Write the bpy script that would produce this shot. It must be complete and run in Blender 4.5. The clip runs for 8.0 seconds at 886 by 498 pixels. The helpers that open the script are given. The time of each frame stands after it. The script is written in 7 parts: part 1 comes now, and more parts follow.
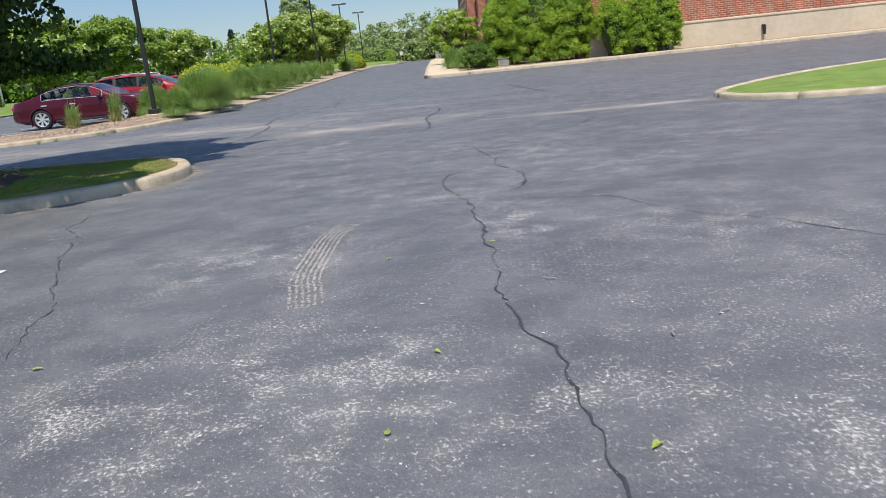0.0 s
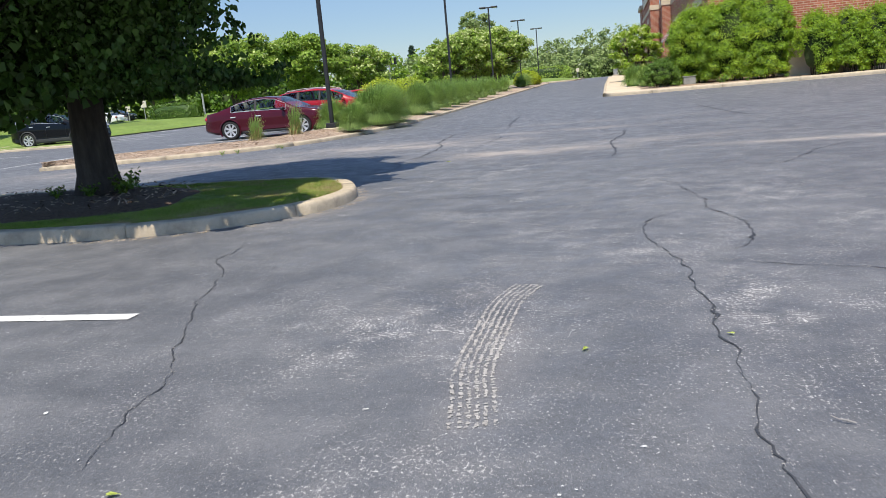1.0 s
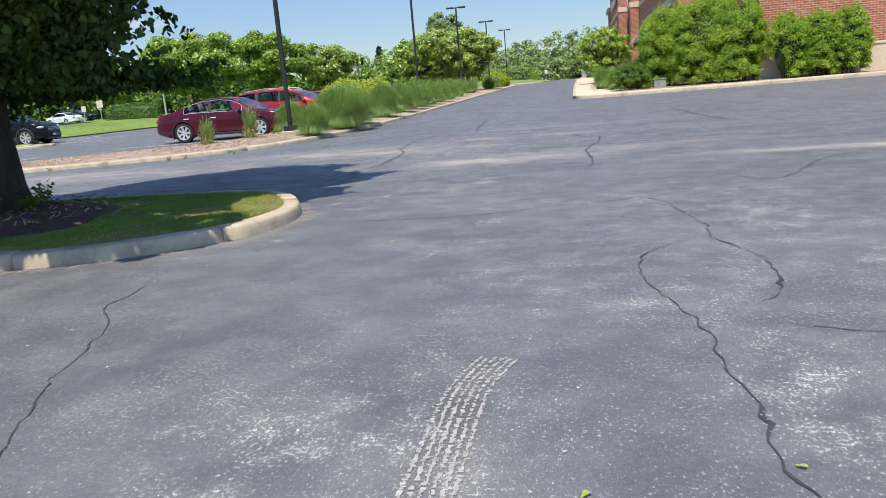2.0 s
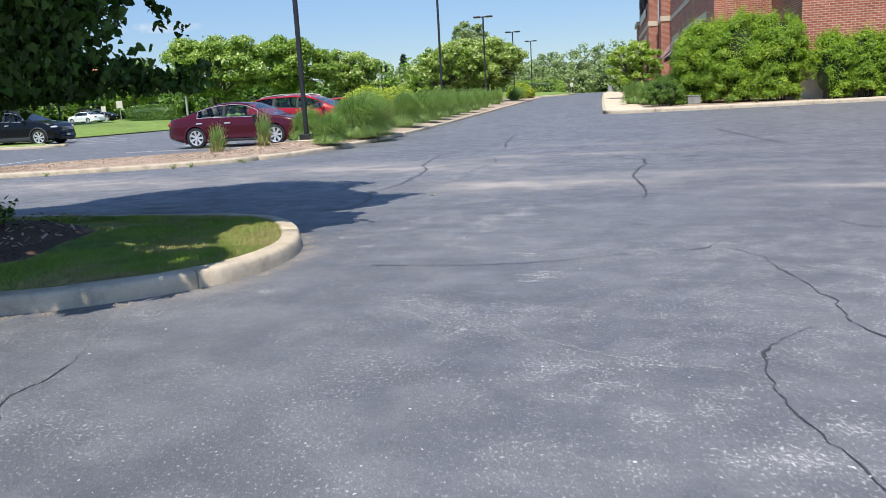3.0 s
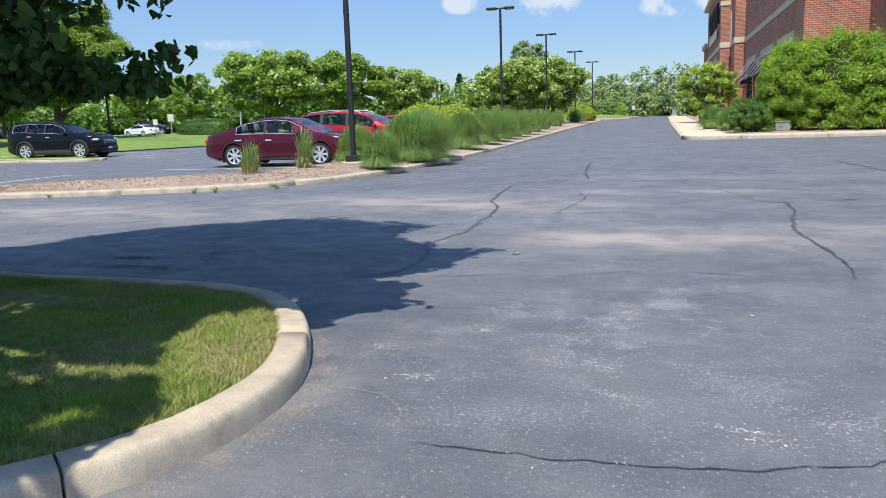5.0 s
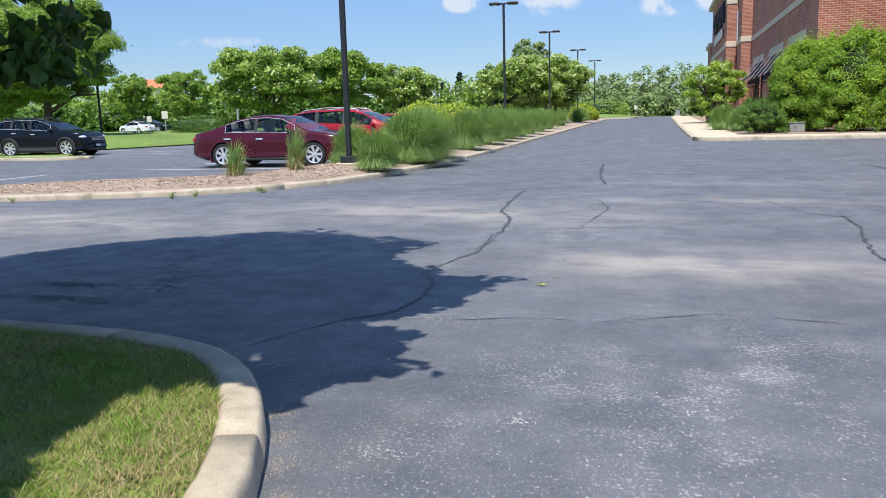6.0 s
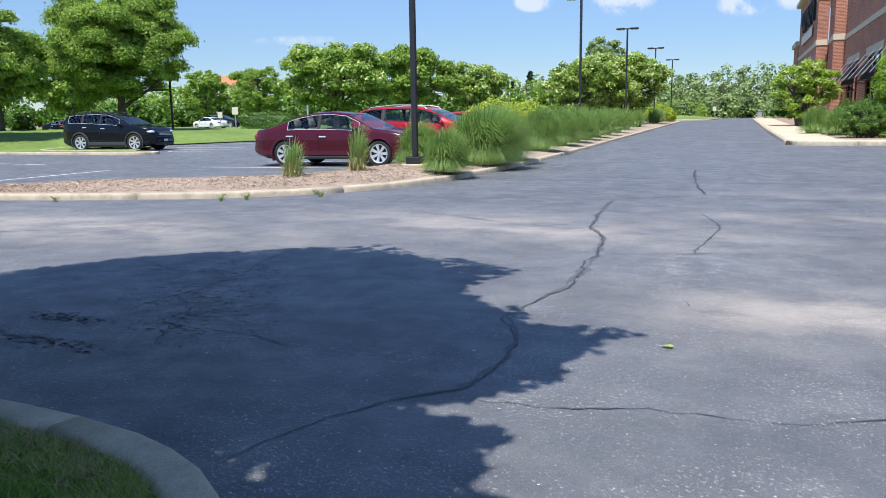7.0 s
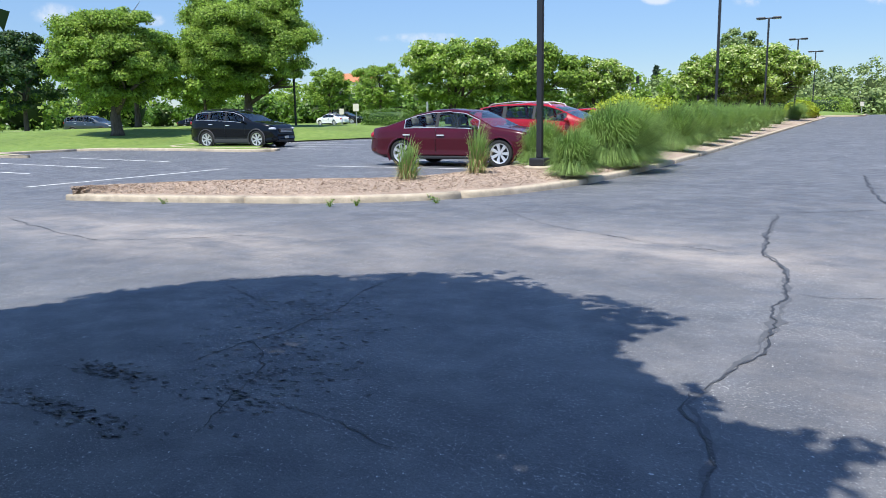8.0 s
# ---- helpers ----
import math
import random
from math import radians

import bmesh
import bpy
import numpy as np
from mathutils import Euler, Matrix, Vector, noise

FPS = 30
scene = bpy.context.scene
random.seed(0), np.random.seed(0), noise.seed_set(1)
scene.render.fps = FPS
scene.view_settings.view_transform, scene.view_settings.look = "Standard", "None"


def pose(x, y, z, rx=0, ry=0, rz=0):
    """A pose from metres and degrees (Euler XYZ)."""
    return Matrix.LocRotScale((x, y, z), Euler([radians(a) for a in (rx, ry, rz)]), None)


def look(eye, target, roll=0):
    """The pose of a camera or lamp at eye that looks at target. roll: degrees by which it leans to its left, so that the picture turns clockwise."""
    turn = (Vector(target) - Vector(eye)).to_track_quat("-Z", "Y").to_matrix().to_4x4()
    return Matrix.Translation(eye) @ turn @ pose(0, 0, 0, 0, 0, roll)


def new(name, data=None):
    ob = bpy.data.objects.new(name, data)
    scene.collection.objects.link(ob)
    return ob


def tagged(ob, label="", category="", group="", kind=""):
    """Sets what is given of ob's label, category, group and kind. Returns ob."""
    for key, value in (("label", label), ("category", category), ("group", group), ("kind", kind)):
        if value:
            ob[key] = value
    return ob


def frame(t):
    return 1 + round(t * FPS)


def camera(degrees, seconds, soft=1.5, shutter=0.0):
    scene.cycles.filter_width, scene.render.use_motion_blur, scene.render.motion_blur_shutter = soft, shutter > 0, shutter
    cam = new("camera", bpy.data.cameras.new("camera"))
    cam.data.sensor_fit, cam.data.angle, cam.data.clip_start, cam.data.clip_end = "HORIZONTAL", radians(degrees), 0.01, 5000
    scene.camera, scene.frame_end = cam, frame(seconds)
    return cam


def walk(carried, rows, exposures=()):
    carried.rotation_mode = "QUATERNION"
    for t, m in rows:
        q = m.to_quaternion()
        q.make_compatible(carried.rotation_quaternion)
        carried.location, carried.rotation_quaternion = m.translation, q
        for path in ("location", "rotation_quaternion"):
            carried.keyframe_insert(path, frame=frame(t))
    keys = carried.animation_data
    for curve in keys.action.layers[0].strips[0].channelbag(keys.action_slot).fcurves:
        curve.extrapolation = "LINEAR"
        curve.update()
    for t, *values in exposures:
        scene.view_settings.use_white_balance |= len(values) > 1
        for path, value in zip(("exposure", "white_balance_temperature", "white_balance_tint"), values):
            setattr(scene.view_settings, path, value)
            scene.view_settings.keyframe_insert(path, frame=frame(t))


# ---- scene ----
cam = camera(59.7, 8.0, soft=0.7, shutter=0.15)
PATH = [
    (0, (1.183, 2.852, 1.066), (1.03, 4.787, 0.584), -5.9),
    (0.5, (1.047, 3.369, 1.087), (0.725, 5.292, 0.641), -5.5),
    (1, (0.897, 3.929, 1.106), (0.332, 5.805, 0.702), -5.2),
    (1.5, (0.758, 4.461, 1.134), (0.205, 6.341, 0.736), -5.1),
    (1.7, (0.747, 4.695, 1.106), (0.256, 6.591, 0.698), -5.0),
    (3, (0.283, 6.413, 1.153), (-0.248, 8.303, 0.771), -3.2),
    (3.5, (0.007, 7.079, 1.16), (-0.629, 8.944, 0.82), -2.5),
    (4, (-0.18, 7.716, 1.146), (-0.844, 9.574, 0.818), -2.5),
    (5.5, (-1.047, 9.705, 1.143), (-1.695, 11.568, 0.816), -1.7),
    (6, (-1.259, 10.288, 1.147), (-1.909, 12.15, 0.817), -1.6),
    (6.5, (-1.593, 11.002, 1.151), (-2.4, 12.805, 0.84), -1.2),
    (7, (-1.834, 11.558, 1.141), (-2.641, 13.358, 0.812), -0.9),
    (7.5, (-2.166, 12.128, 1.164), (-3.115, 13.855, 0.822), -0.6),
    (8, (-2.492, 12.628, 1.181), (-3.561, 14.285, 0.847), -0.9),
]
walk(cam, [(t, look(eye, target, roll)) for t, eye, target, roll in PATH], [(0, 0.19, 7050, 10), (1.0, 0.34, 7050, 10), (1.5, 0.37, 7000, 10), (3.0, 0.42, 6650, 10), (4.0, 0.40, 6550, 10), (6.0, 0.40, 6450, 10), (6.6, 0.45, 6420, 10), (8, 0.50, 6400, 10)])


# ---- light ----
SUN_FROM = Vector((0.03, -0.44, 0.90)).normalized()
world = bpy.data.worlds.new("sky")
scene.world = world
world.use_nodes = True
wn, wl = world.node_tree.nodes, world.node_tree.links
wn.clear()
w_out = wn.new("ShaderNodeOutputWorld")
w_bg = wn.new("ShaderNodeBackground")
w_sky = wn.new("ShaderNodeTexSky")
w_sky.sky_type = "NISHITA"
w_sky.sun_disc = False
w_sky.sun_elevation = math.asin(SUN_FROM.z)
w_sky.sun_rotation = math.atan2(SUN_FROM.x, SUN_FROM.y)
w_sky.air_density, w_sky.dust_density, w_sky.ozone_density = 1.0, 0.0, 4.5
w_bg.inputs["Strength"].default_value = 0.142


def cloud_puffs(puffs):
    """Small fair-weather clouds of the sky: azimuth to the left of +y, elevation, half width, half height, in degrees, and thickness."""
    geo = wn.new("ShaderNodeTexCoord")
    soft = wn.new("ShaderNodeTexNoise")
    soft.inputs["Scale"].default_value, soft.inputs["Detail"].default_value, soft.inputs["Roughness"].default_value = 26.0, 7.0, 0.6
    wl.new(geo.outputs["Generated"], soft.inputs["Vector"])
    total = None
    for az, el, hw, hh, thick in puffs:
        a, e = radians(az), radians(el)
        ahead = Vector((-math.sin(a) * math.cos(e), math.cos(a) * math.cos(e), math.sin(e)))
        side = Vector((math.cos(a), math.sin(a), 0))
        up = side.cross(ahead)
        terms = []
        for axis, size in ((side, hw), (up, hh)):
            dot = wn.new("ShaderNodeVectorMath")
            dot.operation = "DOT_PRODUCT"
            dot.inputs[1].default_value = axis
            wl.new(geo.outputs["Generated"], dot.inputs[0])
            sq = wn.new("ShaderNodeMath")
            sq.operation = "MULTIPLY"
            wl.new(dot.outputs["Value"], sq.inputs[0])
            wl.new(dot.outputs["Value"], sq.inputs[1])
            mul = wn.new("ShaderNodeMath")
            mul.operation = "MULTIPLY"
            mul.inputs[1].default_value = 1 / math.sin(radians(size)) ** 2
            wl.new(sq.outputs[0], mul.inputs[0])
            terms.append(mul)
        add = wn.new("ShaderNodeMath")
        wl.new(terms[0].outputs[0], add.inputs[0])
        wl.new(terms[1].outputs[0], add.inputs[1])
        front = wn.new("ShaderNodeVectorMath")
        front.operation = "DOT_PRODUCT"
        front.inputs[1].default_value = ahead
        wl.new(geo.outputs["Generated"], front.inputs[0])
        inv = wn.new("ShaderNodeMath")
        inv.operation = "SUBTRACT"
        inv.inputs[0].default_value = 1.0
        inv.use_clamp = True
        wl.new(add.outputs[0], inv.inputs[1])
        pos = wn.new("ShaderNodeMath")
        pos.operation = "MULTIPLY"
        pos.use_clamp = True
        wl.new(inv.outputs[0], pos.inputs[0])
        wl.new(front.outputs["Value"], pos.inputs[1])
        scaled = wn.new("ShaderNodeMath")
        scaled.operation = "MULTIPLY"
        scaled.inputs[1].default_value = thick
        wl.new(pos.outputs[0], scaled.inputs[0])
        if total is None:
            total = scaled
        else:
            both = wn.new("ShaderNodeMath")
            both.operation = "MAXIMUM"
            wl.new(total.outputs[0], both.inputs[0])
            wl.new(scaled.outputs[0], both.inputs[1])
            total = both
    mix = wn.new("ShaderNodeMath")
    mix.operation = "MULTIPLY"
    ramp = wn.new("ShaderNodeMapRange")
    ramp.inputs["From Min"].default_value, ramp.inputs["From Max"].default_value = 0.36, 0.62
    wl.new(soft.outputs["Fac"], ramp.inputs["Value"])
    wl.new(total.outputs[0], mix.inputs[0])
    wl.new(ramp.outputs[0], mix.inputs[1])
    cap = wn.new("ShaderNodeMapRange")
    cap.interpolation_type = "SMOOTHSTEP"
    cap.inputs["From Min"].default_value, cap.inputs["From Max"].default_value, cap.inputs["To Max"].default_value = 0.05, 1.0, 0.72
    wl.new(mix.outputs[0], cap.inputs["Value"])
    blend = wn.new("ShaderNodeMix")
    blend.data_type = "RGBA"
    wl.new(cap.outputs[0], blend.inputs["Factor"])
    # tint by height: low sky dimmed to deep blue, upper sky brightened to lift shade
    height = wn.new("ShaderNodeSeparateXYZ")
    wl.new(geo.outputs["Generated"], height.inputs[0])
    rise = wn.new("ShaderNodeMapRange")
    rise.interpolation_type = "SMOOTHSTEP"
    rise.inputs["From Max"].default_value = 0.5
    wl.new(height.outputs["Z"], rise.inputs["Value"])
    tint = wn.new("ShaderNodeMix")
    tint.data_type = "RGBA"
    tint.inputs[6].default_value, tint.inputs[7].default_value = (0.465, 0.505, 0.59, 1), (1.12, 1.14, 1.2, 1)
    wl.new(rise.outputs[0], tint.inputs["Factor"])
    deep = wn.new("ShaderNodeVectorMath")
    deep.operation = "MULTIPLY"
    wl.new(tint.outputs[2], deep.inputs[1])
    wl.new(w_sky.outputs["Color"], deep.inputs[0])
    wl.new(deep.outputs[0], blend.inputs[6])
    blend.inputs[7].default_value = (4.5, 4.7, 5.05, 1)
    wl.new(blend.outputs[2], w_bg.inputs["Color"])


cloud_puffs([(11.2, 8.3, 2.6, 1.5, 2.2), (17.4, 8.3, 1.7, 1.0, 2.2), (3.3, 7.4, 1.9, 1.1, 2.0), (0.2, 8.0, 1.8, 1.4, 2.0),
             (34.2, 5.7, 4.2, 0.45, 0.9), (58.5, 7.0, 2.2, 0.8, 0.9), (52.5, 6.8, 1.0, 0.5, 1.0), (61.5, 8.8, 2.4, 0.8, 0.9), (-60.0, 20.0, 8.0, 3.0, 1.0)])
wl.new(w_bg.outputs["Background"], w_out.inputs["Surface"])
sun = new("sun", bpy.data.lights.new("sun", "SUN"))
sun.data.energy, sun.data.angle, sun.data.color = 4.65, radians(0.53), (1.0, 0.955, 0.88)
sun.matrix_world = look((0, 0, 60), tuple(Vector((0, 0, 60)) - SUN_FROM))
scene.view_settings.exposure = 0.0


# ---- materials ----
def material(name, stops, scale=4.0, rough=0.8, detail=6.0, bump=0.0, bump_scale=None, metal=0.0, spread=0.25, coat=0.0, per_piece=0.0, second=None, sheen_back=0.0, stretch=(1, 1, 1)):
    """Principled surface: colours run over fractal noise; a second, larger noise shades them; bump; optional variation from piece to piece."""
    m = bpy.data.materials.new(name)
    m.use_nodes = True
    n, l = m.node_tree.nodes, m.node_tree.links
    b = n["Principled BSDF"]
    co = n.new("ShaderNodeTexCoord")
    mp = n.new("ShaderNodeMapping")
    mp.inputs["Scale"].default_value = stretch
    l.new(co.outputs["Object"], mp.inputs["Vector"])
    no = n.new("ShaderNodeTexNoise")
    no.inputs["Scale"].default_value, no.inputs["Detail"].default_value, no.inputs["Roughness"].default_value = scale, detail, 0.65
    l.new(mp.outputs[0], no.inputs["Vector"])
    ra = n.new("ShaderNodeValToRGB")
    e = ra.color_ramp.elements
    lo, hi = 0.5 - spread, 0.5 + spread
    e[0].position, e[1].position = lo, hi
    e[0].color, e[1].color = (*stops[0], 1), (*stops[-1], 1)
    for k, c in enumerate(stops[1:-1]):
        x = e.new(lo + (hi - lo) * (k + 1) / (len(stops) - 1))
        x.color = (*c, 1)
    l.new(no.outputs["Fac"], ra.inputs["Fac"])
    colour = ra.outputs["Color"]
    if second:
        n2 = n.new("ShaderNodeTexNoise")
        n2.inputs["Scale"].default_value, n2.inputs["Detail"].default_value = second[0], 3.0
        l.new(mp.outputs[0], n2.inputs["Vector"])
        mr = n.new("ShaderNodeMapRange")
        mr.inputs["From Min"].default_value, mr.inputs["From Max"].default_value = 0.3, 0.7
        mr.inputs["To Min"].default_value, mr.inputs["To Max"].default_value = 1 - second[1], 1 + second[1]
        l.new(n2.outputs["Fac"], mr.inputs["Value"])
        mu = n.new("ShaderNodeVectorMath")
        mu.operation = "SCALE"
        l.new(colour, mu.inputs[0])
        l.new(mr.outputs[0], mu.inputs["Scale"])
        colour = mu.outputs[0]
    if per_piece:
        oi = n.new("ShaderNodeObjectInfo")
        ge = n.new("ShaderNodeNewGeometry")
        ad = n.new("ShaderNodeMath")
        l.new(oi.outputs["Random"], ad.inputs[0])
        l.new(ge.outputs["Random Per Island"], ad.inputs[1])
        fr = n.new("ShaderNodeMath")
        fr.operation = "FRACT"
        l.new(ad.outputs[0], fr.inputs[0])
        mr = n.new("ShaderNodeMapRange")
        mr.inputs["To Min"].default_value, mr.inputs["To Max"].default_value = 1 - per_piece, 1 + per_piece
        l.new(fr.outputs[0], mr.inputs["Value"])
        mu = n.new("ShaderNodeVectorMath")
        mu.operation = "SCALE"
        l.new(colour, mu.inputs[0])
        l.new(mr.outputs[0], mu.inputs["Scale"])
        colour = mu.outputs[0]
    l.new(colour, b.inputs["Base Color"])
    b.inputs["Roughness"].default_value, b.inputs["Metallic"].default_value = rough, metal
    b.inputs["Coat Weight"].default_value, b.inputs["Coat Roughness"].default_value = coat, 0.04
    if bump:
        bn = n.new("ShaderNodeTexNoise")
        bn.inputs["Scale"].default_value, bn.inputs["Detail"].default_value = bump_scale or scale * 3, 6.0
        l.new(mp.outputs[0], bn.inputs["Vector"])
        bu = n.new("ShaderNodeBump")
        bu.inputs["Strength"].default_value, bu.inputs["Distance"].default_value = bump, 0.02
        l.new(bn.outputs["Fac"], bu.inputs["Height"])
        l.new(bu.outputs[0], b.inputs["Normal"])
    if sheen_back:
        # thin leaves let some light through
        tr = n.new("ShaderNodeBsdfTranslucent")
        mx = n.new("ShaderNodeMixShader")
        mx.inputs[0].default_value = sheen_back
        l.new(colour, tr.inputs["Color"])
        l.new(b.outputs[0], mx.inputs[1])
        l.new(tr.outputs[0], mx.inputs[2])
        l.new(mx.outputs[0], n["Material Output"].inputs["Surface"])
    return m


KERB = material("old_concrete_kerb", [(0.27, 0.225, 0.17), (0.41, 0.345, 0.255), (0.50, 0.42, 0.31), (0.59, 0.505, 0.385)], scale=5, rough=0.93, bump=0.3, bump_scale=190, second=(150, 0.16), detail=12.0)
WALKWAY = material("tan_concrete", [(0.50, 0.41, 0.29), (0.62, 0.52, 0.38)], scale=5, rough=0.9, bump=0.25, bump_scale=70, second=(0.5, 0.1))
MULCH = material("shredded_mulch", [(0.24, 0.175, 0.13), (0.38, 0.29, 0.22), (0.52, 0.42, 0.33)], spread=0.2, scale=48, rough=0.95, bump=1.0, bump_scale=45, second=(0.7, 0.15))
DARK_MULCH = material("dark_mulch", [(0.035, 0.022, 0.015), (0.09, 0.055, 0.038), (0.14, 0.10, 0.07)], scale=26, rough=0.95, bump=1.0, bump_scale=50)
SOIL = material("bed_soil", [(0.22, 0.15, 0.10), (0.40, 0.30, 0.22)], scale=14, rough=0.95, bump=0.8, bump_scale=40)
LAWN = material("lawn_turf", [(0.08, 0.145, 0.02), (0.15, 0.23, 0.04), (0.22, 0.28, 0.065)], scale=3.0, rough=0.9, bump=0.8, bump_scale=80, second=(0.25, 0.22))
ISLAND_TURF = material("patchy_island_turf", [(0.07, 0.12, 0.018), (0.13, 0.20, 0.032), (0.22, 0.26, 0.06), (0.36, 0.30, 0.13)], scale=1.6, rough=0.95, spread=0.28, bump=1.0, bump_scale=90, second=(9.0, 0.35))
BLADE = material("grass_blade", [(0.13, 0.23, 0.026), (0.23, 0.35, 0.045), (0.40, 0.45, 0.11)], scale=2.2, rough=0.6, per_piece=0.35, sheen_back=0.35)
PAINT = material("worn_white_paint", [(0.30, 0.30, 0.30), (0.72, 0.72, 0.70), (0.80, 0.80, 0.78)], scale=14, rough=0.7, spread=0.2, bump=0.2, bump_scale=90)
STONE = material("tan_cast_stone", [(0.50, 0.42, 0.31), (0.60, 0.52, 0.40)], scale=4, rough=0.85, second=(0.6, 0.08))
BARK = material("grey_brown_bark", [(0.035, 0.026, 0.02), (0.10, 0.078, 0.06), (0.16, 0.13, 0.105)], scale=10, rough=0.95, bump=1.0, bump_scale=22, stretch=(1, 1, 0.25))
# a darker copy of the bark: the crown's shade is in the colour
LINDEN_BARK = material("shaded_linden_bark", [(0.018, 0.014, 0.011), (0.05, 0.04, 0.032), (0.085, 0.07, 0.058)], scale=10, rough=0.95, bump=1.0, bump_scale=22, stretch=(1, 1, 0.25))
LEAF_NEAR = material("linden_leaf", [(0.028, 0.075, 0.010), (0.05, 0.115, 0.017), (0.085, 0.165, 0.028)], scale=1.5, rough=0.55, per_piece=0.4, sheen_back=0.3)
LEAF_TREE = material("tree_leaf", [(0.15, 0.26, 0.03), (0.26, 0.39, 0.055), (0.42, 0.54, 0.11)], scale=0.6, rough=0.55, per_piece=0.35, sheen_back=0.45)
# also colours the bushes' inner cores, there as painted shade
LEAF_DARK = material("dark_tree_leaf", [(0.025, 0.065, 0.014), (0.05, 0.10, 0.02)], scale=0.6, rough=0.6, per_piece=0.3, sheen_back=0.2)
LEAF_LIME = material("lime_bush_leaf", [(0.14, 0.27, 0.016), (0.25, 0.40, 0.026), (0.42, 0.53, 0.05)], scale=0.9, rough=0.5, per_piece=0.3, sheen_back=0.35)
LEAF_LOW = material("dark_shrub_leaf", [(0.07, 0.15, 0.013), (0.125, 0.23, 0.024)], scale=1.0, rough=0.45, per_piece=0.35, sheen_back=0.25)
# near-black green: the shade deep inside foliage, put into the colour
LEAF_SHADE = material("inner_shade_leaf", [(0.02, 0.035, 0.008), (0.035, 0.06, 0.012)], scale=6, rough=0.95, bump=1.0, bump_scale=14)
# leafy filler for crowns, darker than the leaves: inner shade kept in its colour
LEAF_BODY = material("leafy_shade_core", [(0.06, 0.115, 0.014), (0.11, 0.19, 0.026), (0.18, 0.28, 0.045)], scale=7, rough=0.8, bump=1.0, bump_scale=9)
LEAF_SPRING = material("yellow_green_leaf", [(0.28, 0.38, 0.02), (0.46, 0.54, 0.04)], scale=1.2, rough=0.5, per_piece=0.25, sheen_back=0.35)
# paler, greyer green: distance haze is put into the far leaves' colour
LEAF_FAR = material("hazed_far_leaf", [(0.19, 0.27, 0.08), (0.30, 0.38, 0.15)], scale=0.25, rough=0.7, per_piece=0.3, sheen_back=0.2)
BLOSSOM = material("cream_blossom", [(0.42, 0.52, 0.16), (0.66, 0.70, 0.34)], scale=3, rough=0.7, per_piece=0.15, sheen_back=0.25)
NEEDLE = material("conifer_needle", [(0.02, 0.05, 0.025), (0.04, 0.085, 0.04)], scale=2, rough=0.7, per_piece=0.3)
REED = material("ornamental_grass_blade", [(0.18, 0.30, 0.06), (0.28, 0.42, 0.11), (0.38, 0.52, 0.20)], scale=1.0, rough=0.6, per_piece=0.34, sheen_back=0.5)
DRY = material("dry_straw", [(0.30, 0.22, 0.10), (0.46, 0.36, 0.19)], scale=6, rough=0.8, per_piece=0.3)
POLE = material("black_painted_steel", [(0.012, 0.013, 0.016), (0.02, 0.022, 0.025)], scale=4, rough=0.45)
TYRE = material("tyre_rubber", [(0.010, 0.010, 0.011), (0.022, 0.022, 0.022)], scale=18, rough=0.8)
ALLOY = material("silver_alloy", [(0.60, 0.60, 0.61), (0.70, 0.70, 0.71)], scale=8, rough=0.35, metal=0.55)
BLACK = material("black_plastic", [(0.010, 0.010, 0.011), (0.018, 0.018, 0.019)], scale=12, rough=0.5)
MAROON = material("maroon_car_paint", [(0.052, 0.002, 0.008), (0.065, 0.003, 0.010)], scale=2, rough=0.22, coat=0.25)
RED = material("red_car_paint", [(0.30, 0.006, 0.012), (0.34, 0.008, 0.016)], scale=2, rough=0.25, coat=0.3)
NAVY = material("black_blue_car_paint", [(0.002, 0.0025, 0.004), (0.003, 0.004, 0.006)], scale=2, rough=0.25, coat=0.3)
SILVER = material("silver_car_paint", [(0.42, 0.43, 0.45), (0.48, 0.49, 0.5)], scale=2, rough=0.3, metal=0.6, coat=1.0)
WHITE_CAR = material("white_car_paint", [(0.70, 0.71, 0.72), (0.78, 0.78, 0.78)], scale=2, rough=0.3, coat=1.0)
SLATE = material("slate_blue_car_paint", [(0.016, 0.026, 0.032), (0.024, 0.034, 0.042)], scale=2, rough=0.3, metal=0.1, coat=1.0)
TAIL = material("red_lamp_lens", [(0.30, 0.008, 0.008), (0.38, 0.012, 0.012)], scale=6, rough=0.12, coat=1.0)
LAMP = material("clear_lamp_lens", [(0.55, 0.56, 0.58), (0.75, 0.76, 0.78)], scale=12, rough=0.1, metal=0.3, coat=1.0)
GLASS = material("dark_window_glass", [(0.012, 0.016, 0.018), (0.02, 0.026, 0.028)], scale=1.2, rough=0.05, coat=1.0)


def clear_glass():
    """Thin tinted car glass: clear, with mirror gloss that grows at grazing angles."""
    m = bpy.data.materials.new("tinted_car_glass")
    m.use_nodes = True
    n, l = m.node_tree.nodes, m.node_tree.links
    n.remove(n["Principled BSDF"])
    tr, gl, fr, mx = n.new("ShaderNodeBsdfTransparent"), n.new("ShaderNodeBsdfGlossy"), n.new("ShaderNodeFresnel"), n.new("ShaderNodeMixShader")
    tr.inputs["Color"].default_value = (0.80, 0.87, 0.84, 1)
    gl.inputs["Roughness"].default_value = 0.02
    fr.inputs["IOR"].default_value = 1.6
    l.new(fr.outputs[0], mx.inputs[0])
    l.new(tr.outputs[0], mx.inputs[1])
    l.new(gl.outputs[0], mx.inputs[2])
    l.new(mx.outputs[0], n["Material Output"].inputs["Surface"])
    return m


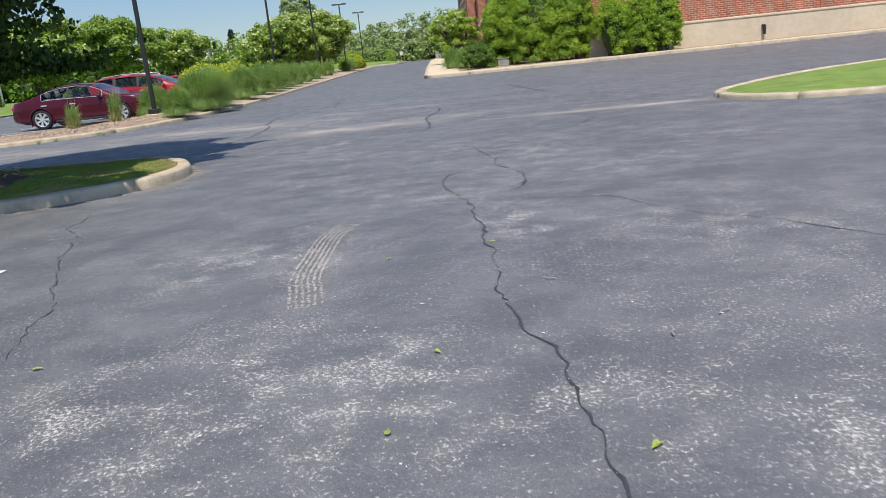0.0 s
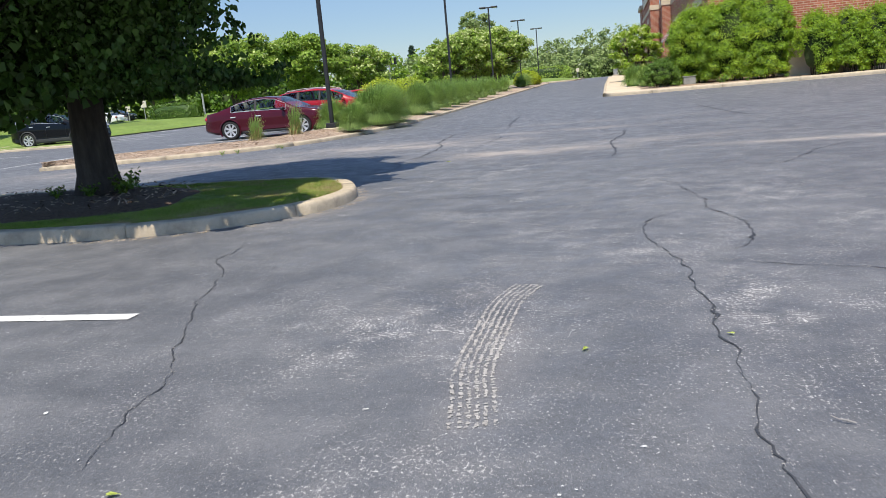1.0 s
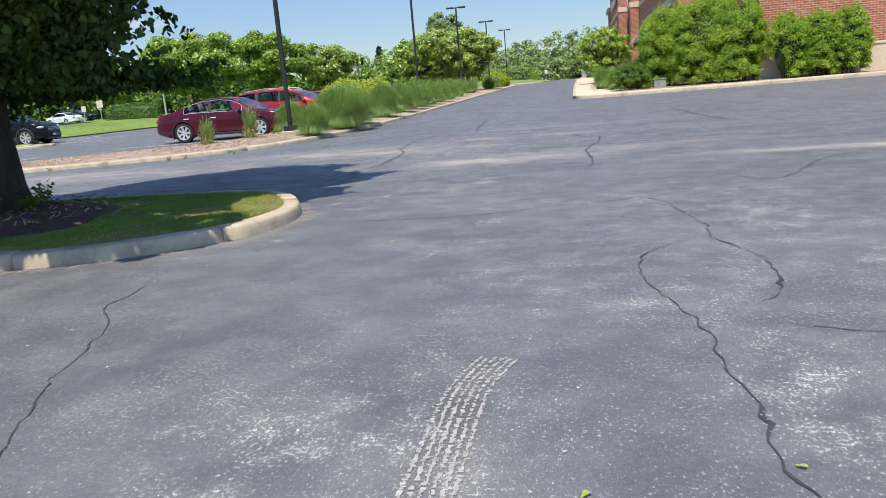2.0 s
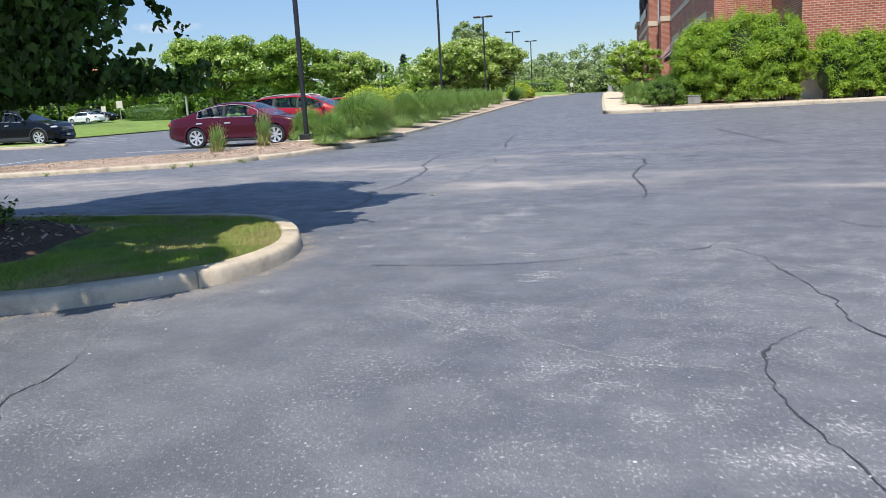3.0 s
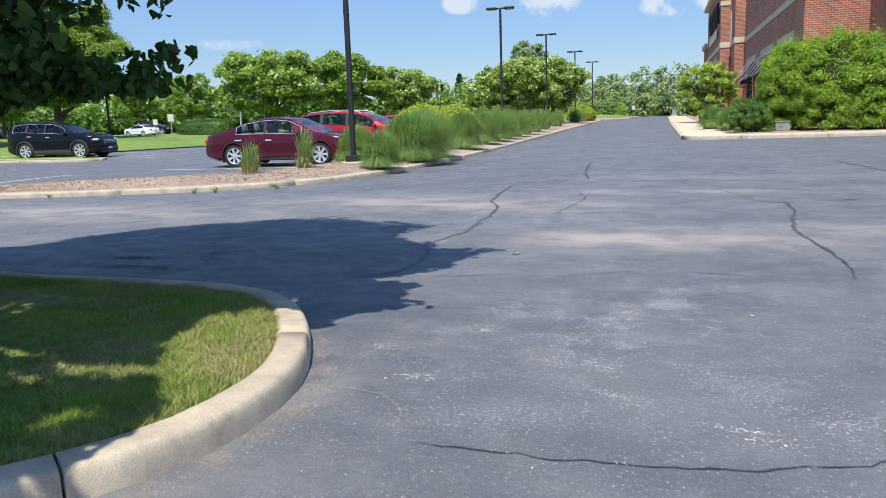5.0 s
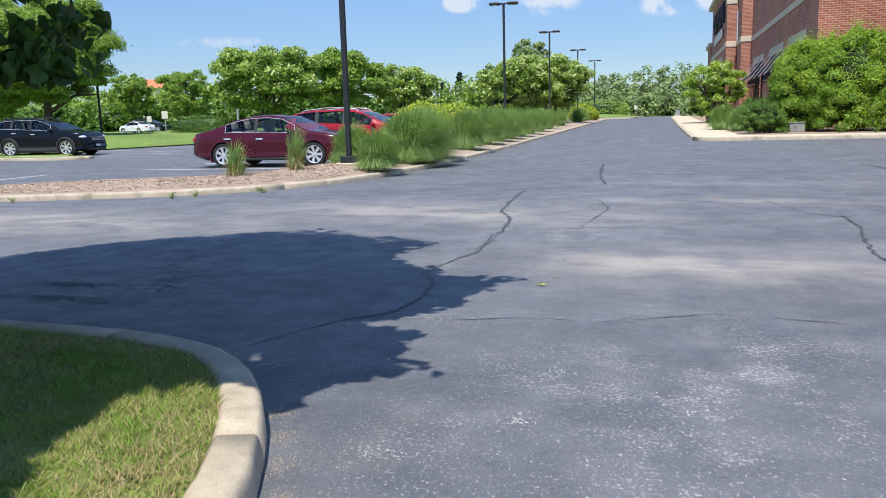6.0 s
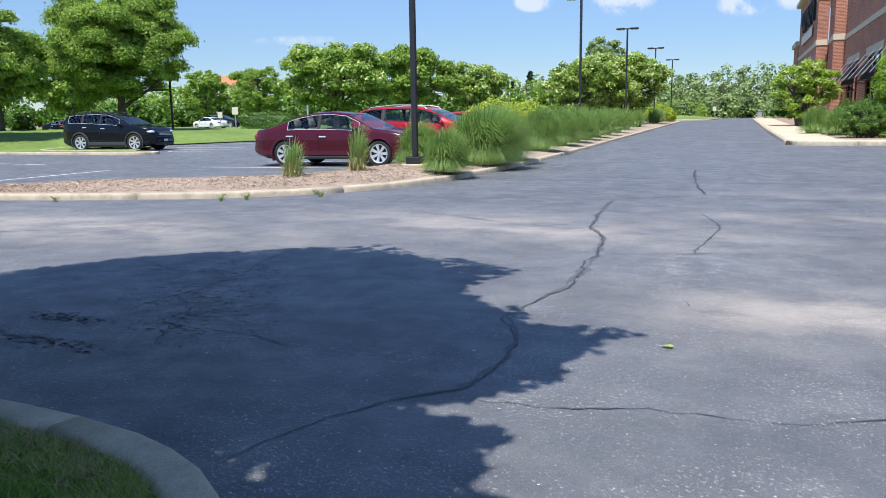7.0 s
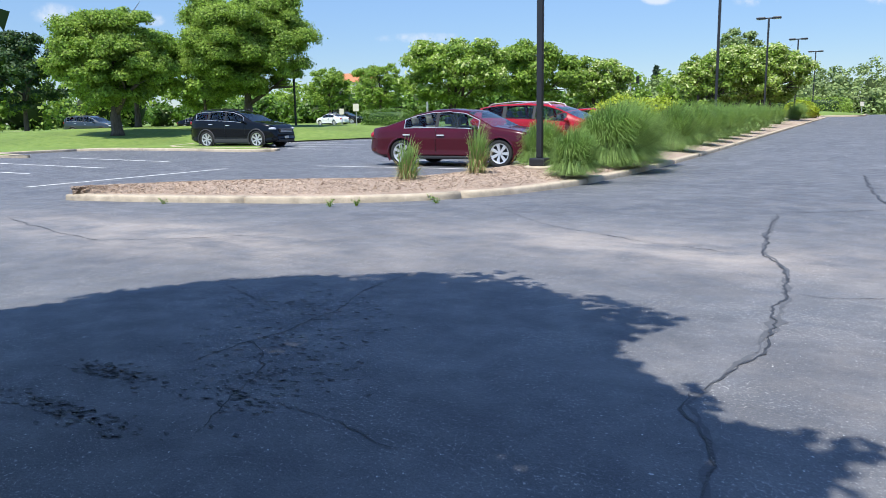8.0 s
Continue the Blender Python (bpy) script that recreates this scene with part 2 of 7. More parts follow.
CAR_GLASS = clear_glass()
CLADDING = material("grey_plastic_cladding", [(0.028, 0.028, 0.030), (0.05, 0.05, 0.052)], scale=14, rough=0.6)
TRIM_CLOTH = material("grey_seat_cloth", [(0.16, 0.155, 0.145), (0.26, 0.25, 0.235)], scale=30, rough=0.9)
AWNING = material("black_awning_canvas", [(0.014, 0.014, 0.016), (0.024, 0.024, 0.027)], scale=10, rough=0.85)
SEALER = material("tar_crack_filler", [(0.018, 0.02, 0.024), (0.062, 0.066, 0.075)], scale=9, rough=0.6, bump=0.5, bump_scale=60)
BOX_PAINT = material("dull_grey_paint", [(0.20, 0.20, 0.19), (0.32, 0.32, 0.30)], scale=3, rough=0.6)
CHALK = material("chalky_dust", [(0.26, 0.25, 0.24), (0.50, 0.475, 0.44)], scale=20, rough=0.95)
GRIT = material("pale_crack_grit", [(0.20, 0.19, 0.185), (0.42, 0.40, 0.38)], scale=20, rough=0.9)
MAST = material("grey_painted_steel", [(0.26, 0.27, 0.28), (0.36, 0.37, 0.38)], scale=3, rough=0.6)
ROOFTILE = material("orange_roof_tile", [(0.50, 0.16, 0.07), (0.60, 0.22, 0.11)], scale=1, rough=0.8)
RENDERED = material("cream_render", [(0.62, 0.58, 0.50), (0.70, 0.66, 0.58)], scale=1, rough=0.85)


BRIGHT_TRIM = material("polished_trim", [(0.62, 0.63, 0.65), (0.72, 0.73, 0.75)], scale=6, rough=0.25, metal=0.35)
for m_, spec_, coat_ in ((MAROON, 0.25, 0.35), (RED, 0.3, 0.4), (NAVY, 0.12, 0.45)):
    m_.node_tree.nodes["Principled BSDF"].inputs["Specular IOR Level"].default_value = spec_
    m_.node_tree.nodes["Principled BSDF"].inputs["Coat Weight"].default_value = coat_
    m_.node_tree.nodes["Principled BSDF"].inputs["Coat Roughness"].default_value = 0.03


def asphalt():
    m = bpy.data.materials.new("weathered_asphalt")
    m.use_nodes = True
    n, l = m.node_tree.nodes, m.node_tree.links
    b = n["Principled BSDF"]
    co = n.new("ShaderNodeTexCoord")

    def noise_at(scale, detail, rough=0.6, stretch=(1, 1, 1)):
        mp = n.new("ShaderNodeMapping")
        mp.inputs["Scale"].default_value = stretch
        l.new(co.outputs["Object"], mp.inputs["Vector"])
        x = n.new("ShaderNodeTexNoise")
        x.inputs["Scale"].default_value, x.inputs["Detail"].default_value, x.inputs["Roughness"].default_value = scale, detail, rough
        l.new(mp.outputs[0], x.inputs["Vector"])
        return x.outputs["Fac"]

    def ranged(v, a, b_, c, d, smooth=True):
        r = n.new("ShaderNodeMapRange")
        r.interpolation_type = "SMOOTHSTEP" if smooth else "LINEAR"
        r.inputs["From Min"].default_value, r.inputs["From Max"].default_value = a, b_
        r.inputs["To Min"].default_value, r.inputs["To Max"].default_value = c, d
        l.new(v, r.inputs["Value"])
        return r.outputs[0]

    def maths(op, p, q):
        x = n.new("ShaderNodeMath")
        x.operation = op
        for k, v in enumerate((p, q)):
            if isinstance(v, (int, float)):
                x.inputs[k].default_value = v
            else:
                l.new(v, x.inputs[k])
        return x.outputs[0]

    def mixed(fac, p, q):
        x = n.new("ShaderNodeMix")
        x.data_type = "RGBA"
        l.new(fac, x.inputs["Factor"])
        for k, v in ((6, p), (7, q)):
            if isinstance(v, tuple):
                x.inputs[k].default_value = (*v, 1)
            else:
                l.new(v, x.inputs[k])
        return x.outputs[2]

    wear = n.new("ShaderNodeAttribute")
    wear.attribute_name = "wear"
    wear = wear.outputs["Fac"]
    dust = n.new("ShaderNodeAttribute")
    dust.attribute_name = "dust"
    dust = dust.outputs["Fac"]
    base = mixed(ranged(noise_at(0.55, 5), 0.35, 0.68, 0, 1), (0.083, 0.089, 0.101), (0.115, 0.121, 0.132))
    base = mixed(ranged(noise_at(2.2, 4), 0.4, 0.72, 0, 0.55), base, (0.155, 0.158, 0.168))
    base = mixed(ranged(noise_at(0.9, 6, 0.66, (0.8, 1.0, 1)), 0.54, 0.76, 0, 0.42), base, (0.19, 0.19, 0.195))
    # pale aggregate shows through where the sealer has worn, in broken flecks and scuffs
    rub = maths("MULTIPLY", wear, ranged(noise_at(3.6, 8, 0.74), 0.42, 0.66, 0, 1))
    base = mixed(maths("MULTIPLY", rub, 0.34), base, (0.27, 0.257, 0.245))
    base = mixed(maths("MULTIPLY", dust, ranged(noise_at(1.5, 7, 0.66, (0.8, 1.0, 1)), 0.30, 0.70, 0.1, 1)), base, (0.37, 0.325, 0.283))
    fleck = maths("ADD", noise_at(62, 5, 0.8), maths("MULTIPLY", rub, 0.13))
    fleck = maths("ADD", fleck, maths("MULTIPLY", ranged(noise_at(1.3, 5, 0.7), 0.35, 0.7, 0, 1), 0.045))
    base = mixed(maths("MULTIPLY", ranged(fleck, 0.60, 0.675, 0, 1), 0.85), base, (0.58, 0.565, 0.545))
    base = mixed(maths("MULTIPLY", ranged(noise_at(120, 4, 0.8), 0.56, 0.66, 0, 1), 0.30), base, (0.42, 0.415, 0.41))
    scuff = maths("ADD", noise_at(14, 6, 0.78), maths("MULTIPLY", rub, 0.06))
    base = mixed(maths("MULTIPLY", ranged(scuff, 0.66, 0.73, 0, 1), 0.5), base, (0.52, 0.505, 0.485))
    pit = maths("ADD", noise_at(48, 4, 0.7, (1, 1.4, 1)), maths("MULTIPLY", wear, 0.02))
    base = mixed(maths("MULTIPLY", ranged(pit, 0.36, 0.31, 0, 1), 0.6), base, (0.035, 0.037, 0.042))
    grain = n.new("ShaderNodeVectorMath")
    grain.operation = "SCALE"
    l.new(base, grain.inputs[0])
    l.new(ranged(noise_at(150, 2, 0.8), 0.25, 0.75, 0.6, 1.4, False), grain.inputs["Scale"])
    coarse = n.new("ShaderNodeVectorMath")
    coarse.operation = "SCALE"
    l.new(grain.outputs[0], coarse.inputs[0])
    l.new(ranged(noise_at(34, 3, 0.75), 0.3, 0.7, 0.86, 1.14, False), coarse.inputs["Scale"])
    base = coarse.outputs[0]
    l.new(base, b.inputs["Base Color"])
    l.new(ranged(noise_at(4, 4), 0.3, 0.7, 0.52, 0.76), b.inputs["Roughness"])
    b.inputs["Specular IOR Level"].default_value = 0.55
    bu = n.new("ShaderNodeBump")
    bu.inputs["Strength"].default_value, bu.inputs["Distance"].default_value = 0.55, 0.008
    l.new(maths("ADD", noise_at(95, 3), maths("MULTIPLY", noise_at(22, 3), 0.7)), bu.inputs["Height"])
    l.new(bu.outputs[0], b.inputs["Normal"])
    return m


ASPHALT = asphalt()


# ---- building blocks ----
def lift(y):
    """The height of the ground: level round the tree, rising gently along the drive."""
    if y < 30:
        return 0.0
    if y < 40:
        return 0.0105 * (y - 30) ** 2 / 20
    return 0.0105 * (min(y, 110) - 35)


MOUND = (-45.2, 44.4, 24.0, 13.0, 0.75)


def mound(x, y):
    """The low grassy bank on the lawn."""
    u, v = (x - MOUND[0]) * 0.6 + (y - MOUND[1]) * 0.8, (x - MOUND[0]) * -0.8 + (y - MOUND[1]) * 0.6
    q = (u / MOUND[2]) ** 2 + (v / MOUND[3]) ** 2
    return MOUND[4] * (1 - q) if q < 1 else 0.0


def mesh_of(name, verts, faces, mat, smooth=False):
    me = bpy.data.meshes.new(name)
    me.from_pydata([tuple(v) for v in verts], [], faces)
    me.materials.append(mat)
    if smooth:
        me.shade_smooth()
    me.update()
    return me


def obj(name, me, parent=None, label=""):
    ob = new(name, me)
    if parent is not None:
        ob.parent = parent
    if label:
        ob["label"] = label
    return ob


def part(name, bm, mat, parent, label="", smooth=False):
    me = bpy.data.meshes.new(name)
    bm.to_mesh(me)
    bm.free()
    me.materials.append(mat)
    if smooth:
        me.shade_smooth()
    return obj(name, me, parent, label)


def empty(name, m, label, category, group="", kind=""):
    e = new(name)
    e.empty_display_size = 0.2
    e.matrix_world = m
    return tagged(e, label, category, group, kind)


def bm_box(bm, lo, hi, bevel=0.0):
    g = bmesh.ops.create_cube(bm, size=1)
    for v in g["verts"]:
        v.co = Vector([(lo[k] + hi[k]) / 2 + v.co[k] * (hi[k] - lo[k]) for k in range(3)])
    if bevel:
        ed = list({e for v in g["verts"] for e in v.link_edges})
        bmesh.ops.bevel(bm, geom=ed, offset=bevel, segments=2, affect="EDGES", profile=0.5)
    return bm


def box(lo, hi, bevel=0.0):
    return bm_box(bmesh.new(), lo, hi, bevel)


def bm_tube(bm, pts, radii, sides=8, cap=True):
    """A tube through points with a radius at each."""
    rings = []
    for k, p in enumerate(pts):
        p = Vector(p)
        d = (Vector(pts[min(k + 1, len(pts) - 1)]) - Vector(pts[max(k - 1, 0)])).normalized()
        a = d.orthogonal().normalized() if abs(d.z) < 0.95 else Vector((1, 0, 0))
        a = (a - d * a.dot(d)).normalized()
        c = d.cross(a)
        rings.append([bm.verts.new(p + radii[k] * (math.cos(2 * math.pi * j / sides) * a + math.sin(2 * math.pi * j / sides) * c)) for j in range(sides)])
    for r, q in zip(rings, rings[1:]):
        best = min(range(sides), key=lambda o: sum((r[j].co - q[(j + o) % sides].co).length for j in range(sides)))
        for j in range(sides):
            bm.faces.new((r[j], r[(j + 1) % sides], q[(j + 1 + best) % sides], q[(j + best) % sides]))
    if cap:
        bm.faces.new(list(reversed(rings[0])))
        bm.faces.new(rings[-1])
    return bm


def smooth_line(pts, step=0.25, closed=False):
    """A Catmull-Rom line through points, at even steps."""
    p = [Vector((*q[:2], 0)) for q in pts]
    n = len(p)
    out = []
    for k in range(n if closed else n - 1):
        a, b, c, d = (p[(k - 1) % n] if closed or k else p[0]), p[k], p[(k + 1) % n], (p[(k + 2) % n] if closed or k + 2 < n else p[-1])
        m = max(1, int((c - b).length / step))
        for j in range(m):
            t = j / m
            out.append(0.5 * (2 * b + (c - a) * t + (2 * a - 5 * b + 4 * c - d) * t * t + (3 * b - a - 3 * c + d) * t ** 3))
    if not closed:
        out.append(p[-1])
    return out


def inward(line, dist, closed=True):
    """The line moved to its left by dist."""
    n = len(line)
    out = []
    for k, p in enumerate(line):
        a = line[(k - 1) % n] if closed or k else p
        b = line[(k + 1) % n] if closed or k < n - 1 else p
        d = (b - a).normalized()
        out.append(p + Vector((-d.y, d.x, 0)) * dist)
    return out


def kerb(name, line, label, width=0.17, height=0.14, closed=True, piece=1.6):
    """A cast kerb of separate lengths along a line whose left side is the raised one; worn, rounded edges."""
    top = tagged(new(name), label, "kerb", kind="structure")
    prof = [(0, -0.05), (0.003, height * 0.4), (0.008, height * 0.74), (0.016, height * 0.9), (0.028, height * 0.97), (0.045, height), (width - 0.025, height + 0.004), (width, height - 0.02), (width, -0.05)]
    rng = random.Random(len(line))
    offs = [inward(line, d, closed) for d, _ in prof]
    n = len(line)
    count = n if closed else n - 1
    start, run, pieces = 0, 0.0, []
    for k in range(count):
        run += (line[(k + 1) % n] - line[k]).length
        if run >= piece or k == count - 1:
            pieces.append((start, k + 1))
            start, run = k + 1, 0.0
    for a, b in pieces:
        verts, faces = [], []
        dz = rng.uniform(-0.006, 0.006)
        m = len(prof)
        for i, k in enumerate(range(a, b + 1)):
            end = 0.006 if i in (0, b - a) else 0.0
            for j, (d, z) in enumerate(prof):
                q = offs[j][k % n]
                if end:
                    o = offs[j][(k + (1 if i == 0 else -1)) % n]
                    q = q + (o - q).normalized() * end
                wob = noise.noise((q.x * 3.1, q.y * 3.1, j * 0.7)) * 0.007
                verts.append((q.x, q.y, lift(q.y) + z + (dz + wob if z > 0 else 0)))
        for i in range(b - a):
            for j in range(m - 1):
                faces.append((i * m + j, (i + 1) * m + j, (i + 1) * m + j + 1, i * m + j + 1))
        faces.append(tuple(range(m)))
        faces.append(tuple(reversed(range((b - a) * m, (b - a) * m + m))))
        obj("kerb_stone", mesh_of("kerb_stone", verts, faces, KERB, smooth=True), top)
    return top


def filled(line, z, mat, name, crown=0.0, rings=5, rough=0.0, tuck=0.0):
    """A raised bed inside a closed line; crown: how far its middle bulges."""
    cx = sum(p.x for p in line) / len(line)
    cy = sum(p.y for p in line) / len(line)
    verts, faces = [], []
    n = len(line)
    for r in range(rings):
        f = 1 - r / rings
        for p in line:
            x, y = cx + (p.x - cx) * f, cy + (p.y - cy) * f
            verts.append((x, y, lift(y) + z + crown * (1 - f * f) + (rough * noise.noise((x * 2, y * 2, 3.0)) if r else -tuck)))
    verts.append((cx, cy, lift(cy) + z + crown))
    for r in range(rings - 1):
        for k in range(n):
            faces.append((r * n + k, r * n + (k + 1) % n, (r + 1) * n + (k + 1) % n, (r + 1) * n + k))
    for k in range(n):
        faces.append(((rings - 1) * n + k, (rings - 1) * n + (k + 1) % n, rings * n))
    return mesh_of(name, verts, faces, mat, smooth=True)


def strip_bed(left, right, z, mat, name, crown=0.0, cols=6):
    """A bed between two lines with as many points each."""
    verts, faces = [], []
    for p, q in zip(left, right):
        for c in range(cols + 1):
            f = c / cols
            x, y = p.x + (q.x - p.x) * f, p.y + (q.y - p.y) * f
            verts.append((x, y, lift(y) + z + crown * 4 * f * (1 - f) + 0.015 * noise.noise((x * 2.3, y * 2.3, 0))))
    for k in range(len(left) - 1):
        for c in range(cols):
            a = k * (cols + 1) + c
            faces.append((a, a + 1, a + cols + 2, a + cols + 1))
    return mesh_of(name, verts, faces, mat, smooth=True)


def resample(line, n):
    d = [0.0]
    for a, b in zip(line, line[1:]):
        d.append(d[-1] + (b - a).length)
    out = []
    for k in range(n):
        s = d[-1] * k / (n - 1)
        j = max(i for i in range(len(d)) if d[i] <= s + 1e-9)
        j = min(j, len(line) - 2)
        out.append(line[j].lerp(line[j + 1], (s - d[j]) / max(d[j + 1] - d[j], 1e-9)))
    return out


# ---- ground ----
def graded(a, b, fine_a, fine_b, fine, grow=1.35):
    out = [fine_a]
    while out[-1] < fine_b:
        out.append(out[-1] + fine)
    step = fine
    while out[-1] < b:
        step *= grow
        out.append(min(b, out[-1] + step))
    step = fine
    while out[0] > a:
        step *= grow
        out.insert(0, max(a, out[0] - step))
    return out


def sheet(name, xs, ys, z, mat, keep=None):
    verts = [(x, y, lift(y) + z) for y in ys for x in xs]
    w = len(xs)
    faces = [(j * w + i, j * w + i + 1, (j + 1) * w + i + 1, (j + 1) * w + i) for j in range(len(ys) - 1) for i in range(w - 1)
             if keep is None or keep((xs[i] + xs[i + 1]) / 2, (ys[j] + ys[j + 1]) / 2)]
    return mesh_of(name, verts, faces, mat, smooth=True)


ground = tagged(obj("ground", sheet("ground", graded(-1800, 1800, -70, 50, 6), graded(-1800, 1800, -40, 130, 6), -0.09, LAWN)),
                "wide green mown lawn reaching to the horizon", "ground", kind="structure")

# worn and dusty patches of the lot: x, y, half width, half length, turn in degrees, strength
WORN = [(0.5, 5.2, 1.5, 0.8, 0, 0.9), (-0.3, 7.3, 0.9, 1.0, 20, 0.7), (1.3, 7.8, 0.35, 0.9, 8, 0.95), (2.0, 4.8, 1.0, 0.8, 0, 0.7),
        (-0.9, 4.5, 1.0, 0.5, 10, 0.8), (1.6, 11.0, 1.6, 1.8, 0, 0.55), (-1.2, 13.3, 1.0, 1.4, 0, 0.6), (-2.4, 18.0, 1.0, 1.3, 10, 0.6), (2.2, 9.6, 1.2, 0.8, 0, 0.6), (2.4, 7.0, 1.2, 1.6, 10, 0.55), (1.0, 12.2, 1.5, 0.9, 0, 0.5), (3.2, 11.2, 1.4, 1.8, 0, 0.4), (0.6, 9.2, 1.4, 1.2, 0, 0.5), (0.0, 3.6, 1.6, 0.9, 0, 0.9), (-0.4, 10.3, 0.9, 0.7, 0, 0.45)]
DUSTY = [(0.13, 7.0, 0.1, 0.75, 4, 0.32), (-2.36, 12.0, 0.12, 0.7, 0, 0.4), (-2.58, 10.7, 0.5, 0.12, 50, 0.45), (-1.3, 16.4, 1.5, 0.75, 0, 1.0), (-4.6, 19.4, 2.8, 1.0, -6, 0.9), (-9.5, 17.9, 3.4, 1.0, 0, 0.9), (0.6, 17.2, 1.6, 0.5, 5, 0.5), (-1.5, 21.0, 2.5, 0.5, 0, 0.5),
         (3.4, 15.52, 1.7, 0.22, -2, 1.3), (-0.6, 23.6, 2.6, 0.4, 0, 0.4)]


def blobs(x, y, rows):
    total = 0.0
    for bx, by, hw, hl, turn, power in rows:
        c, s = math.cos(radians(turn)), math.sin(radians(turn))
        u, v = ((x - bx) * c + (y - by) * s) / hw, (-(x - bx) * s + (y - by) * c) / hl
        q = u * u + v * v
        if q < 4:
            total = max(total, power * math.exp(-q * 1.1))
    return total


def lot_area(x, y):
    if y > 47:
        return -36 < x < 3.0 - 0.06 * (y - 42)
    return True


lot_me = sheet("asphalt", graded(-75, 60, -15, 6, 0.2), graded(-40, 125, 2, 26, 0.2), 0.0, ASPHALT, lot_area)
for key, rows, floor_ in (("wear", WORN, 0.08), ("dust", DUSTY, 0.0)):
    layer = lot_me.attributes.new(key, "FLOAT", "POINT")
    layer.data.foreach_set("value", [max(floor_ * (1 if v.co.y < 40 else 0.5), blobs(v.co.x, v.co.y, rows)) for v in lot_me.vertices])
road = tagged(obj("road", lot_me), "weathered grey-black asphalt lot with worn pale patches", "asphalt", kind="structure")

# the island with the tree
island = smooth_line([(-14.0, 9.9), (-9.0, 9.85), (-5.2, 9.85), (-3.75, 10.02), (-2.98, 10.45), (-2.54, 10.98), (-2.42, 11.45), (-2.47, 11.95), (-2.67, 12.42),
                      (-2.93, 12.84), (-3.24, 13.16), (-3.6, 13.36), (-4.1, 13.45), (-5.2, 13.47), (-9.0, 13.5), (-14.0, 13.5), (-15.5, 11.7)], 0.18, True)
kerb("kerb_tree_island", island, "weathered tan concrete kerb round the tree island", height=0.125)
tagged(obj("lawn_island", filled(inward(island, 0.165), 0.095, ISLAND_TURF, "lawn_island", crown=0.05, rings=8, rough=0.02)), "patchy green grass inside the kerbed tree island", "lawn", kind="structure")
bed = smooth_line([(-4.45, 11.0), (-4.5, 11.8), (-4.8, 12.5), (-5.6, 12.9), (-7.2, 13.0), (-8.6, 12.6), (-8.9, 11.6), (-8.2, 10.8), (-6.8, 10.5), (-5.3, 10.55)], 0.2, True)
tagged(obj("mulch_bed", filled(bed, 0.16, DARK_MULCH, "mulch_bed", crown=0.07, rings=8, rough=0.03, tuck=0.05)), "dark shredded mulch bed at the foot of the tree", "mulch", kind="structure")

# the long planted island beside the drive
AX = -0.062
front = smooth_line([(-14.05, 19.6), (-13.0, 19.85), (-11.6, 20.3), (-10.2, 20.85), (-9.2, 21.5), (-8.45, 22.4), (-7.95, 23.6), (-7.72, 25.2), (-7.7, 27.0), (-7.85, 30.0), (-8.25, 36.0),
                     (-8.65, 42.0), (-9.3, 52.0), (-10.2, 66.0), (-11.2, 82.0), (-12.0, 95.0)], 0.3)
back = smooth_line([(-14.05, 19.6), (-14.2, 20.6), (-13.6, 22.2), (-12.2, 23.3), (-11.2, 23.8), (-10.75, 24.8), (-10.75, 27.0), (-10.85, 30.0), (-11.2, 36.0), (-11.6, 42.0),
                    (-13.2, 52.0), (-14.6, 66.0), (-15.6, 82.0), (-15.6, 95.0)], 0.3)
ring = front + [Vector((-13.8, 96.5, 0))] + list(reversed(back))[:-1]
kerb("kerb_planted_island", ring, "tan concrete kerb round the planted island", piece=3.0, height=0.10)
tagged(obj("mulch_island", strip_bed(inward(resample(front, 160), 0.16, False), inward(resample(back, 160), -0.16, False), 0.09, MULCH, "mulch_island", crown=0.10)),
       "brown shredded bark mulch filling the planted island", "mulch", kind="structure")

# the small grass island to the right
right = smooth_line([(4.75, 15.5), (4.82, 14.9), (5.3, 14.2), (6.4, 13.75), (8.5, 13.6), (14.0, 14.0), (14.5, 17.0), (13.0, 21.5), (9.5, 20.3), (7.0, 18.6), (5.4, 16.9), (4.9, 16.1)], 0.2, True)
kerb("kerb_right_island", right, "weathered tan concrete kerb round the grass island", height=0.085)
tagged(obj("lawn_right", filled(inward(right, 0.165), 0.065, LAWN, "lawn_right", crown=0.12, rough=0.02)), "bright green mown grass in a kerbed island", "lawn", kind="structure")

# pavement round the building
walk_edge = [(-2.9 + AX * 40, 99.0), (-1.98 - 0.062 * 20, 63.0), (-1.95, 44.0), (-1.85, 42.4), (-1.5, 41.9), (0.0, 41.7), (10.0, 42.2), (30.0, 43.2), (60.0, 45.0)]
walk_line = smooth_line(walk_edge, 0.5)
inner = smooth_line([(x + 1.5, y + 1.3) if 41.5 < y < 43 and x < 0.5 else ((x + 1.7, y) if y > 43.5 and x < 0 else (x, y + 1.1)) for x, y in walk_edge], 0.5)
pav = strip_bed(resample(walk_line, 200), resample(inner, 200), 0.14, WALKWAY, "pavement", cols=3)
tagged(obj("pavement", pav), "tan concrete pavement along the building", "pavement", kind="structure")
kerb("kerb_pavement", inward(walk_line, -0.16, False), "tan concrete kerb edge of the pavement", closed=False, piece=3.0, height=0.145)
bedr = strip_bed(resample(inner, 200), [p + Vector((9, 9, 0)) for p in resample(inner, 200)], 0.13, SOIL, "planting_bed", cols=4)
tagged(obj("planting_bed", bedr), "brown soil planting bed before the building", "soil", kind="structure")

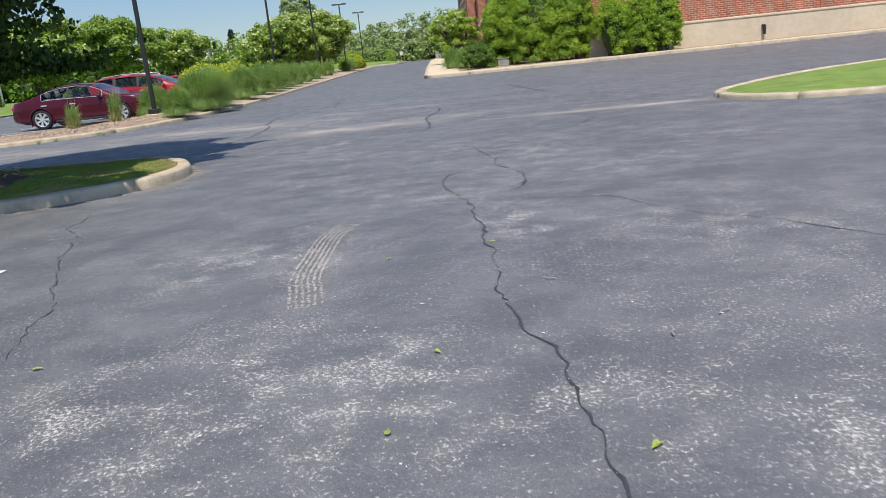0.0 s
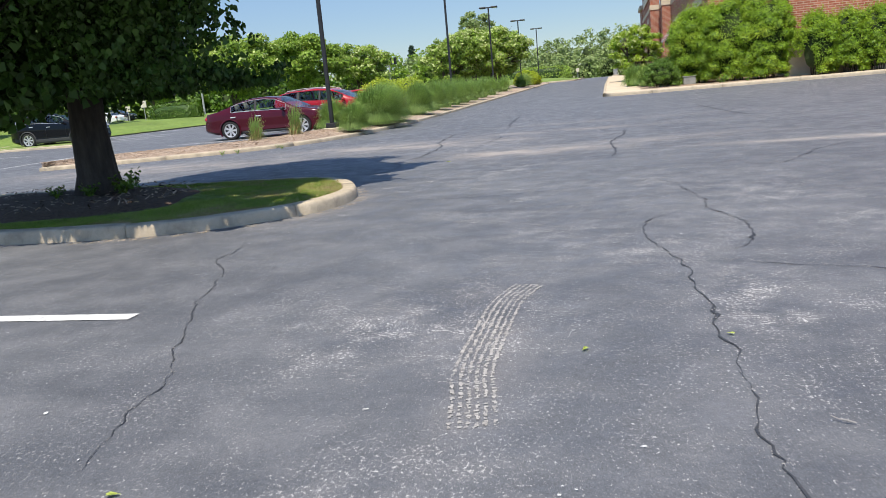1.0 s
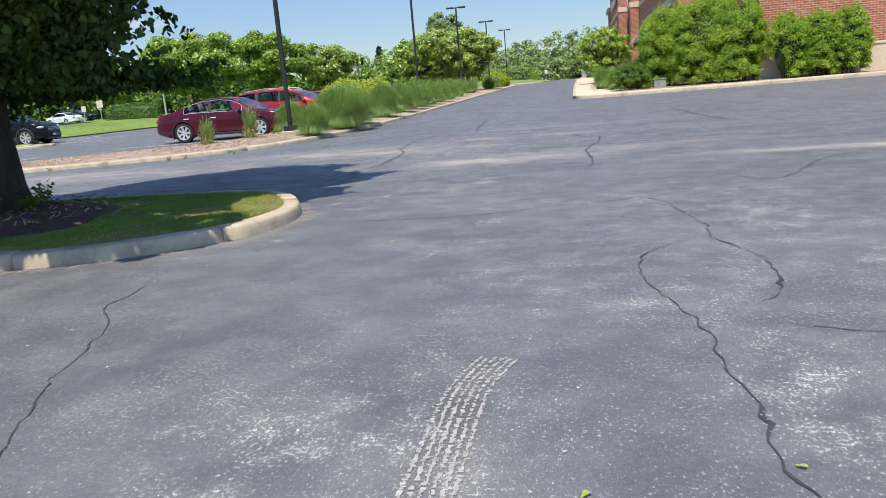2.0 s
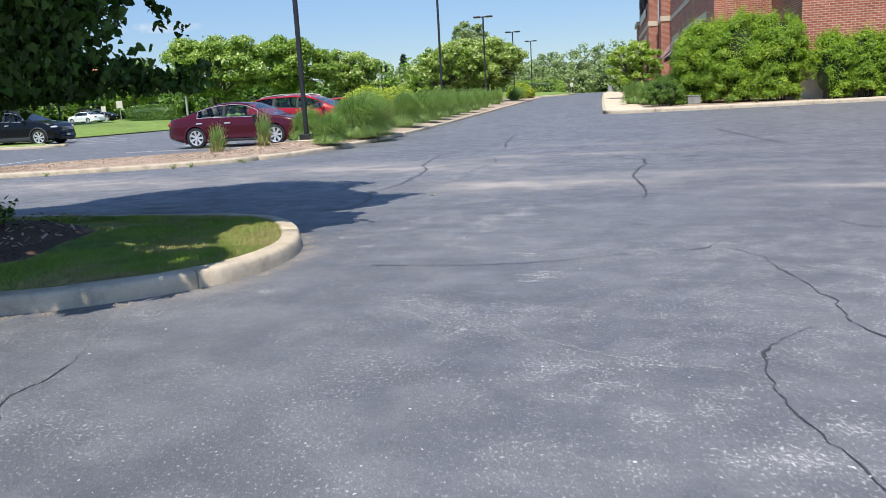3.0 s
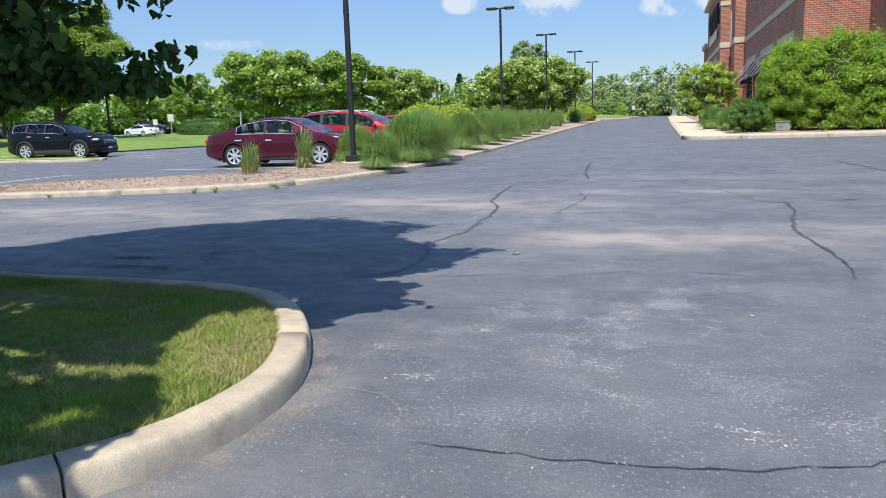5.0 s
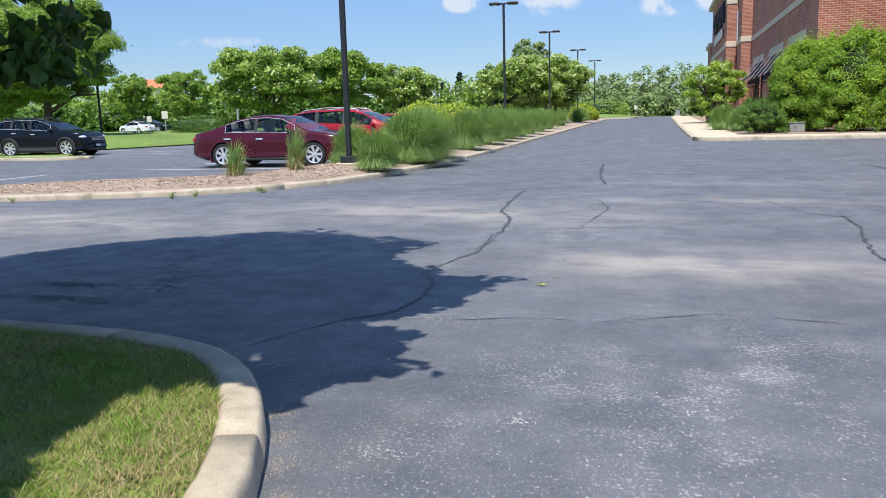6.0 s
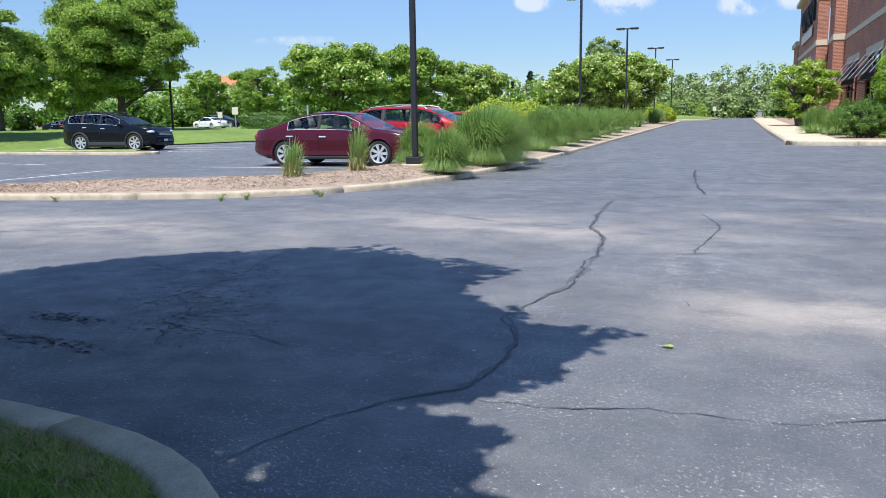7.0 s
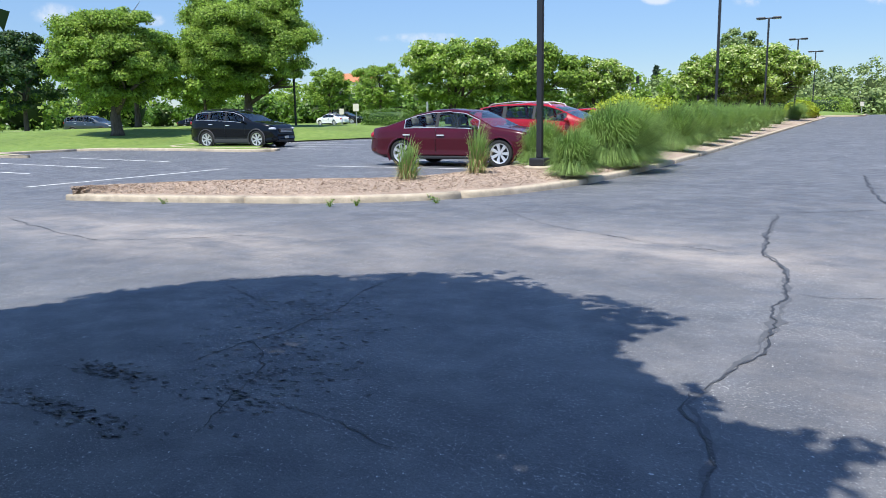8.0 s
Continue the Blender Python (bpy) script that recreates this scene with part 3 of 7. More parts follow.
# lawn beyond the parking bays
lawn_line = smooth_line([(-24.2, 34.2), (-24.5, 35.0), (-27.0, 35.3), (-31.5, 35.6), (-33.5, 38.0), (-36.5, 45.0), (-35.0, 52.0), (-32.0, 60.0), (-29.0, 70.0), (-27.0, 90.0), (-27.0, 115.0),
                         (-90.0, 115.0), (-90.0, 27.5), (-33.0, 27.5), (-34.0, 29.0), (-34.2, 32.5), (-33.0, 33.7), (-29.0, 33.9), (-25.2, 33.75)], 0.8, True)
kerb("kerb_lawn", list(reversed(list(reversed(lawn_line)))), "pale concrete kerb at the lawn's edge", piece=3.0, height=0.105)


def flat_fill(line, z, mat, name):
    bm = bmesh.new()
    bm.faces.new([bm.verts.new((p.x, p.y, lift(p.y) + z)) for p in line])
    bmesh.ops.triangulate(bm, faces=bm.faces[:])
    me = bpy.data.meshes.new(name)
    bm.to_mesh(me)
    bm.free()
    me.materials.append(mat)
    return me


tagged(obj("lawn_left", flat_fill(inward(lawn_line, 0.16), 0.09, LAWN, "lawn_left")), "sunlit green lawn beyond the parking bays", "lawn", kind="structure")


end_line = smooth_line([(-30.0, 101.2), (-20.0, 101.4), (-12.5, 102.0), (-10.2, 102.6), (-9.6, 104.0), (-9.8, 110.0), (-10.4, 119.0), (-12.0, 121.0), (-26.0, 121.0), (-30.0, 119.0)], 0.8, True)
kerb("kerb_drive_end", end_line, "pale concrete kerb round the lawn at the drive's end", piece=3.0)
tagged(obj("lawn_drive_end", filled(inward(end_line, 0.16), 0.115, LAWN, "lawn_drive_end", crown=0.6)), "sunlit green lawn at the drive's end", "lawn", kind="structure")

bank = [Vector((MOUND[0] + 0.6 * MOUND[2] * math.cos(a) - 0.8 * MOUND[3] * math.sin(a), MOUND[1] + 0.8 * MOUND[2] * math.cos(a) + 0.6 * MOUND[3] * math.sin(a), 0)) for a in [2 * math.pi * k / 60 for k in range(60)]]
tagged(obj("lawn_bank", filled(bank, 0.06, LAWN, "lawn_bank", crown=MOUND[4], rings=10, rough=0.05)), "low grassy bank rising from the lawn", "lawn", kind="structure")


def stripe(a, b, width=0.11):
    a, b = Vector((*a, 0)), Vector((*b, 0))
    n = max(2, int((b - a).length / 0.6))
    d = (b - a).normalized()
    s = Vector((-d.y, d.x, 0)) * width / 2
    verts, faces = [], []
    for k in range(n + 1):
        p = a.lerp(b, k / n)
        for q in (p + s, p - s):
            w = 0.006 * noise.noise((q.x * 9, q.y * 9, 2))
            verts.append((q.x + w, q.y + w, lift(q.y) + 0.005))
    faces = [(2 * k, 2 * k + 1, 2 * k + 3, 2 * k + 2) for k in range(n)]
    return tagged(obj("parking_stripe", mesh_of("parking_stripe", verts, faces, PAINT)), "worn white painted line on the asphalt", "road marking", "parking lines", "structure")


for a, b in [((-7.2, 7.28), (-2.03, 7.48)), ((-17.2, 20.75), (-17.75, 26.2)), ((-28.0, 25.6), (-21.3, 25.2)), ((-29.0, 28.6), (-22.3, 28.0)), ((-22.6, 23.1), (-21.2, 23.05)),
             ((-16.2, 27.9), (-11.2, 28.2)), ((-16.2, 30.75), (-11.2, 31.0)), ((-16.4, 33.6), (-11.4, 33.8)), ((-16.6, 36.4), (-11.6, 36.6))]:
    stripe(a, b)
stripe((-27.2, 38.45), (-23.2, 38.1))
stripe((-25.6, 36.6), (-23.2, 36.4))
stripe((-28.4, 40.2), (-24.4, 40.1))
for k in range(6):
    y = 41.8 + 2.8 * k
    stripe((-32.6 + 0.2 * k, y), (-27.4 + 0.2 * k, y + 0.2))


# ---- leaves ----
def quads_mesh(name, verts, mats, index=None, corners=4, polys=None, points=0):
    """A mesh of loose polygons with the same number of corners each, from an array (n * corners, 3); polys: several polygons on each set of points."""
    if polys is None:
        corner_of = np.arange(len(verts), dtype=np.int32)
    else:
        corners = polys.shape[1]
        corner_of = (np.arange(0, len(verts), points)[:, None] + polys.ravel()[None, :]).ravel().astype(np.int32)
    n = len(corner_of) // corners
    me = bpy.data.meshes.new(name)
    me.vertices.add(len(verts))
    me.vertices.foreach_set("co", np.asarray(verts, np.float32).ravel())
    me.loops.add(n * corners)
    me.loops.foreach_set("vertex_index", corner_of)
    me.polygons.add(n)
    me.polygons.foreach_set("loop_start", np.arange(0, n * corners, corners, dtype=np.int32))
    me.polygons.foreach_set("loop_total", np.full(n, corners, np.int32))
    for m in mats:
        me.materials.append(m)
    if index is not None:
        me.polygons.foreach_set("material_index", np.asarray(index, np.int32))
    me.update()
    me.validate()
    return me


KITE = np.array([(0, 0), (0.32, 0.45), (0, 1.0), (-0.32, 0.45)])
FULL_HEART = np.array([(0, 0.05), (0.2, -0.07), (0.42, 0.02), (0.5, 0.3), (0.3, 0.75), (0, 1.1), (-0.3, 0.75), (-0.5, 0.3), (-0.42, 0.02), (-0.2, -0.07)])
HALVES = np.array([(0, 1, 2, 3, 4, 5), (0, 5, 6, 7, 8, 9)])
OVAL = np.array([(0, 0), (0.42, 0.35), (0.12, 1.0), (-0.42, 0.55)])
HEART = np.array([(0.0, 0.05), (0.3, -0.05), (0.47, 0.28), (0.0, 1.05), (-0.47, 0.28), (-0.3, -0.05)])


def leaves(centres, size, rng, shape=KITE, droop=0.2, flat=0.55, vary=0.35, fold=0.0, face=None):
    """Leaf blades at the centres, turned at random, lying rather flat and drooping at the tip."""
    n = len(centres)
    yaw = rng.uniform(0, 2 * np.pi, n)
    tip = np.stack([np.cos(yaw), np.sin(yaw), rng.normal(-droop, 0.45, n)], 1)
    tip /= np.linalg.norm(tip, axis=1, keepdims=True)
    up = rng.normal(0, flat, (n, 3)) + (0, 0, 1)
    if face is not None:
        # blades lie like scales on the foliage's outer face
        up = face + rng.normal(0, flat, (n, 3))
        up /= np.linalg.norm(up, axis=1, keepdims=True) + 1e-9
        tip = rng.normal(0, 1, (n, 3)) - (0, 0, droop)
        tip -= (tip * up).sum(1, keepdims=True) * up
        tip /= np.linalg.norm(tip, axis=1, keepdims=True) + 1e-9
    side = np.cross(tip, up)
    side /= np.linalg.norm(side, axis=1, keepdims=True) + 1e-9
    s = size * rng.uniform(1 - vary, 1 + vary, n)
    out = centres[:, None, :] + (shape[None, :, 0, None] * side[:, None, :] + shape[None, :, 1, None] * tip[:, None, :]) * s[:, None, None]
    if fold:
        face = np.cross(side, tip)
        bend = fold * rng.uniform(0.3, 1.5, n)
        out = out + (np.abs(shape[None, :, 0]) - 0.35 * (shape[None, :, 1] - 0.4) ** 2)[..., None] * face[:, None, :] * (s * bend)[:, None, None]
    return out.reshape(-1, 3)


def lobed(rng, c, r, density, squash=0.8, fuzz=0.1, under=-0.6):
    """Leaf places on the outer skin of overlapping rounded lobes, and the way the skin faces there."""
    pts, faces = [], []
    for j in range(len(c)):
        m = max(6, int(4 * math.pi * r[j] ** 2 * density))
        v = rng.normal(0, 1, (m, 3))
        v /= np.linalg.norm(v, axis=1, keepdims=True)
        v[:, 2] = np.where(v[:, 2] < under, -v[:, 2], v[:, 2])
        far = 1 + np.where(rng.uniform(0, 1, m) < 0.1, np.abs(rng.normal(0, 1.3 * fuzz, m)), rng.normal(-0.3 * fuzz, fuzz, m))
        p = c[j] + v * (r[j] * far)[:, None] * (1, 1, squash)
        hidden = np.zeros(m, bool)
        for i in range(len(c)):
            if i != j and abs(c[i][0] - c[j][0]) < r[i] + r[j] and abs(c[i][1] - c[j][1]) < r[i] + r[j]:
                hidden |= np.linalg.norm((p - c[i]) / (1, 1, squash), axis=1) < r[i] * 0.76
        pts.append(p[~hidden])
        faces.append(v[~hidden] + (0, 0, 0.3))
    return np.concatenate(pts), np.concatenate(faces)


def lobe_cores(c, r, scale, squash=0.8, floor_=-9.0):
    bm = bmesh.new()
    for p, q in zip(c, r):
        for v in bmesh.ops.create_icosphere(bm, subdivisions=2, radius=float(q) * scale)["verts"]:
            w = v.co * (1 + 0.2 * noise.noise(v.co * 2.0 + Vector(p)))
            v.co = Vector((p[0] + w.x, p[1] + w.y, max(floor_, p[2] + w.z * squash)))
    return bm


def clumped(rng, clumps, per, spread):
    pts = np.repeat(clumps, per, axis=0)
    off = rng.normal(0, 1, pts.shape)
    off /= np.linalg.norm(off, axis=1, keepdims=True)
    off *= rng.uniform(0.2, 1, (len(pts), 1)) ** 0.6
    return pts + off * np.repeat(spread, per)[:, None] * (1, 1, 0.72)


def limbs(bm, rng, base, height, radius, spread, count=7, lean=0.0, fork=0.35):
    """Trunk, forked limbs and branches. Returns the ends of the branches."""
    top = Vector((lean * height, 0, height * 0.78))
    pts, rad = [], []
    for k in range(7):
        f = k / 6
        pts.append(Vector((top.x * f + 0.05 * radius * rng.normal(), 0.4 * radius * rng.normal() * f, top.z * f)) + base)
        rad.append(radius * (1.45 if k == 0 else 1.0 if k == 1 else 1.0 - 0.8 * f))
    pts.insert(1, pts[0] + Vector((0, 0, radius * 0.9)))
    rad.insert(1, radius * 1.12)
    bm_tube(bm, pts, rad, 12)
    ends = [pts[-1]]
    for k in range(count):
        f = fork + (0.92 - fork) * (k + 0.5) / count
        a = 2.4 * k + rng.uniform(-0.5, 0.5)
        start = base + Vector((top.x * f, 0, top.z * f))
        reach = spread * rng.uniform(0.65, 0.95) * (1 - 0.55 * max(0, f - 0.4))
        end = start + Vector((math.cos(a) * reach, math.sin(a) * reach, height * rng.uniform(0.08, 0.24)))
        mid = start.lerp(end, 0.5) + Vector((0, 0, 0.06 * height))
        r = radius * (0.62 - 0.4 * f)
        bm_tube(bm, [start, start.lerp(mid, 0.6), mid, mid.lerp(end, 0.6), end], [r, r * 0.8, r * 0.6, r * 0.4, r * 0.15], 7)
        ends.append(end)
        for j in range(2):
            b = a + rng.uniform(-1.1, 1.1)
            e2 = mid + Vector((math.cos(b) * reach * 0.5, math.sin(b) * reach * 0.5, height * rng.uniform(0.02, 0.2)))
            bm_tube(bm, [mid, mid.lerp(e2, 0.5) + Vector((0, 0, 0.1)), e2], [r * 0.5, r * 0.32, r * 0.1], 5)
            ends.append(e2)
    return ends


def tree(name, at, height, spread, crown_base, seed, label, mat, leaf=0.2, lobes=60, trunk=0.16, blossom=0.0, stems=1, group="trees", fork=0.35):
    """A broadleaf tree: trunk with limbs, and a crown of many leafy lobes with gaps between them."""
    rng = np.random.default_rng(seed)
    top = empty(name, pose(at[0], at[1], lift(at[1]) + 0.05 + mound(*at)), label, "tree", group)
    bm = bmesh.new()
    for s in range(stems):
        a = 2 * math.pi * s / stems + seed
        off = Vector((math.cos(a), math.sin(a), 0)) * (0.0 if stems == 1 else 0.25)
        limbs(bm, rng, off, height * 0.95, trunk, spread * 0.8, count=9 if stems == 1 else 4, fork=fork, lean=0.0 if stems == 1 else 0.12 * math.cos(a))
    part("trunk", bm, BARK, top, smooth=True)
    mid, half = (height + crown_base) / 2, (height - crown_base) / 2
    k = np.arange(lobes) + 0.5
    zz, turn = 1 - 2 * k / lobes, 2.39996 * k + seed
    d = np.stack([np.sqrt(1 - zz * zz) * np.cos(turn), np.sqrt(1 - zz * zz) * np.sin(turn), zz], 1) + rng.normal(0, 0.16, (lobes, 3))
    d /= np.linalg.norm(d, axis=1, keepdims=True)
    r = rng.uniform(0.09, 0.18, lobes) * spread * np.where(d[:, 2] < -0.3, 0.85, 1.0)
    wav = 1 + 0.22 * np.array([noise.noise((v[0] * 1.9 + seed, v[1] * 1.9, v[2] * 1.9)) for v in d])
    reach = np.where(np.arange(lobes) % 4 == 0, rng.uniform(0.3, 0.65, lobes), rng.uniform(0.74, 1.0, lobes)) * wav
    c = d * reach[:, None] * (spread * 0.84, spread * 0.84, half * 0.86) + (0, 0, mid)
    c[:, 2] = np.maximum(c[:, 2], crown_base + 0.55 * r)
    pts, face = lobed(rng, c, r, 0.9 / (0.32 * leaf * leaf), 0.6, 0.2)
    verts = leaves(pts, leaf, rng, flat=0.6, droop=0.5, face=face)
    idx = np.zeros(len(pts))
    mats = [mat]
    if blossom:
        mats.append(BLOSSOM)
        sunny = (face[:, 2] > 0.35) & (pts[:, 2] > crown_base + 0.2 * (height - crown_base))
        tuft = np.array([noise.noise((p[0] * 2.6, p[1] * 2.6, p[2] * 2.6 + seed)) for p in pts]) > 0.30 - 0.75 * blossom
        idx = (sunny & tuft & (rng.uniform(0, 1, len(pts)) < 0.7)).astype(int)
    crown = obj("crown", quads_mesh("crown", verts, mats, idx), top)
    # solid lobe cores fill the crown; their darker green paints the inner shade
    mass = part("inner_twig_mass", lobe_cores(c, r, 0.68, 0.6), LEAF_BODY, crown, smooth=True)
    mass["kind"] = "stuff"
    return top


def bush(name, at, rx, ry, height, seed, label, mat, leaf=0.10, per_m2=600, base=0.03, group="bushes", trim=False):
    """A leafy shrub: twig stems inside, and a shell of leaves, lobed or clipped."""
    rng = np.random.default_rng(seed)
    top = empty(name, pose(at[0], at[1], lift(at[1]) + 0.1), label, "hedge" if trim else "bush", group)
    bm = bmesh.new()
    for k in range(7):
        a = 0.9 * k
        e = Vector((math.cos(a) * rx * 0.6, math.sin(a) * ry * 0.6, height * 0.75))
        bm_tube(bm, [(0.1 * math.cos(a), 0.1 * math.sin(a), -0.1), e * 0.5 + Vector((0, 0, 0.1)), e], [0.035, 0.025, 0.008], 5)
    part("stem", bm, BARK, top, smooth=True)
    area = 4 * (rx + ry) * height / 2 + math.pi * rx * ry
    n = int(area * per_m2)
    d = rng.normal(0, 1, (n, 3))
    d[:, 2] = np.abs(d[:, 2]) * 1.05 - 0.5
    if trim:
        d /= (np.abs(d) ** 6).sum(1, keepdims=True) ** (1 / 6)
    else:
        d /= np.linalg.norm(d, axis=1, keepdims=True)
    lob = np.array([noise.fractal((v[0] * 2.1 + seed, v[1] * 2.1, v[2] * 2.1), 1.0, 2.0, 3) for v in d]) * (0.05 if trim else 0.16)
    r = (1 - np.abs(rng.normal(0, 0.09, n))) * (1 + lob)
    pts = d * r[:, None] * (rx, ry, height * 0.62) + (0, 0, height * 0.38)
    pts = pts[pts[:, 2] > base]
    # added dark core: shade inside the shrub is given by its colour
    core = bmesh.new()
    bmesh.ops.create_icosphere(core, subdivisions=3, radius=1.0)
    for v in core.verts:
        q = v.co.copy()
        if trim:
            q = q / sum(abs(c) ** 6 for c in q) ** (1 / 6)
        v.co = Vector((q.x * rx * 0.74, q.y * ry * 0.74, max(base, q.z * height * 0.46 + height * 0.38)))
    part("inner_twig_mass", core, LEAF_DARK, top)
    face = (pts - (0, 0, height * 0.38)) / (rx * rx, ry * ry, (height * 0.62) ** 2)
    face = face / np.linalg.norm(face, axis=1, keepdims=True) + (0, 0, 0.25)
    obj("foliage", quads_mesh("foliage", leaves(pts, leaf, rng, flat=0.5, face=face), [mat]), top)
    return top


def shrub(at, rx, ry, height, seed, label, mat, leaf=0.074, gap=None):
    """An unclipped shrub: bare stems at the foot, and rounded leafy lobes with dark gaps between them; gap: a bare stretch at its foot."""
    rng = np.random.default_rng(seed)
    top = empty("shrub", pose(at[0], at[1], lift(at[1]) + 0.1), label, "bush", "shrubs by the building")
    bm = bmesh.new()
    for k in range(9):
        a = 0.7 * k
        e = Vector((math.cos(a) * rx * 0.6, math.sin(a) * ry * 0.6, height * 0.7))
        bm_tube(bm, [(0.25 * rx * math.cos(a), 0.25 * ry * math.sin(a), -0.1), Vector((e.x * 0.7, e.y * 0.7, height * 0.35)), e], [0.03, 0.022, 0.008], 5)
    part("stem", bm, BARK, top, smooth=True)
    n = int(60 + 12 * rx * height)
    size = rng.uniform(0.13, 0.27, n) * min(1.5, rx, height * 0.5)
    up = rng.uniform(0.0, 1.0, n)
    girth = np.where(up < 0.45, 0.84 + 0.3 * up, np.sqrt(1 - np.clip((up - 0.45) / 0.55, 0, 0.98) ** 2.6)) * np.sqrt(rng.uniform(0.72, 1.05, n))
    a = rng.uniform(0, 2 * np.pi, n)
    c = np.stack([np.cos(a) * girth * (rx - size * 0.7), np.sin(a) * girth * (ry - size * 0.7), 0.05 + size * 0.55 + up * (height - 0.05 - size * 1.5)], 1)
    pts, face = lobed(rng, c, size, 0.62 / (0.32 * leaf * leaf), 0.75, 0.24, -0.7)
    # the darker body behind the lobes, and long shoots above them
    m = int(700 * rx * height)
    w = rng.normal(0, 1, (m, 3))
    w /= np.linalg.norm(w, axis=1)[:, None]
    pts = np.concatenate([pts, w * rng.uniform(0.72, 0.9, (m, 1)) * (rx, ry, height * 0.46) + (0, 0, height * 0.48)])
    face = np.concatenate([face, w])
    high = c[c[:, 2] > height * 0.62]
    shoot = np.repeat(high, 7, axis=0)
    lean = rng.normal(0, 0.45, shoot.shape) + (0, 0, 1)
    for f in np.linspace(0.8, 1.5, 6):
        pts = np.concatenate([pts, shoot + lean * f * np.repeat(size[c[:, 2] > height * 0.62], 7)[:, None] + rng.normal(0, 0.025, shoot.shape)])
        face = np.concatenate([face, lean + rng.normal(0, 0.7, lean.shape)])
    keep = pts[:, 2] > 0.08
    if gap:
        keep &= ~((np.abs(pts[:, 0] + at[0] - gap[0]) < gap[1]) & (pts[:, 2] < gap[2] + 0.25 * np.sin(pts[:, 0] * 9)))
    # solid dark core behind the leaves, its colour standing for inner shade
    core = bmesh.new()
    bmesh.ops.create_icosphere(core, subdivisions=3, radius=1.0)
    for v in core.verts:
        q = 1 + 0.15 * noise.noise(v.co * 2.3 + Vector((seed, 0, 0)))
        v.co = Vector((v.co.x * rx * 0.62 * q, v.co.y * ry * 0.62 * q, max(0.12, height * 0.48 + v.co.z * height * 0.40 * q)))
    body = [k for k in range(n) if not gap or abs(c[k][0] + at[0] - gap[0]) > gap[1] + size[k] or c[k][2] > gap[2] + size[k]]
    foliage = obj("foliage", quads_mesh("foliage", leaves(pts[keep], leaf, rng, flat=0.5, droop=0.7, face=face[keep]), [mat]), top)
    part("inner_twig_mass", core, LEAF_SHADE, foliage)
    # solid cores in the lobes, coloured darker for the shade between leaves
    mass = part("leafy_shade_core", lobe_cores(c[body], size[body], 0.66, 0.75, 0.1), LEAF_BODY, foliage, smooth=True)
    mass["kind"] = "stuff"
    return top


def reed_mesh(seed, radius, height, blades, width=0.0062, upright=0.0):
    """Arching blades of an ornamental grass clump, drooping to the ground all round and bent by the wind."""
    rng = np.random.default_rng(seed)
    n = blades
    a = rng.uniform(0, 2 * np.pi, n)
    u = rng.uniform(0, 1, n)
    r0 = radius * (0.34 - 0.08 * upright) * np.sqrt(u)
    base = np.stack([r0 * np.cos(a), r0 * np.sin(a), np.zeros(n)], 1)
    a = a + rng.normal(0, 0.5, n)
    reach = np.clip(0.25 + 0.75 * np.sqrt(u) * rng.uniform(0.5, 1.15, n), 0.05, 1.1) * (1 - 0.5 * upright)
    out = np.stack([np.cos(a), np.sin(a), np.zeros(n)], 1) * (radius * 0.70 * reach)[:, None] + np.array([0.16, 0.03, 0]) * height * rng.uniform(0.2, 1.5, (n, 1))
    h = height * (1.22 - 0.34 * reach ** 1.6) * rng.uniform(0.5 - 0.25 * upright, 1.1 + 0.15 * upright, n)
    side = np.stack([-np.sin(a), np.cos(a), np.zeros(n)], 1) * width
    skirt = rng.uniform(0, 1, n) < 0.3 * (1 - upright)
    h = np.where(skirt, height * rng.uniform(0.4, 0.75, n), h)
    reach = np.where(skirt, rng.uniform(0.9, 1.25, n), reach)
    out[skirt] = np.stack([np.cos(a), np.sin(a), 0 * a], 1)[skirt] * (radius * rng.uniform(0.45, 0.8, (n, 1)))[skirt] + np.array([0.05, 0.0, 0]) * height
    base[skirt] *= 0.8
    droop = (0.56 + 0.5 * reach * rng.uniform(0.55, 1.2, n)) * (1 - 0.35 * upright) + np.where(skirt, 0.5, 0.0)
    rows = []
    for f, w in ((0, 0.9), (0.36, 1.0), (0.7, 0.8), (1.0, 0.06)):
        z = np.maximum(h * (1.62 * f - droop * f ** 2.5), 0.02)
        p = base + out * (0.25 * f + 0.75 * f ** 1.7) + np.stack([0 * z, 0 * z, z], 1)
        rows.append((p - side * w, p + side * w))
    v = [np.stack([l0, r0_, r1, l1], 1) for (l0, r0_), (l1, r1) in zip(rows, rows[1:])]
    return np.concatenate(v).reshape(-1, 3)


def reeds(at, radius, height, seed, label, blades=1500, stalks=0):
    top = empty("ornamental_grass", pose(at[0], at[1], lift(at[1]) + 0.14, 0, 0, 0), label, "ornamental grass", "grass clumps")
    obj("blades", quads_mesh("blades", reed_mesh(seed, radius, height, int(blades * (0.7 if stalks else 1.9)), 0.0048 if stalks else 0.0052, 0.6 if stalks else 0.0), [REED]), top)
    if stalks:
        obj("dry_stalks", quads_mesh("dry_stalks", reed_mesh(seed + 50, radius * 1.05, height * 0.8, stalks), [DRY]), top, "straw-coloured dead stalks")
    return top


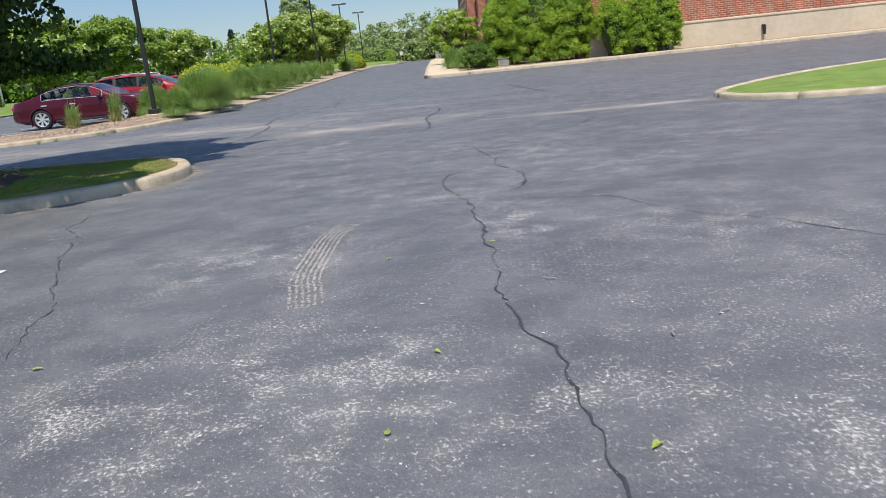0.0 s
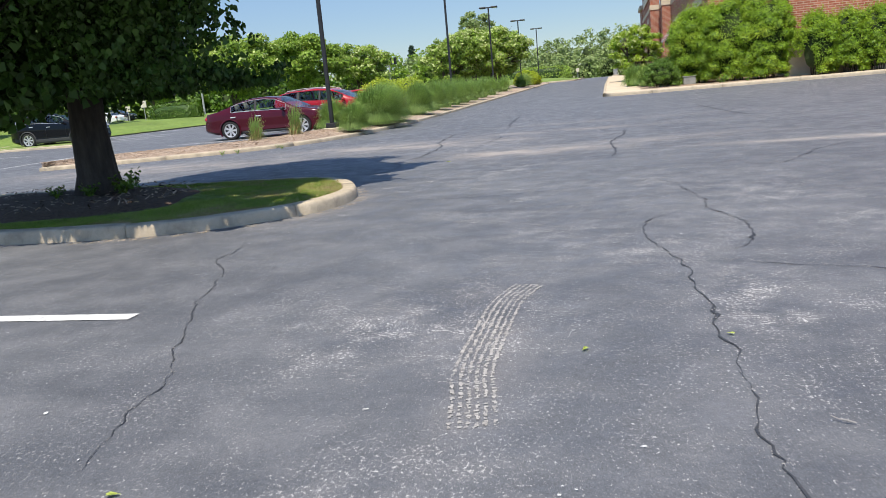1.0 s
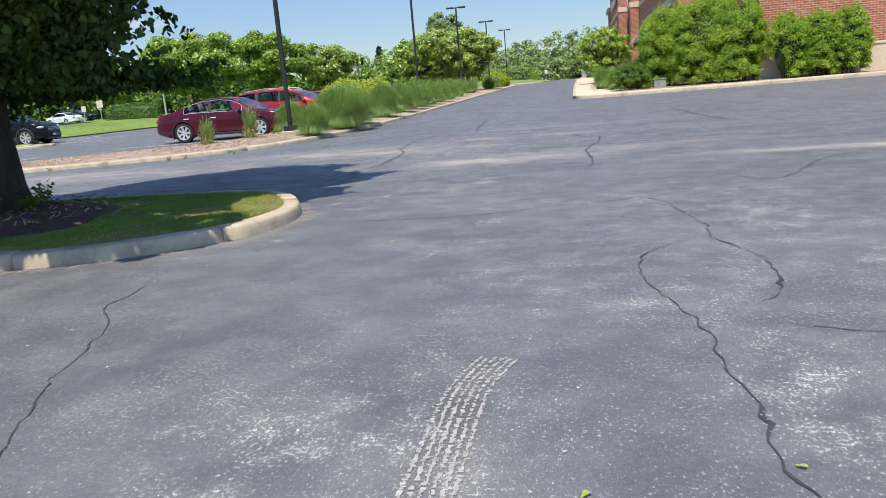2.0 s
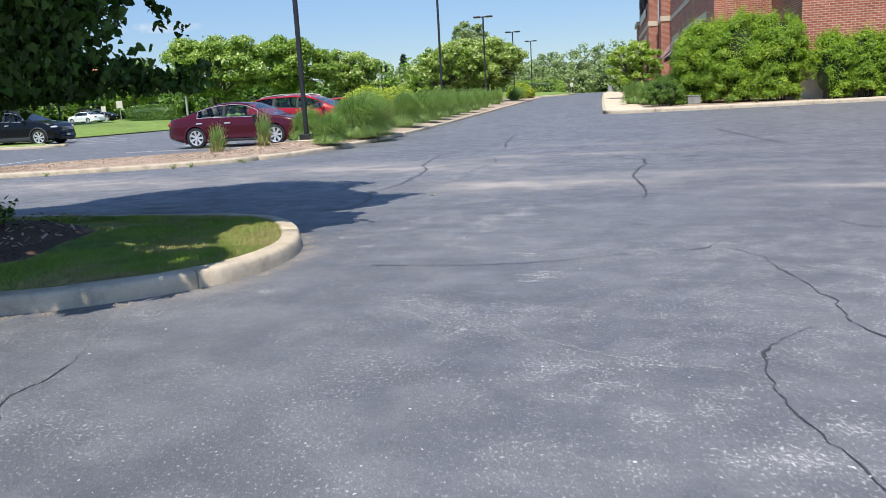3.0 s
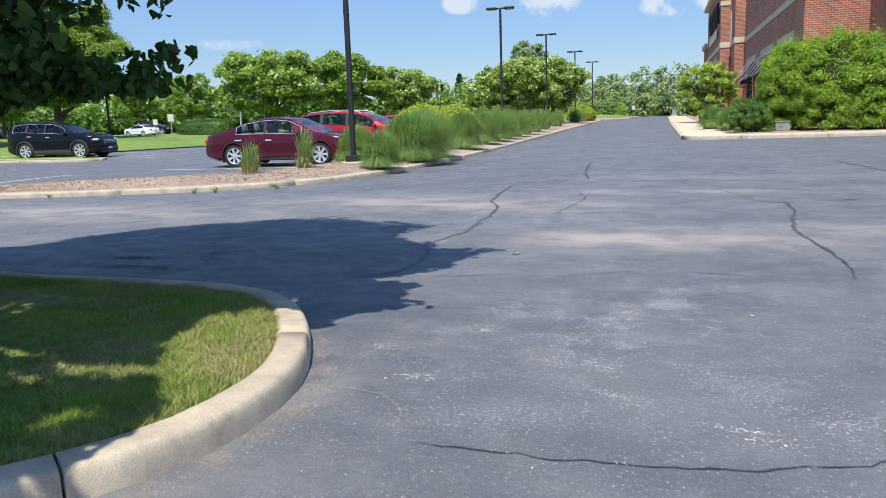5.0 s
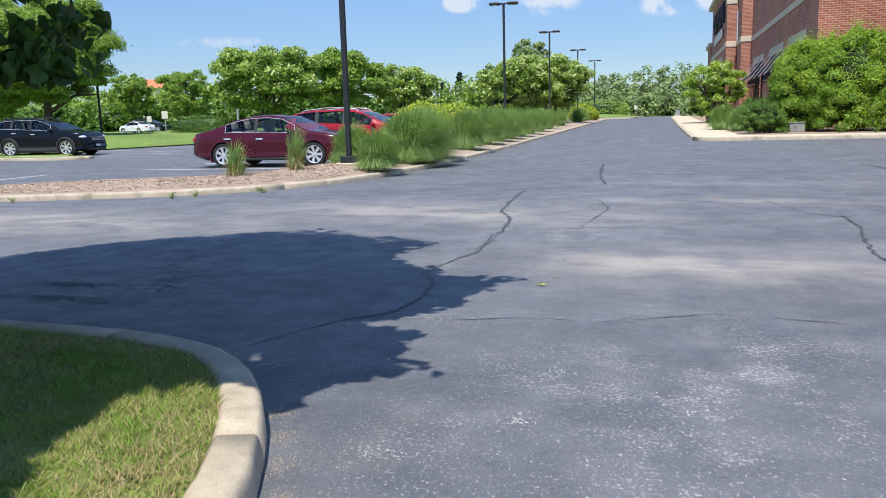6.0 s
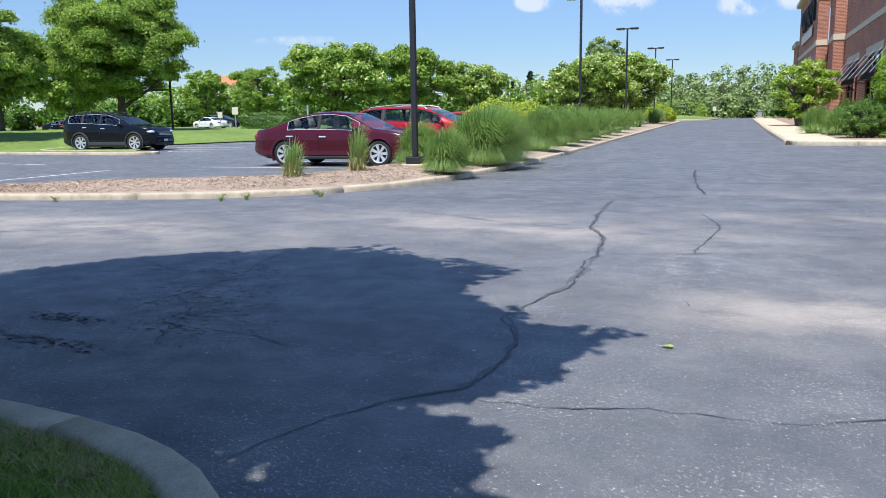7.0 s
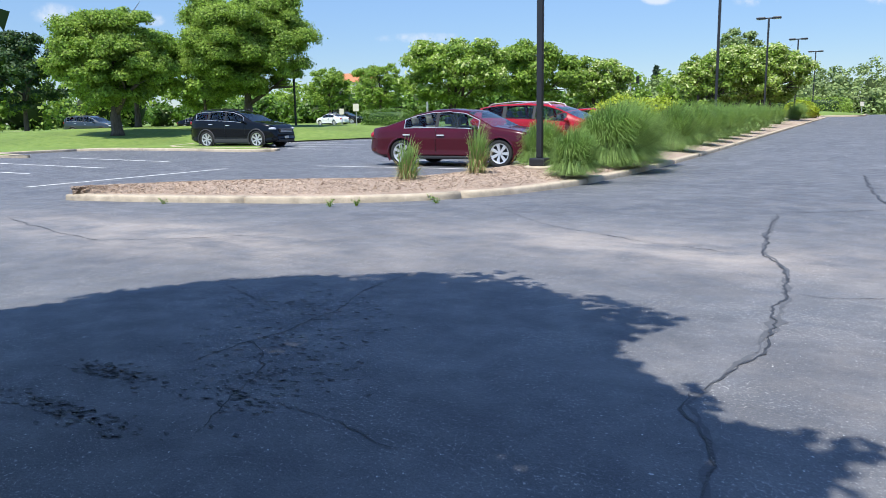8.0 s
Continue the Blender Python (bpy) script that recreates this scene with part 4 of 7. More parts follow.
# ---- building ----
def brick_surface():
    m = bpy.data.materials.new("brickwork")
    m.use_nodes = True
    n, l = m.node_tree.nodes, m.node_tree.links
    b = n["Principled BSDF"]
    co = n.new("ShaderNodeTexCoord")
    se = n.new("ShaderNodeSeparateXYZ")
    l.new(co.outputs["Object"], se.inputs[0])
    su = n.new("ShaderNodeMath")
    l.new(se.outputs["X"], su.inputs[0])
    l.new(se.outputs["Y"], su.inputs[1])
    cb = n.new("ShaderNodeCombineXYZ")
    l.new(su.outputs[0], cb.inputs["X"])
    l.new(se.outputs["Z"], cb.inputs["Y"])
    br = n.new("ShaderNodeTexBrick")
    br.inputs["Scale"].default_value = 1.0
    br.inputs["Brick Width"].default_value, br.inputs["Row Height"].default_value = 0.31, 0.104
    br.inputs["Mortar Size"].default_value, br.inputs["Mortar Smooth"].default_value, br.inputs["Bias"].default_value = 0.014, 0.2, -0.1
    br.inputs["Color1"].default_value, br.inputs["Color2"].default_value, br.inputs["Mortar"].default_value = (0.29, 0.075, 0.042, 1), (0.40, 0.13, 0.075, 1), (0.46, 0.34, 0.26, 1)
    l.new(cb.outputs[0], br.inputs["Vector"])
    no = n.new("ShaderNodeTexNoise")
    no.inputs["Scale"].default_value, no.inputs["Detail"].default_value = 0.8, 6
    l.new(co.outputs["Object"], no.inputs["Vector"])
    mr = n.new("ShaderNodeMapRange")
    mr.inputs["From Min"].default_value, mr.inputs["From Max"].default_value, mr.inputs["To Min"].default_value, mr.inputs["To Max"].default_value = 0.3, 0.7, 0.82, 1.16
    l.new(no.outputs["Fac"], mr.inputs["Value"])
    mu = n.new("ShaderNodeVectorMath")
    mu.operation = "SCALE"
    l.new(br.outputs["Color"], mu.inputs[0])
    l.new(mr.outputs[0], mu.inputs["Scale"])
    l.new(mu.outputs[0], b.inputs["Base Color"])
    b.inputs["Roughness"].default_value = 0.9
    bu = n.new("ShaderNodeBump")
    bu.inputs["Strength"].default_value, bu.inputs["Distance"].default_value = 0.6, 0.01
    bu.invert = True
    l.new(br.outputs["Fac"], bu.inputs["Height"])
    l.new(bu.outputs[0], b.inputs["Normal"])
    return m


BRICKWORK = brick_surface()
BZ = lift(45) + 0.1
building = empty("brick_building", pose(7.1, 45.2, BZ, 0, 0, math.degrees(math.atan(0.062))), "two-storey red brick commercial building with tan stone bands and black awnings", "building")
TALL = 11.5


def wall(lo, hi, name="wall", mat=BRICKWORK, label="", bevel=0.0):
    return part(name, box(lo, hi, bevel), mat, building, label)


def wall_with_openings(x, y0, y1, openings, thick=0.35):
    """A west-facing wall at x from y0 to y1, with openings (centre, width, sill, head) that go through it."""
    at = y0
    for c, w, sill, head in sorted(openings):
        wall((x, at, -0.3), (x + thick, c - w / 2, TALL))
        wall((x, c - w / 2, -0.3), (x + thick, c + w / 2, sill))
        wall((x, c - w / 2, head), (x + thick, c + w / 2, TALL))
        at = c + w / 2
    wall((x, at, -0.3), (x + thick, y1, TALL))


def window_unit(x, c, w, sill, head):
    fr = part("window", box((x + 0.16, c - w / 2, sill), (x + 0.20, c + w / 2, head)), GLASS, building, "dark glazed window")
    for k in range(4):
        y = c - w / 2 + k * (w - 0.07) / 3
        part("frame", box((x + 0.10, y, sill), (x + 0.155, y + 0.07, head)), BLACK, fr)
    for z in (sill, (sill + head) / 2, head - 0.07):
        part("frame", box((x + 0.095, c - w / 2, z), (x + 0.15, c + w / 2, z + 0.07)), BLACK, fr)
    part("lintel", box((x - 0.05, c - w / 2 - 0.25, head + 0.003), (x + 0.3, c + w / 2 + 0.25, head + 0.5), 0.02), STONE, building, "tan stone lintel")
    part("window_sill", box((x - 0.07, c - w / 2 - 0.1, sill - 0.14), (x + 0.3, c + w / 2 + 0.1, sill - 0.003), 0.02), STONE, building, "tan stone sill")


def awning(x, c, w, z):
    bm = bmesh.new()
    pts = [(x - 0.02, z), (x - 1.35, z - 1.15), (x - 1.35, z - 1.4)]
    for a, b in zip(pts, pts[1:]):
        v = [bm.verts.new(q) for q in ((a[0], c - w / 2, a[1]), (b[0], c - w / 2, b[1]), (b[0], c + w / 2, b[1]), (a[0], c + w / 2, a[1]))]
        bm.faces.new(v)
    bmesh.ops.solidify(bm, geom=bm.faces[:], thickness=0.02)
    a = part("awning", bm, AWNING, building, "black canvas awning on thin rods")
    for y in (c - w / 2 + 0.05, c, c + w / 2 - 0.05):
        part("rod", bm_tube(bmesh.new(), [(x, y, z - 1.3), (x - 1.3, y, z - 1.3)], [0.02, 0.02], 6), POLE, a)
        part("rod", bm_tube(bmesh.new(), [(x, y, z + 0.6), (x - 1.3, y, z - 1.1)], [0.016, 0.016], 6), ALLOY, a)


# south front: brick over a tan base
wall((-0.5, 0, 1.35), (32, 0.35, TALL))
wall((-0.5, -0.06, -0.3), (32, 0.349, 1.22), "base_wall", STONE, "tan rendered base of the wall")
wall((-0.53, -0.1, 1.222), (32, 0.349, 1.348), "base_moulding", STONE, "tan moulded stone course", 0.03)
wall((11.6, -0.05, 1.352), (12.2, -0.002, TALL), "pilaster")
wall_with_openings(-0.5, 0.352, 6.5, [])
wall((-0.56, 0.352, -0.3), (-0.502, 6.4, 1.22), "base_wall", STONE)
# the recessed bay: its south face and its long west side with three shop windows
wall((-3.4, 6.502, -0.3), (-0.502, 6.85, TALL))
OPEN_A = [(12.2, 5.2, 0.5, 4.5), (20.1, 5.6, 0.5, 4.5), (29.2, 5.6, 0.5, 4.5)]
wall_with_openings(-3.4, 6.852, 40.2, OPEN_A)
for c, w, sill, head in OPEN_A:
    window_unit(-3.4, c, w, sill, head)
    awning(-3.4, c, w + 0.2, 4.1)
wall((-3.47, 6.7, 6.45), (-3.402, 34.2, 6.8), "stone_band", STONE, "tan stone band course")
wall((-3.462, 6.40, 6.45), (-0.51, 6.5, 6.8), "stone_band", STONE)
for y0, x0 in ((34.3, -4.2), (38.9, -5.0)):
    wall((x0, y0, -0.3), (x0 + 0.84, y0 + 1.3, TALL + 0.6), "brick_pier")
    wall((x0 - 0.06, y0 - 0.06, 6.5), (x0 + 0.8, y0 + 1.36, 6.95), "stone_band", STONE, "", 0.02)
    wall((x0 - 0.06, y0 - 0.06, 10.1), (x0 + 0.8, y0 + 1.36, 10.45), "stone_band", STONE, "", 0.02)
    wall((x0 - 0.06, y0 - 0.06, 12.1), (x0 + 0.8, y0 + 1.36, 12.4), "pier_cap", STONE, "", 0.02)
wall((-4.1, 35.62, -0.3), (-3.76, 38.88, TALL))
wall((-4.17, 35.67, 6.55), (-4.102, 38.83, 6.9), "stone_band", STONE)
wall_with_openings(-4.9, 40.22, 60.0, [(46.0, 2.6, 3.2, 5.6), (53.0, 2.6, 3.2, 5.6)])
window_unit(-4.9, 46.0, 2.6, 3.2, 5.6)
window_unit(-4.9, 53.0, 2.6, 3.2, 5.6)
wall((-4.98, 40.27, 6.55), (-4.902, 59.9, 6.9), "stone_band", STONE)
wall((-5.35, 40.1, 12.0), (-0.5, 60.3, 12.45), "cornice", STONE, "tan projecting cornice", 0.08)
wall((-4.899, 40.22, TALL + 0.01), (-4.5, 60.0, 11.99), "parapet")
wall((-5.0, 60.4, -0.3), (0.5, 66.0, 8.2))
wall((-5.25, 60.35, 8.21), (0.6, 66.2, 8.7), "cornice", STONE, "", 0.06)
wall((0.5, 1.0, TALL - 0.5), (31.5, 60.0, TALL - 0.2), "roof", RENDERED, "flat pale roof")
wall((31.7, 0.36, -0.3), (32.0, 60.3, TALL), "wall")
wall((0.9, 60.3, -0.3), (31.69, 60.6, TALL), "wall")
# sign: letter shapes and a small board
sign = part("sign", box((-5.07, 43.5, 7.75), (-5.0, 54.5, 8.55), 0.01), RENDERED, building, "white sign board below dark letters")
for k in range(5):
    y = 42.2 + k * 2.7
    part("letter_shape", box((-5.13, y, 8.9), (-4.92, y + 0.6, 10.8), 0.02), AWNING, sign)
    part("letter_shape", box((-5.12, y + 0.62, 8.9 if k % 2 else 10.3), (-4.92, y + 1.5, 9.4 if k % 2 else 10.79), 0.02), AWNING, sign)
    part("letter_shape", box((-5.13, y + 1.52, 8.9 if k % 2 else 9.6), (-4.92, y + 2.1, 10.8), 0.02), AWNING, sign)
# hose cock and drain mark on the base wall
part("wall_pipe", bm_tube(bmesh.new(), [(8.6, -0.05, 0.75), (8.6, -0.25, 0.75), (8.6, -0.27, 0.3)], [0.09, 0.09, 0.07], 10), POLE, building, "dark pipe outlet")


# ---- lamp posts ----
def lamp_post(x, y, height, label):
    z = lift(y) + (0.2 if y < 30 else 0.13)
    top = empty("street_lamp", pose(x, y, z, 0, 0, math.degrees(math.atan(0.062))), label, "street lamp", "lamp posts")
    part("footing", bm_tube(bmesh.new(), [(0, 0, -0.2), (0, 0, 0.03), (0, 0, 0.05)], [0.3, 0.3, 0.27], 20), KERB, top, "round concrete footing")
    part("base_cover", box((-0.16, -0.16, 0.05), (0.16, 0.16, 0.2), 0.02), POLE, top)
    part("pole", box((-0.055, -0.055, 0.2), (0.055, 0.055, height), 0.012), POLE, top)
    part("arm", box((-0.2, -0.035, height - 0.04), (0.2, 0.035, height + 0.04), 0.01), POLE, top)
    for s in (-1, 1):
        h = part("lamp_head", box((min(s * 0.2, s * 0.72), -0.17, height - 0.06), (max(s * 0.2, s * 0.72), 0.17, height + 0.075), 0.04), POLE, top)
        part("lens", box((min(s * 0.28, s * 0.66), -0.12, height - 0.075), (max(s * 0.28, s * 0.66), 0.12, height - 0.062)), LAMP, h)
    return top


for x, y, h in [(-9.0, 26.2, 6.5), (-11.28, 49.2, 6.5), (-12.2, 65.5, 6.55), (-13.25, 84.2, 6.55), (-14.4, 103.5, 6.6)]:
    lamp_post(x, y, h, "black square steel lamp post with two flat heads")
lamp_post(-38.6, 50.9, 6.2, "thin black lamp post standing on the lawn")


# ---- cars ----
def lerp_table(rows, x):
    return float(np.interp(x, [r[0] for r in rows], [r[1] for r in rows]))


SEDAN = dict(length=4.78, width=1.82, front=1.40, rear=-1.31, wheel=0.335,
             top=[(-2.39, 0.60), (-2.35, 0.86), (-2.23, 0.955), (-1.8, 1.01), (-1.41, 1.13), (-0.97, 1.30), (-0.49, 1.395), (0.0, 1.415), (0.44, 1.36), (0.83, 1.17), (1.2, 0.975), (1.66, 0.915), (2.05, 0.83), (2.29, 0.70), (2.39, 0.48)],
             belt=[(-2.39, 0.58), (-2.23, 0.87), (-1.7, 0.93), (-0.97, 0.925), (0.97, 0.885), (1.36, 0.87), (2.05, 0.77), (2.39, 0.44)],
             cabin=(-1.67, 1.15), side=[(-1.26, -0.35), (-0.29, 0.84)], shield=(0.5, 1.17), rear_glass=(-1.67, -0.9))
SUV = dict(length=4.70, width=1.88, front=1.42, rear=-1.28, wheel=0.375,
           top=[(-2.35, 0.75), (-2.33, 1.10), (-2.22, 1.36), (-1.95, 1.57), (-1.4, 1.65), (-0.5, 1.675), (0.1, 1.63), (0.5, 1.50), (0.9, 1.29), (1.2, 1.14), (1.7, 1.08), (2.1, 0.98), (2.28, 0.8), (2.35, 0.55)],
           belt=[(-2.35, 0.74), (-2.2, 1.18), (-1.6, 1.20), (0.9, 1.06), (1.2, 1.05), (2.1, 0.90), (2.35, 0.5)],
           cabin=(-2.15, 1.15), side=[(-1.85, -1.2), (-1.12, -0.28), (-0.2, 0.72)], shield=(0.35, 1.14), rear_glass=(-2.3, -1.98))
CROSSOVER = dict(SUV, top=[(x, z - 0.10 * max(0, min(1, (z - 0.9) / 0.5))) for x, z in SUV["top"]], belt=[(x, z - 0.05) for x, z in SUV["belt"]])


def wheel_parts(car, x, y, spec, out):
    r = spec["wheel"]
    t = bmesh.new()
    prof = [(r * 0.70, -0.09), (r * 0.9, -0.105), (r * 0.985, -0.09), (r, -0.05), (r, 0.05), (r * 0.985, 0.09), (r * 0.9, 0.105), (r * 0.70, 0.09)]
    seg = 32
    rings = [[t.verts.new((q * math.cos(2 * math.pi * k / seg), z, q * math.sin(2 * math.pi * k / seg))) for q, z in prof] for k in range(seg)]
    for k in range(seg):
        for j in range(len(prof) - 1):
            t.faces.new((rings[k][j], rings[k][j + 1], rings[(k + 1) % seg][j + 1], rings[(k + 1) % seg][j]))
    wh = empty("wheel", Matrix.Identity(4), "", "")
    wh.parent = car
    wh.location = (x, y, r)
    part("tyre", t, TYRE, wh, smooth=True)
    b = bmesh.new()
    f = out
    bm_tube(b, [(0, f * 0.0, 0), (0, f * 0.02, 0)], [r * 0.67, r * 0.67], 28)
    part("brake_disc", b, BLACK, wh)
    b = bmesh.new()
    a0, a1 = r * 0.645, r * 0.715
    ring_ = [[b.verts.new((q * math.cos(2 * math.pi * k / 28), f * z, q * math.sin(2 * math.pi * k / 28))) for q, z in ((a1, 0.05), (a1, 0.095), (a0, 0.085), (a0, 0.04))] for k in range(28)]
    for k in range(28):
        for j in range(4):
            b.faces.new((ring_[k][j], ring_[k][(j + 1) % 4], ring_[(k + 1) % 28][(j + 1) % 4], ring_[(k + 1) % 28][j]))
    for k in range(7):
        a = 2 * math.pi * k / 7
        u, w = Vector((math.cos(a), 0, math.sin(a))), Vector((-math.sin(a), 0, math.cos(a)))
        q = [u * r * 0.08 + w * 0.022, u * r * 0.66 + w * 0.042, u * r * 0.66 - w * 0.042, u * r * 0.08 - w * 0.022]
        lo = [b.verts.new(v + Vector((0, f * 0.05, 0))) for v in q]
        hi = [b.verts.new(v + Vector((0, f * (0.085 if i in (1, 2) else 0.07), 0))) for i, v in enumerate(q)]
        b.faces.new(hi)
        for i in range(4):
            b.faces.new((lo[i], lo[(i + 1) % 4], hi[(i + 1) % 4], hi[i]))
    bm_tube(b, [(0, f * 0.04, 0), (0, f * 0.09, 0)], [r * 0.16, r * 0.13], 14)
    bmesh.ops.recalc_face_normals(b, faces=b.faces[:])
    part("rim", b, ALLOY, wh, "silver multi-spoke alloy rim")


def car(name, at, yaw, spec, paint, label, trim=BRIGHT_TRIM, group="parked cars"):
    top = empty(name, pose(at[0], at[1], lift(at[1]), 0, 0, yaw), label, "car", group)
    L, W = spec["length"], spec["width"] / 2
    edges = sorted({round(v, 3) for v in list(np.linspace(-L / 2, L / 2, 120)) + [e for s in spec["side"] for e in s] + list(spec["shield"]) + list(spec["rear_glass"])})
    edges = [e for k, e in enumerate(edges) if k == 0 or e - edges[k - 1] > 0.012]
    sections = []
    for x in edges:
        e = abs(x) / (L / 2)
        w = W * (1 - 0.30 * max(0, (e - 0.72) / 0.28) ** 2.2)
        zt = lerp_table(spec["top"], x)
        zs = min(lerp_table(spec["belt"], x), zt - 0.015)
        zb = 0.2 + 0.10 * max(0, (e - 0.8) / 0.2)
        inside = spec["cabin"][0] < x < spec["cabin"][1]
        rise = min(1, max(0, (zt - zs) / 0.5))
        wt = w * (0.93 - 0.18 * rise)
        s6, s8 = Vector((0.955 * w, zs)), Vector((wt + 0.02, zt - 0.075 * rise - 0.004))
        s7 = s6.lerp(s8, 0.1)
        sections.append([(0, zb), (0.8 * w, zb), (0.992 * w, zb + 0.09), (0.982 * w, zb + 0.3 * (zs - zb)), (1.004 * w, zb + 0.70 * (zs - zb)), (0.978 * w, zs - 0.05), tuple(s6), tuple(s7), tuple(s8),
                         (wt * 0.97, zt - 0.03 * rise - 0.002), (wt * 0.75, zt - 0.004), (0, zt)])
    # finer rows on the flanks
    rows_of = [k for k in range(len(sections[0]) - 1) for _ in range(6 if 2 <= k <= 4 else 1)]
    fine = []
    for sec in sections:
        line = []
        for k in range(len(sec) - 1):
            cut = 6 if 2 <= k <= 4 else 1
            for c in range(cut):
                line.append((sec[k][0] + (sec[k + 1][0] - sec[k][0]) * c / cut, sec[k][1] + (sec[k + 1][1] - sec[k][1]) * c / cut))
        fine.append(line + [sec[-1]])
    sections = fine
    wheels = [spec["front"], spec["rear"]]
    r = spec["wheel"]
    groups = {"body": [], "windscreen": [], "rear_window": []}
    panes = {}
    m = len(sections[0])
    for i in range(len(edges) - 1):
        xm = (edges[i] + edges[i + 1]) / 2
        for j in range(m - 1):
            za, zb_ = (sections[i][j][1] + sections[i][j + 1][1]) / 2, (sections[i + 1][j][1] + sections[i + 1][j + 1][1]) / 2
            zm = (za + zb_) / 2
            for s in (-1, 1):
                q = [(edges[i], s * sections[i][j][0], sections[i][j][1]), (edges[i + 1], s * sections[i + 1][j][0], sections[i + 1][j][1]),
                     (edges[i + 1], s * sections[i + 1][j + 1][0], sections[i + 1][j + 1][1]), (edges[i], s * sections[i][j + 1][0], sections[i][j + 1][1])]
                if s == 1:
                    q.reverse()
                if 1 <= rows_of[j] <= 4 and any(math.hypot(xm - c, zm - r) < r * 1.10 for c in wheels):
                    continue
                if rows_of[j] == 7:
                    hit = [k for k, (a, b) in enumerate(spec["side"]) if a - 1e-3 <= edges[i] and edges[i + 1] <= b + 1e-3]
                    if hit and sections[i][j + 1][1] - sections[i][j][1] > 0.03:
                        panes.setdefault((hit[0], s), []).append(q)
                        continue
                if rows_of[j] >= 9 and spec["shield"][0] - 1e-3 <= edges[i] and edges[i + 1] <= spec["shield"][1] + 1e-3:
                    groups["windscreen"].append(q)
                    continue
                if rows_of[j] >= 9 and spec["rear_glass"][0] - 1e-3 <= edges[i] and edges[i + 1] <= spec["rear_glass"][1] + 1e-3:
                    groups["rear_window"].append(q)
                    continue
                groups["body"].append(q)

    def from_quads(qs):
        b = bmesh.new()
        for q in qs:
            b.faces.new([b.verts.new(v) for v in q])
        bmesh.ops.remove_doubles(b, verts=b.verts[:], dist=0.001)
        return b

    b = from_quads(groups["body"])
    for end in (0, -1):
        pts = [(edges[end], y, z) for y, z in sections[end]] + [(edges[end], -y, z) for y, z in reversed(sections[end][1:-1])]
        b.faces.new([b.verts.new(p) for p in pts])
    bmesh.ops.remove_doubles(b, verts=b.verts[:], dist=0.001)
    bmesh.ops.recalc_face_normals(b, faces=b.faces[:])
    body = part("body", b, paint, top, smooth=True)
    part("windscreen", from_quads(groups["windscreen"]), CAR_GLASS, top, smooth=True)
    part("rear_window", from_quads(groups["rear_window"]), CAR_GLASS, top, smooth=True)
    outline = {}
    for (k, s), qs in panes.items():
        pane = part("side_window", from_quads(qs), CAR_GLASS, top)
        lo, hi = [], []
        xs_ = sorted({v[0] for q in qs for v in q})
        for x in xs_:
            zz = [v for q in qs for v in q if abs(v[0] - x) < 1e-6]
            lo.append(min(zz, key=lambda v: v[2]))
            hi.append(max(zz, key=lambda v: v[2]))
        outline.setdefault(s, {})[k] = (pane, lo, hi)
    for s, found in outline.items():
        order = sorted(found)
        lo = [v for k in order for v in found[k][1]]
        hi = [v for k in order for v in found[k][2]]
        loop = [Vector(v) + Vector((0, s * 0.006, 0)) for v in lo + hi[::-1] + lo[:1]]
        part("window_trim", bm_tube(bmesh.new(), loop, [0.0075] * len(loop), 5, False), BLACK if paint is RED else trim, found[order[0]][0], "" if paint is RED else "bright trim strip round the side windows")
        for k, q in zip(order, order[1:]):
            ends = [found[k][1][-1], found[q][1][0], found[q][2][0], found[k][2][-1]]
            pb = bmesh.new()
            rim = [[pb.verts.new(Vector(v) + Vector((0, s * d, 0))) for v in ends] for d in (0.004, 0.009)]
            pb.faces.new(rim[0])
            pb.faces.new(rim[1])
            for i in range(4):
                pb.faces.new((rim[0][i], rim[0][(i + 1) % 4], rim[1][(i + 1) % 4], rim[1][i]))
            bmesh.ops.recalc_face_normals(pb, faces=pb.faces[:])
            part("door_pillar", pb, BLACK, top, "gloss black door pillar")
    # wheel wells and wheels
    for c in wheels:
        for s in (-1, 1):
            y = s * (W - 0.115)
            ww = bmesh.new()
            seg = 24
            ring_ = []
            for k in range(seg):
                a = 2 * math.pi * k / seg
                ring_.append([ww.verts.new((c + q * math.cos(a), s * d, r + q * math.sin(a))) for q, d in ((r * 1.24, W * 1.0), (r * 1.13, W * 1.018), (r * 1.07, W * 0.985), (r * 1.07, W - 0.3), (0.01, W - 0.3))])
            for k in range(seg):
                if r + r * math.sin(2 * math.pi * (k + 0.5) / seg) * 1.2 < 0.16:
                    continue
                for j in range(4):
                    f = ww.faces.new((ring_[k][j], ring_[k][j + 1], ring_[(k + 1) % seg][j + 1], ring_[(k + 1) % seg][j]))
                    f.material_index = 0 if j < 2 else 1
            bmesh.ops.recalc_face_normals(ww, faces=ww.faces[:])
            arch = part("wheel_arch", ww, CLADDING if spec is not SEDAN else paint, top)
            arch.data.materials.append(BLACK)
            wheel_parts(top, c, y, spec, s)
    xf, xr = L / 2, -L / 2
    # seats and dashboard
    sz = lerp_table(spec["belt"], 0) - 0.42
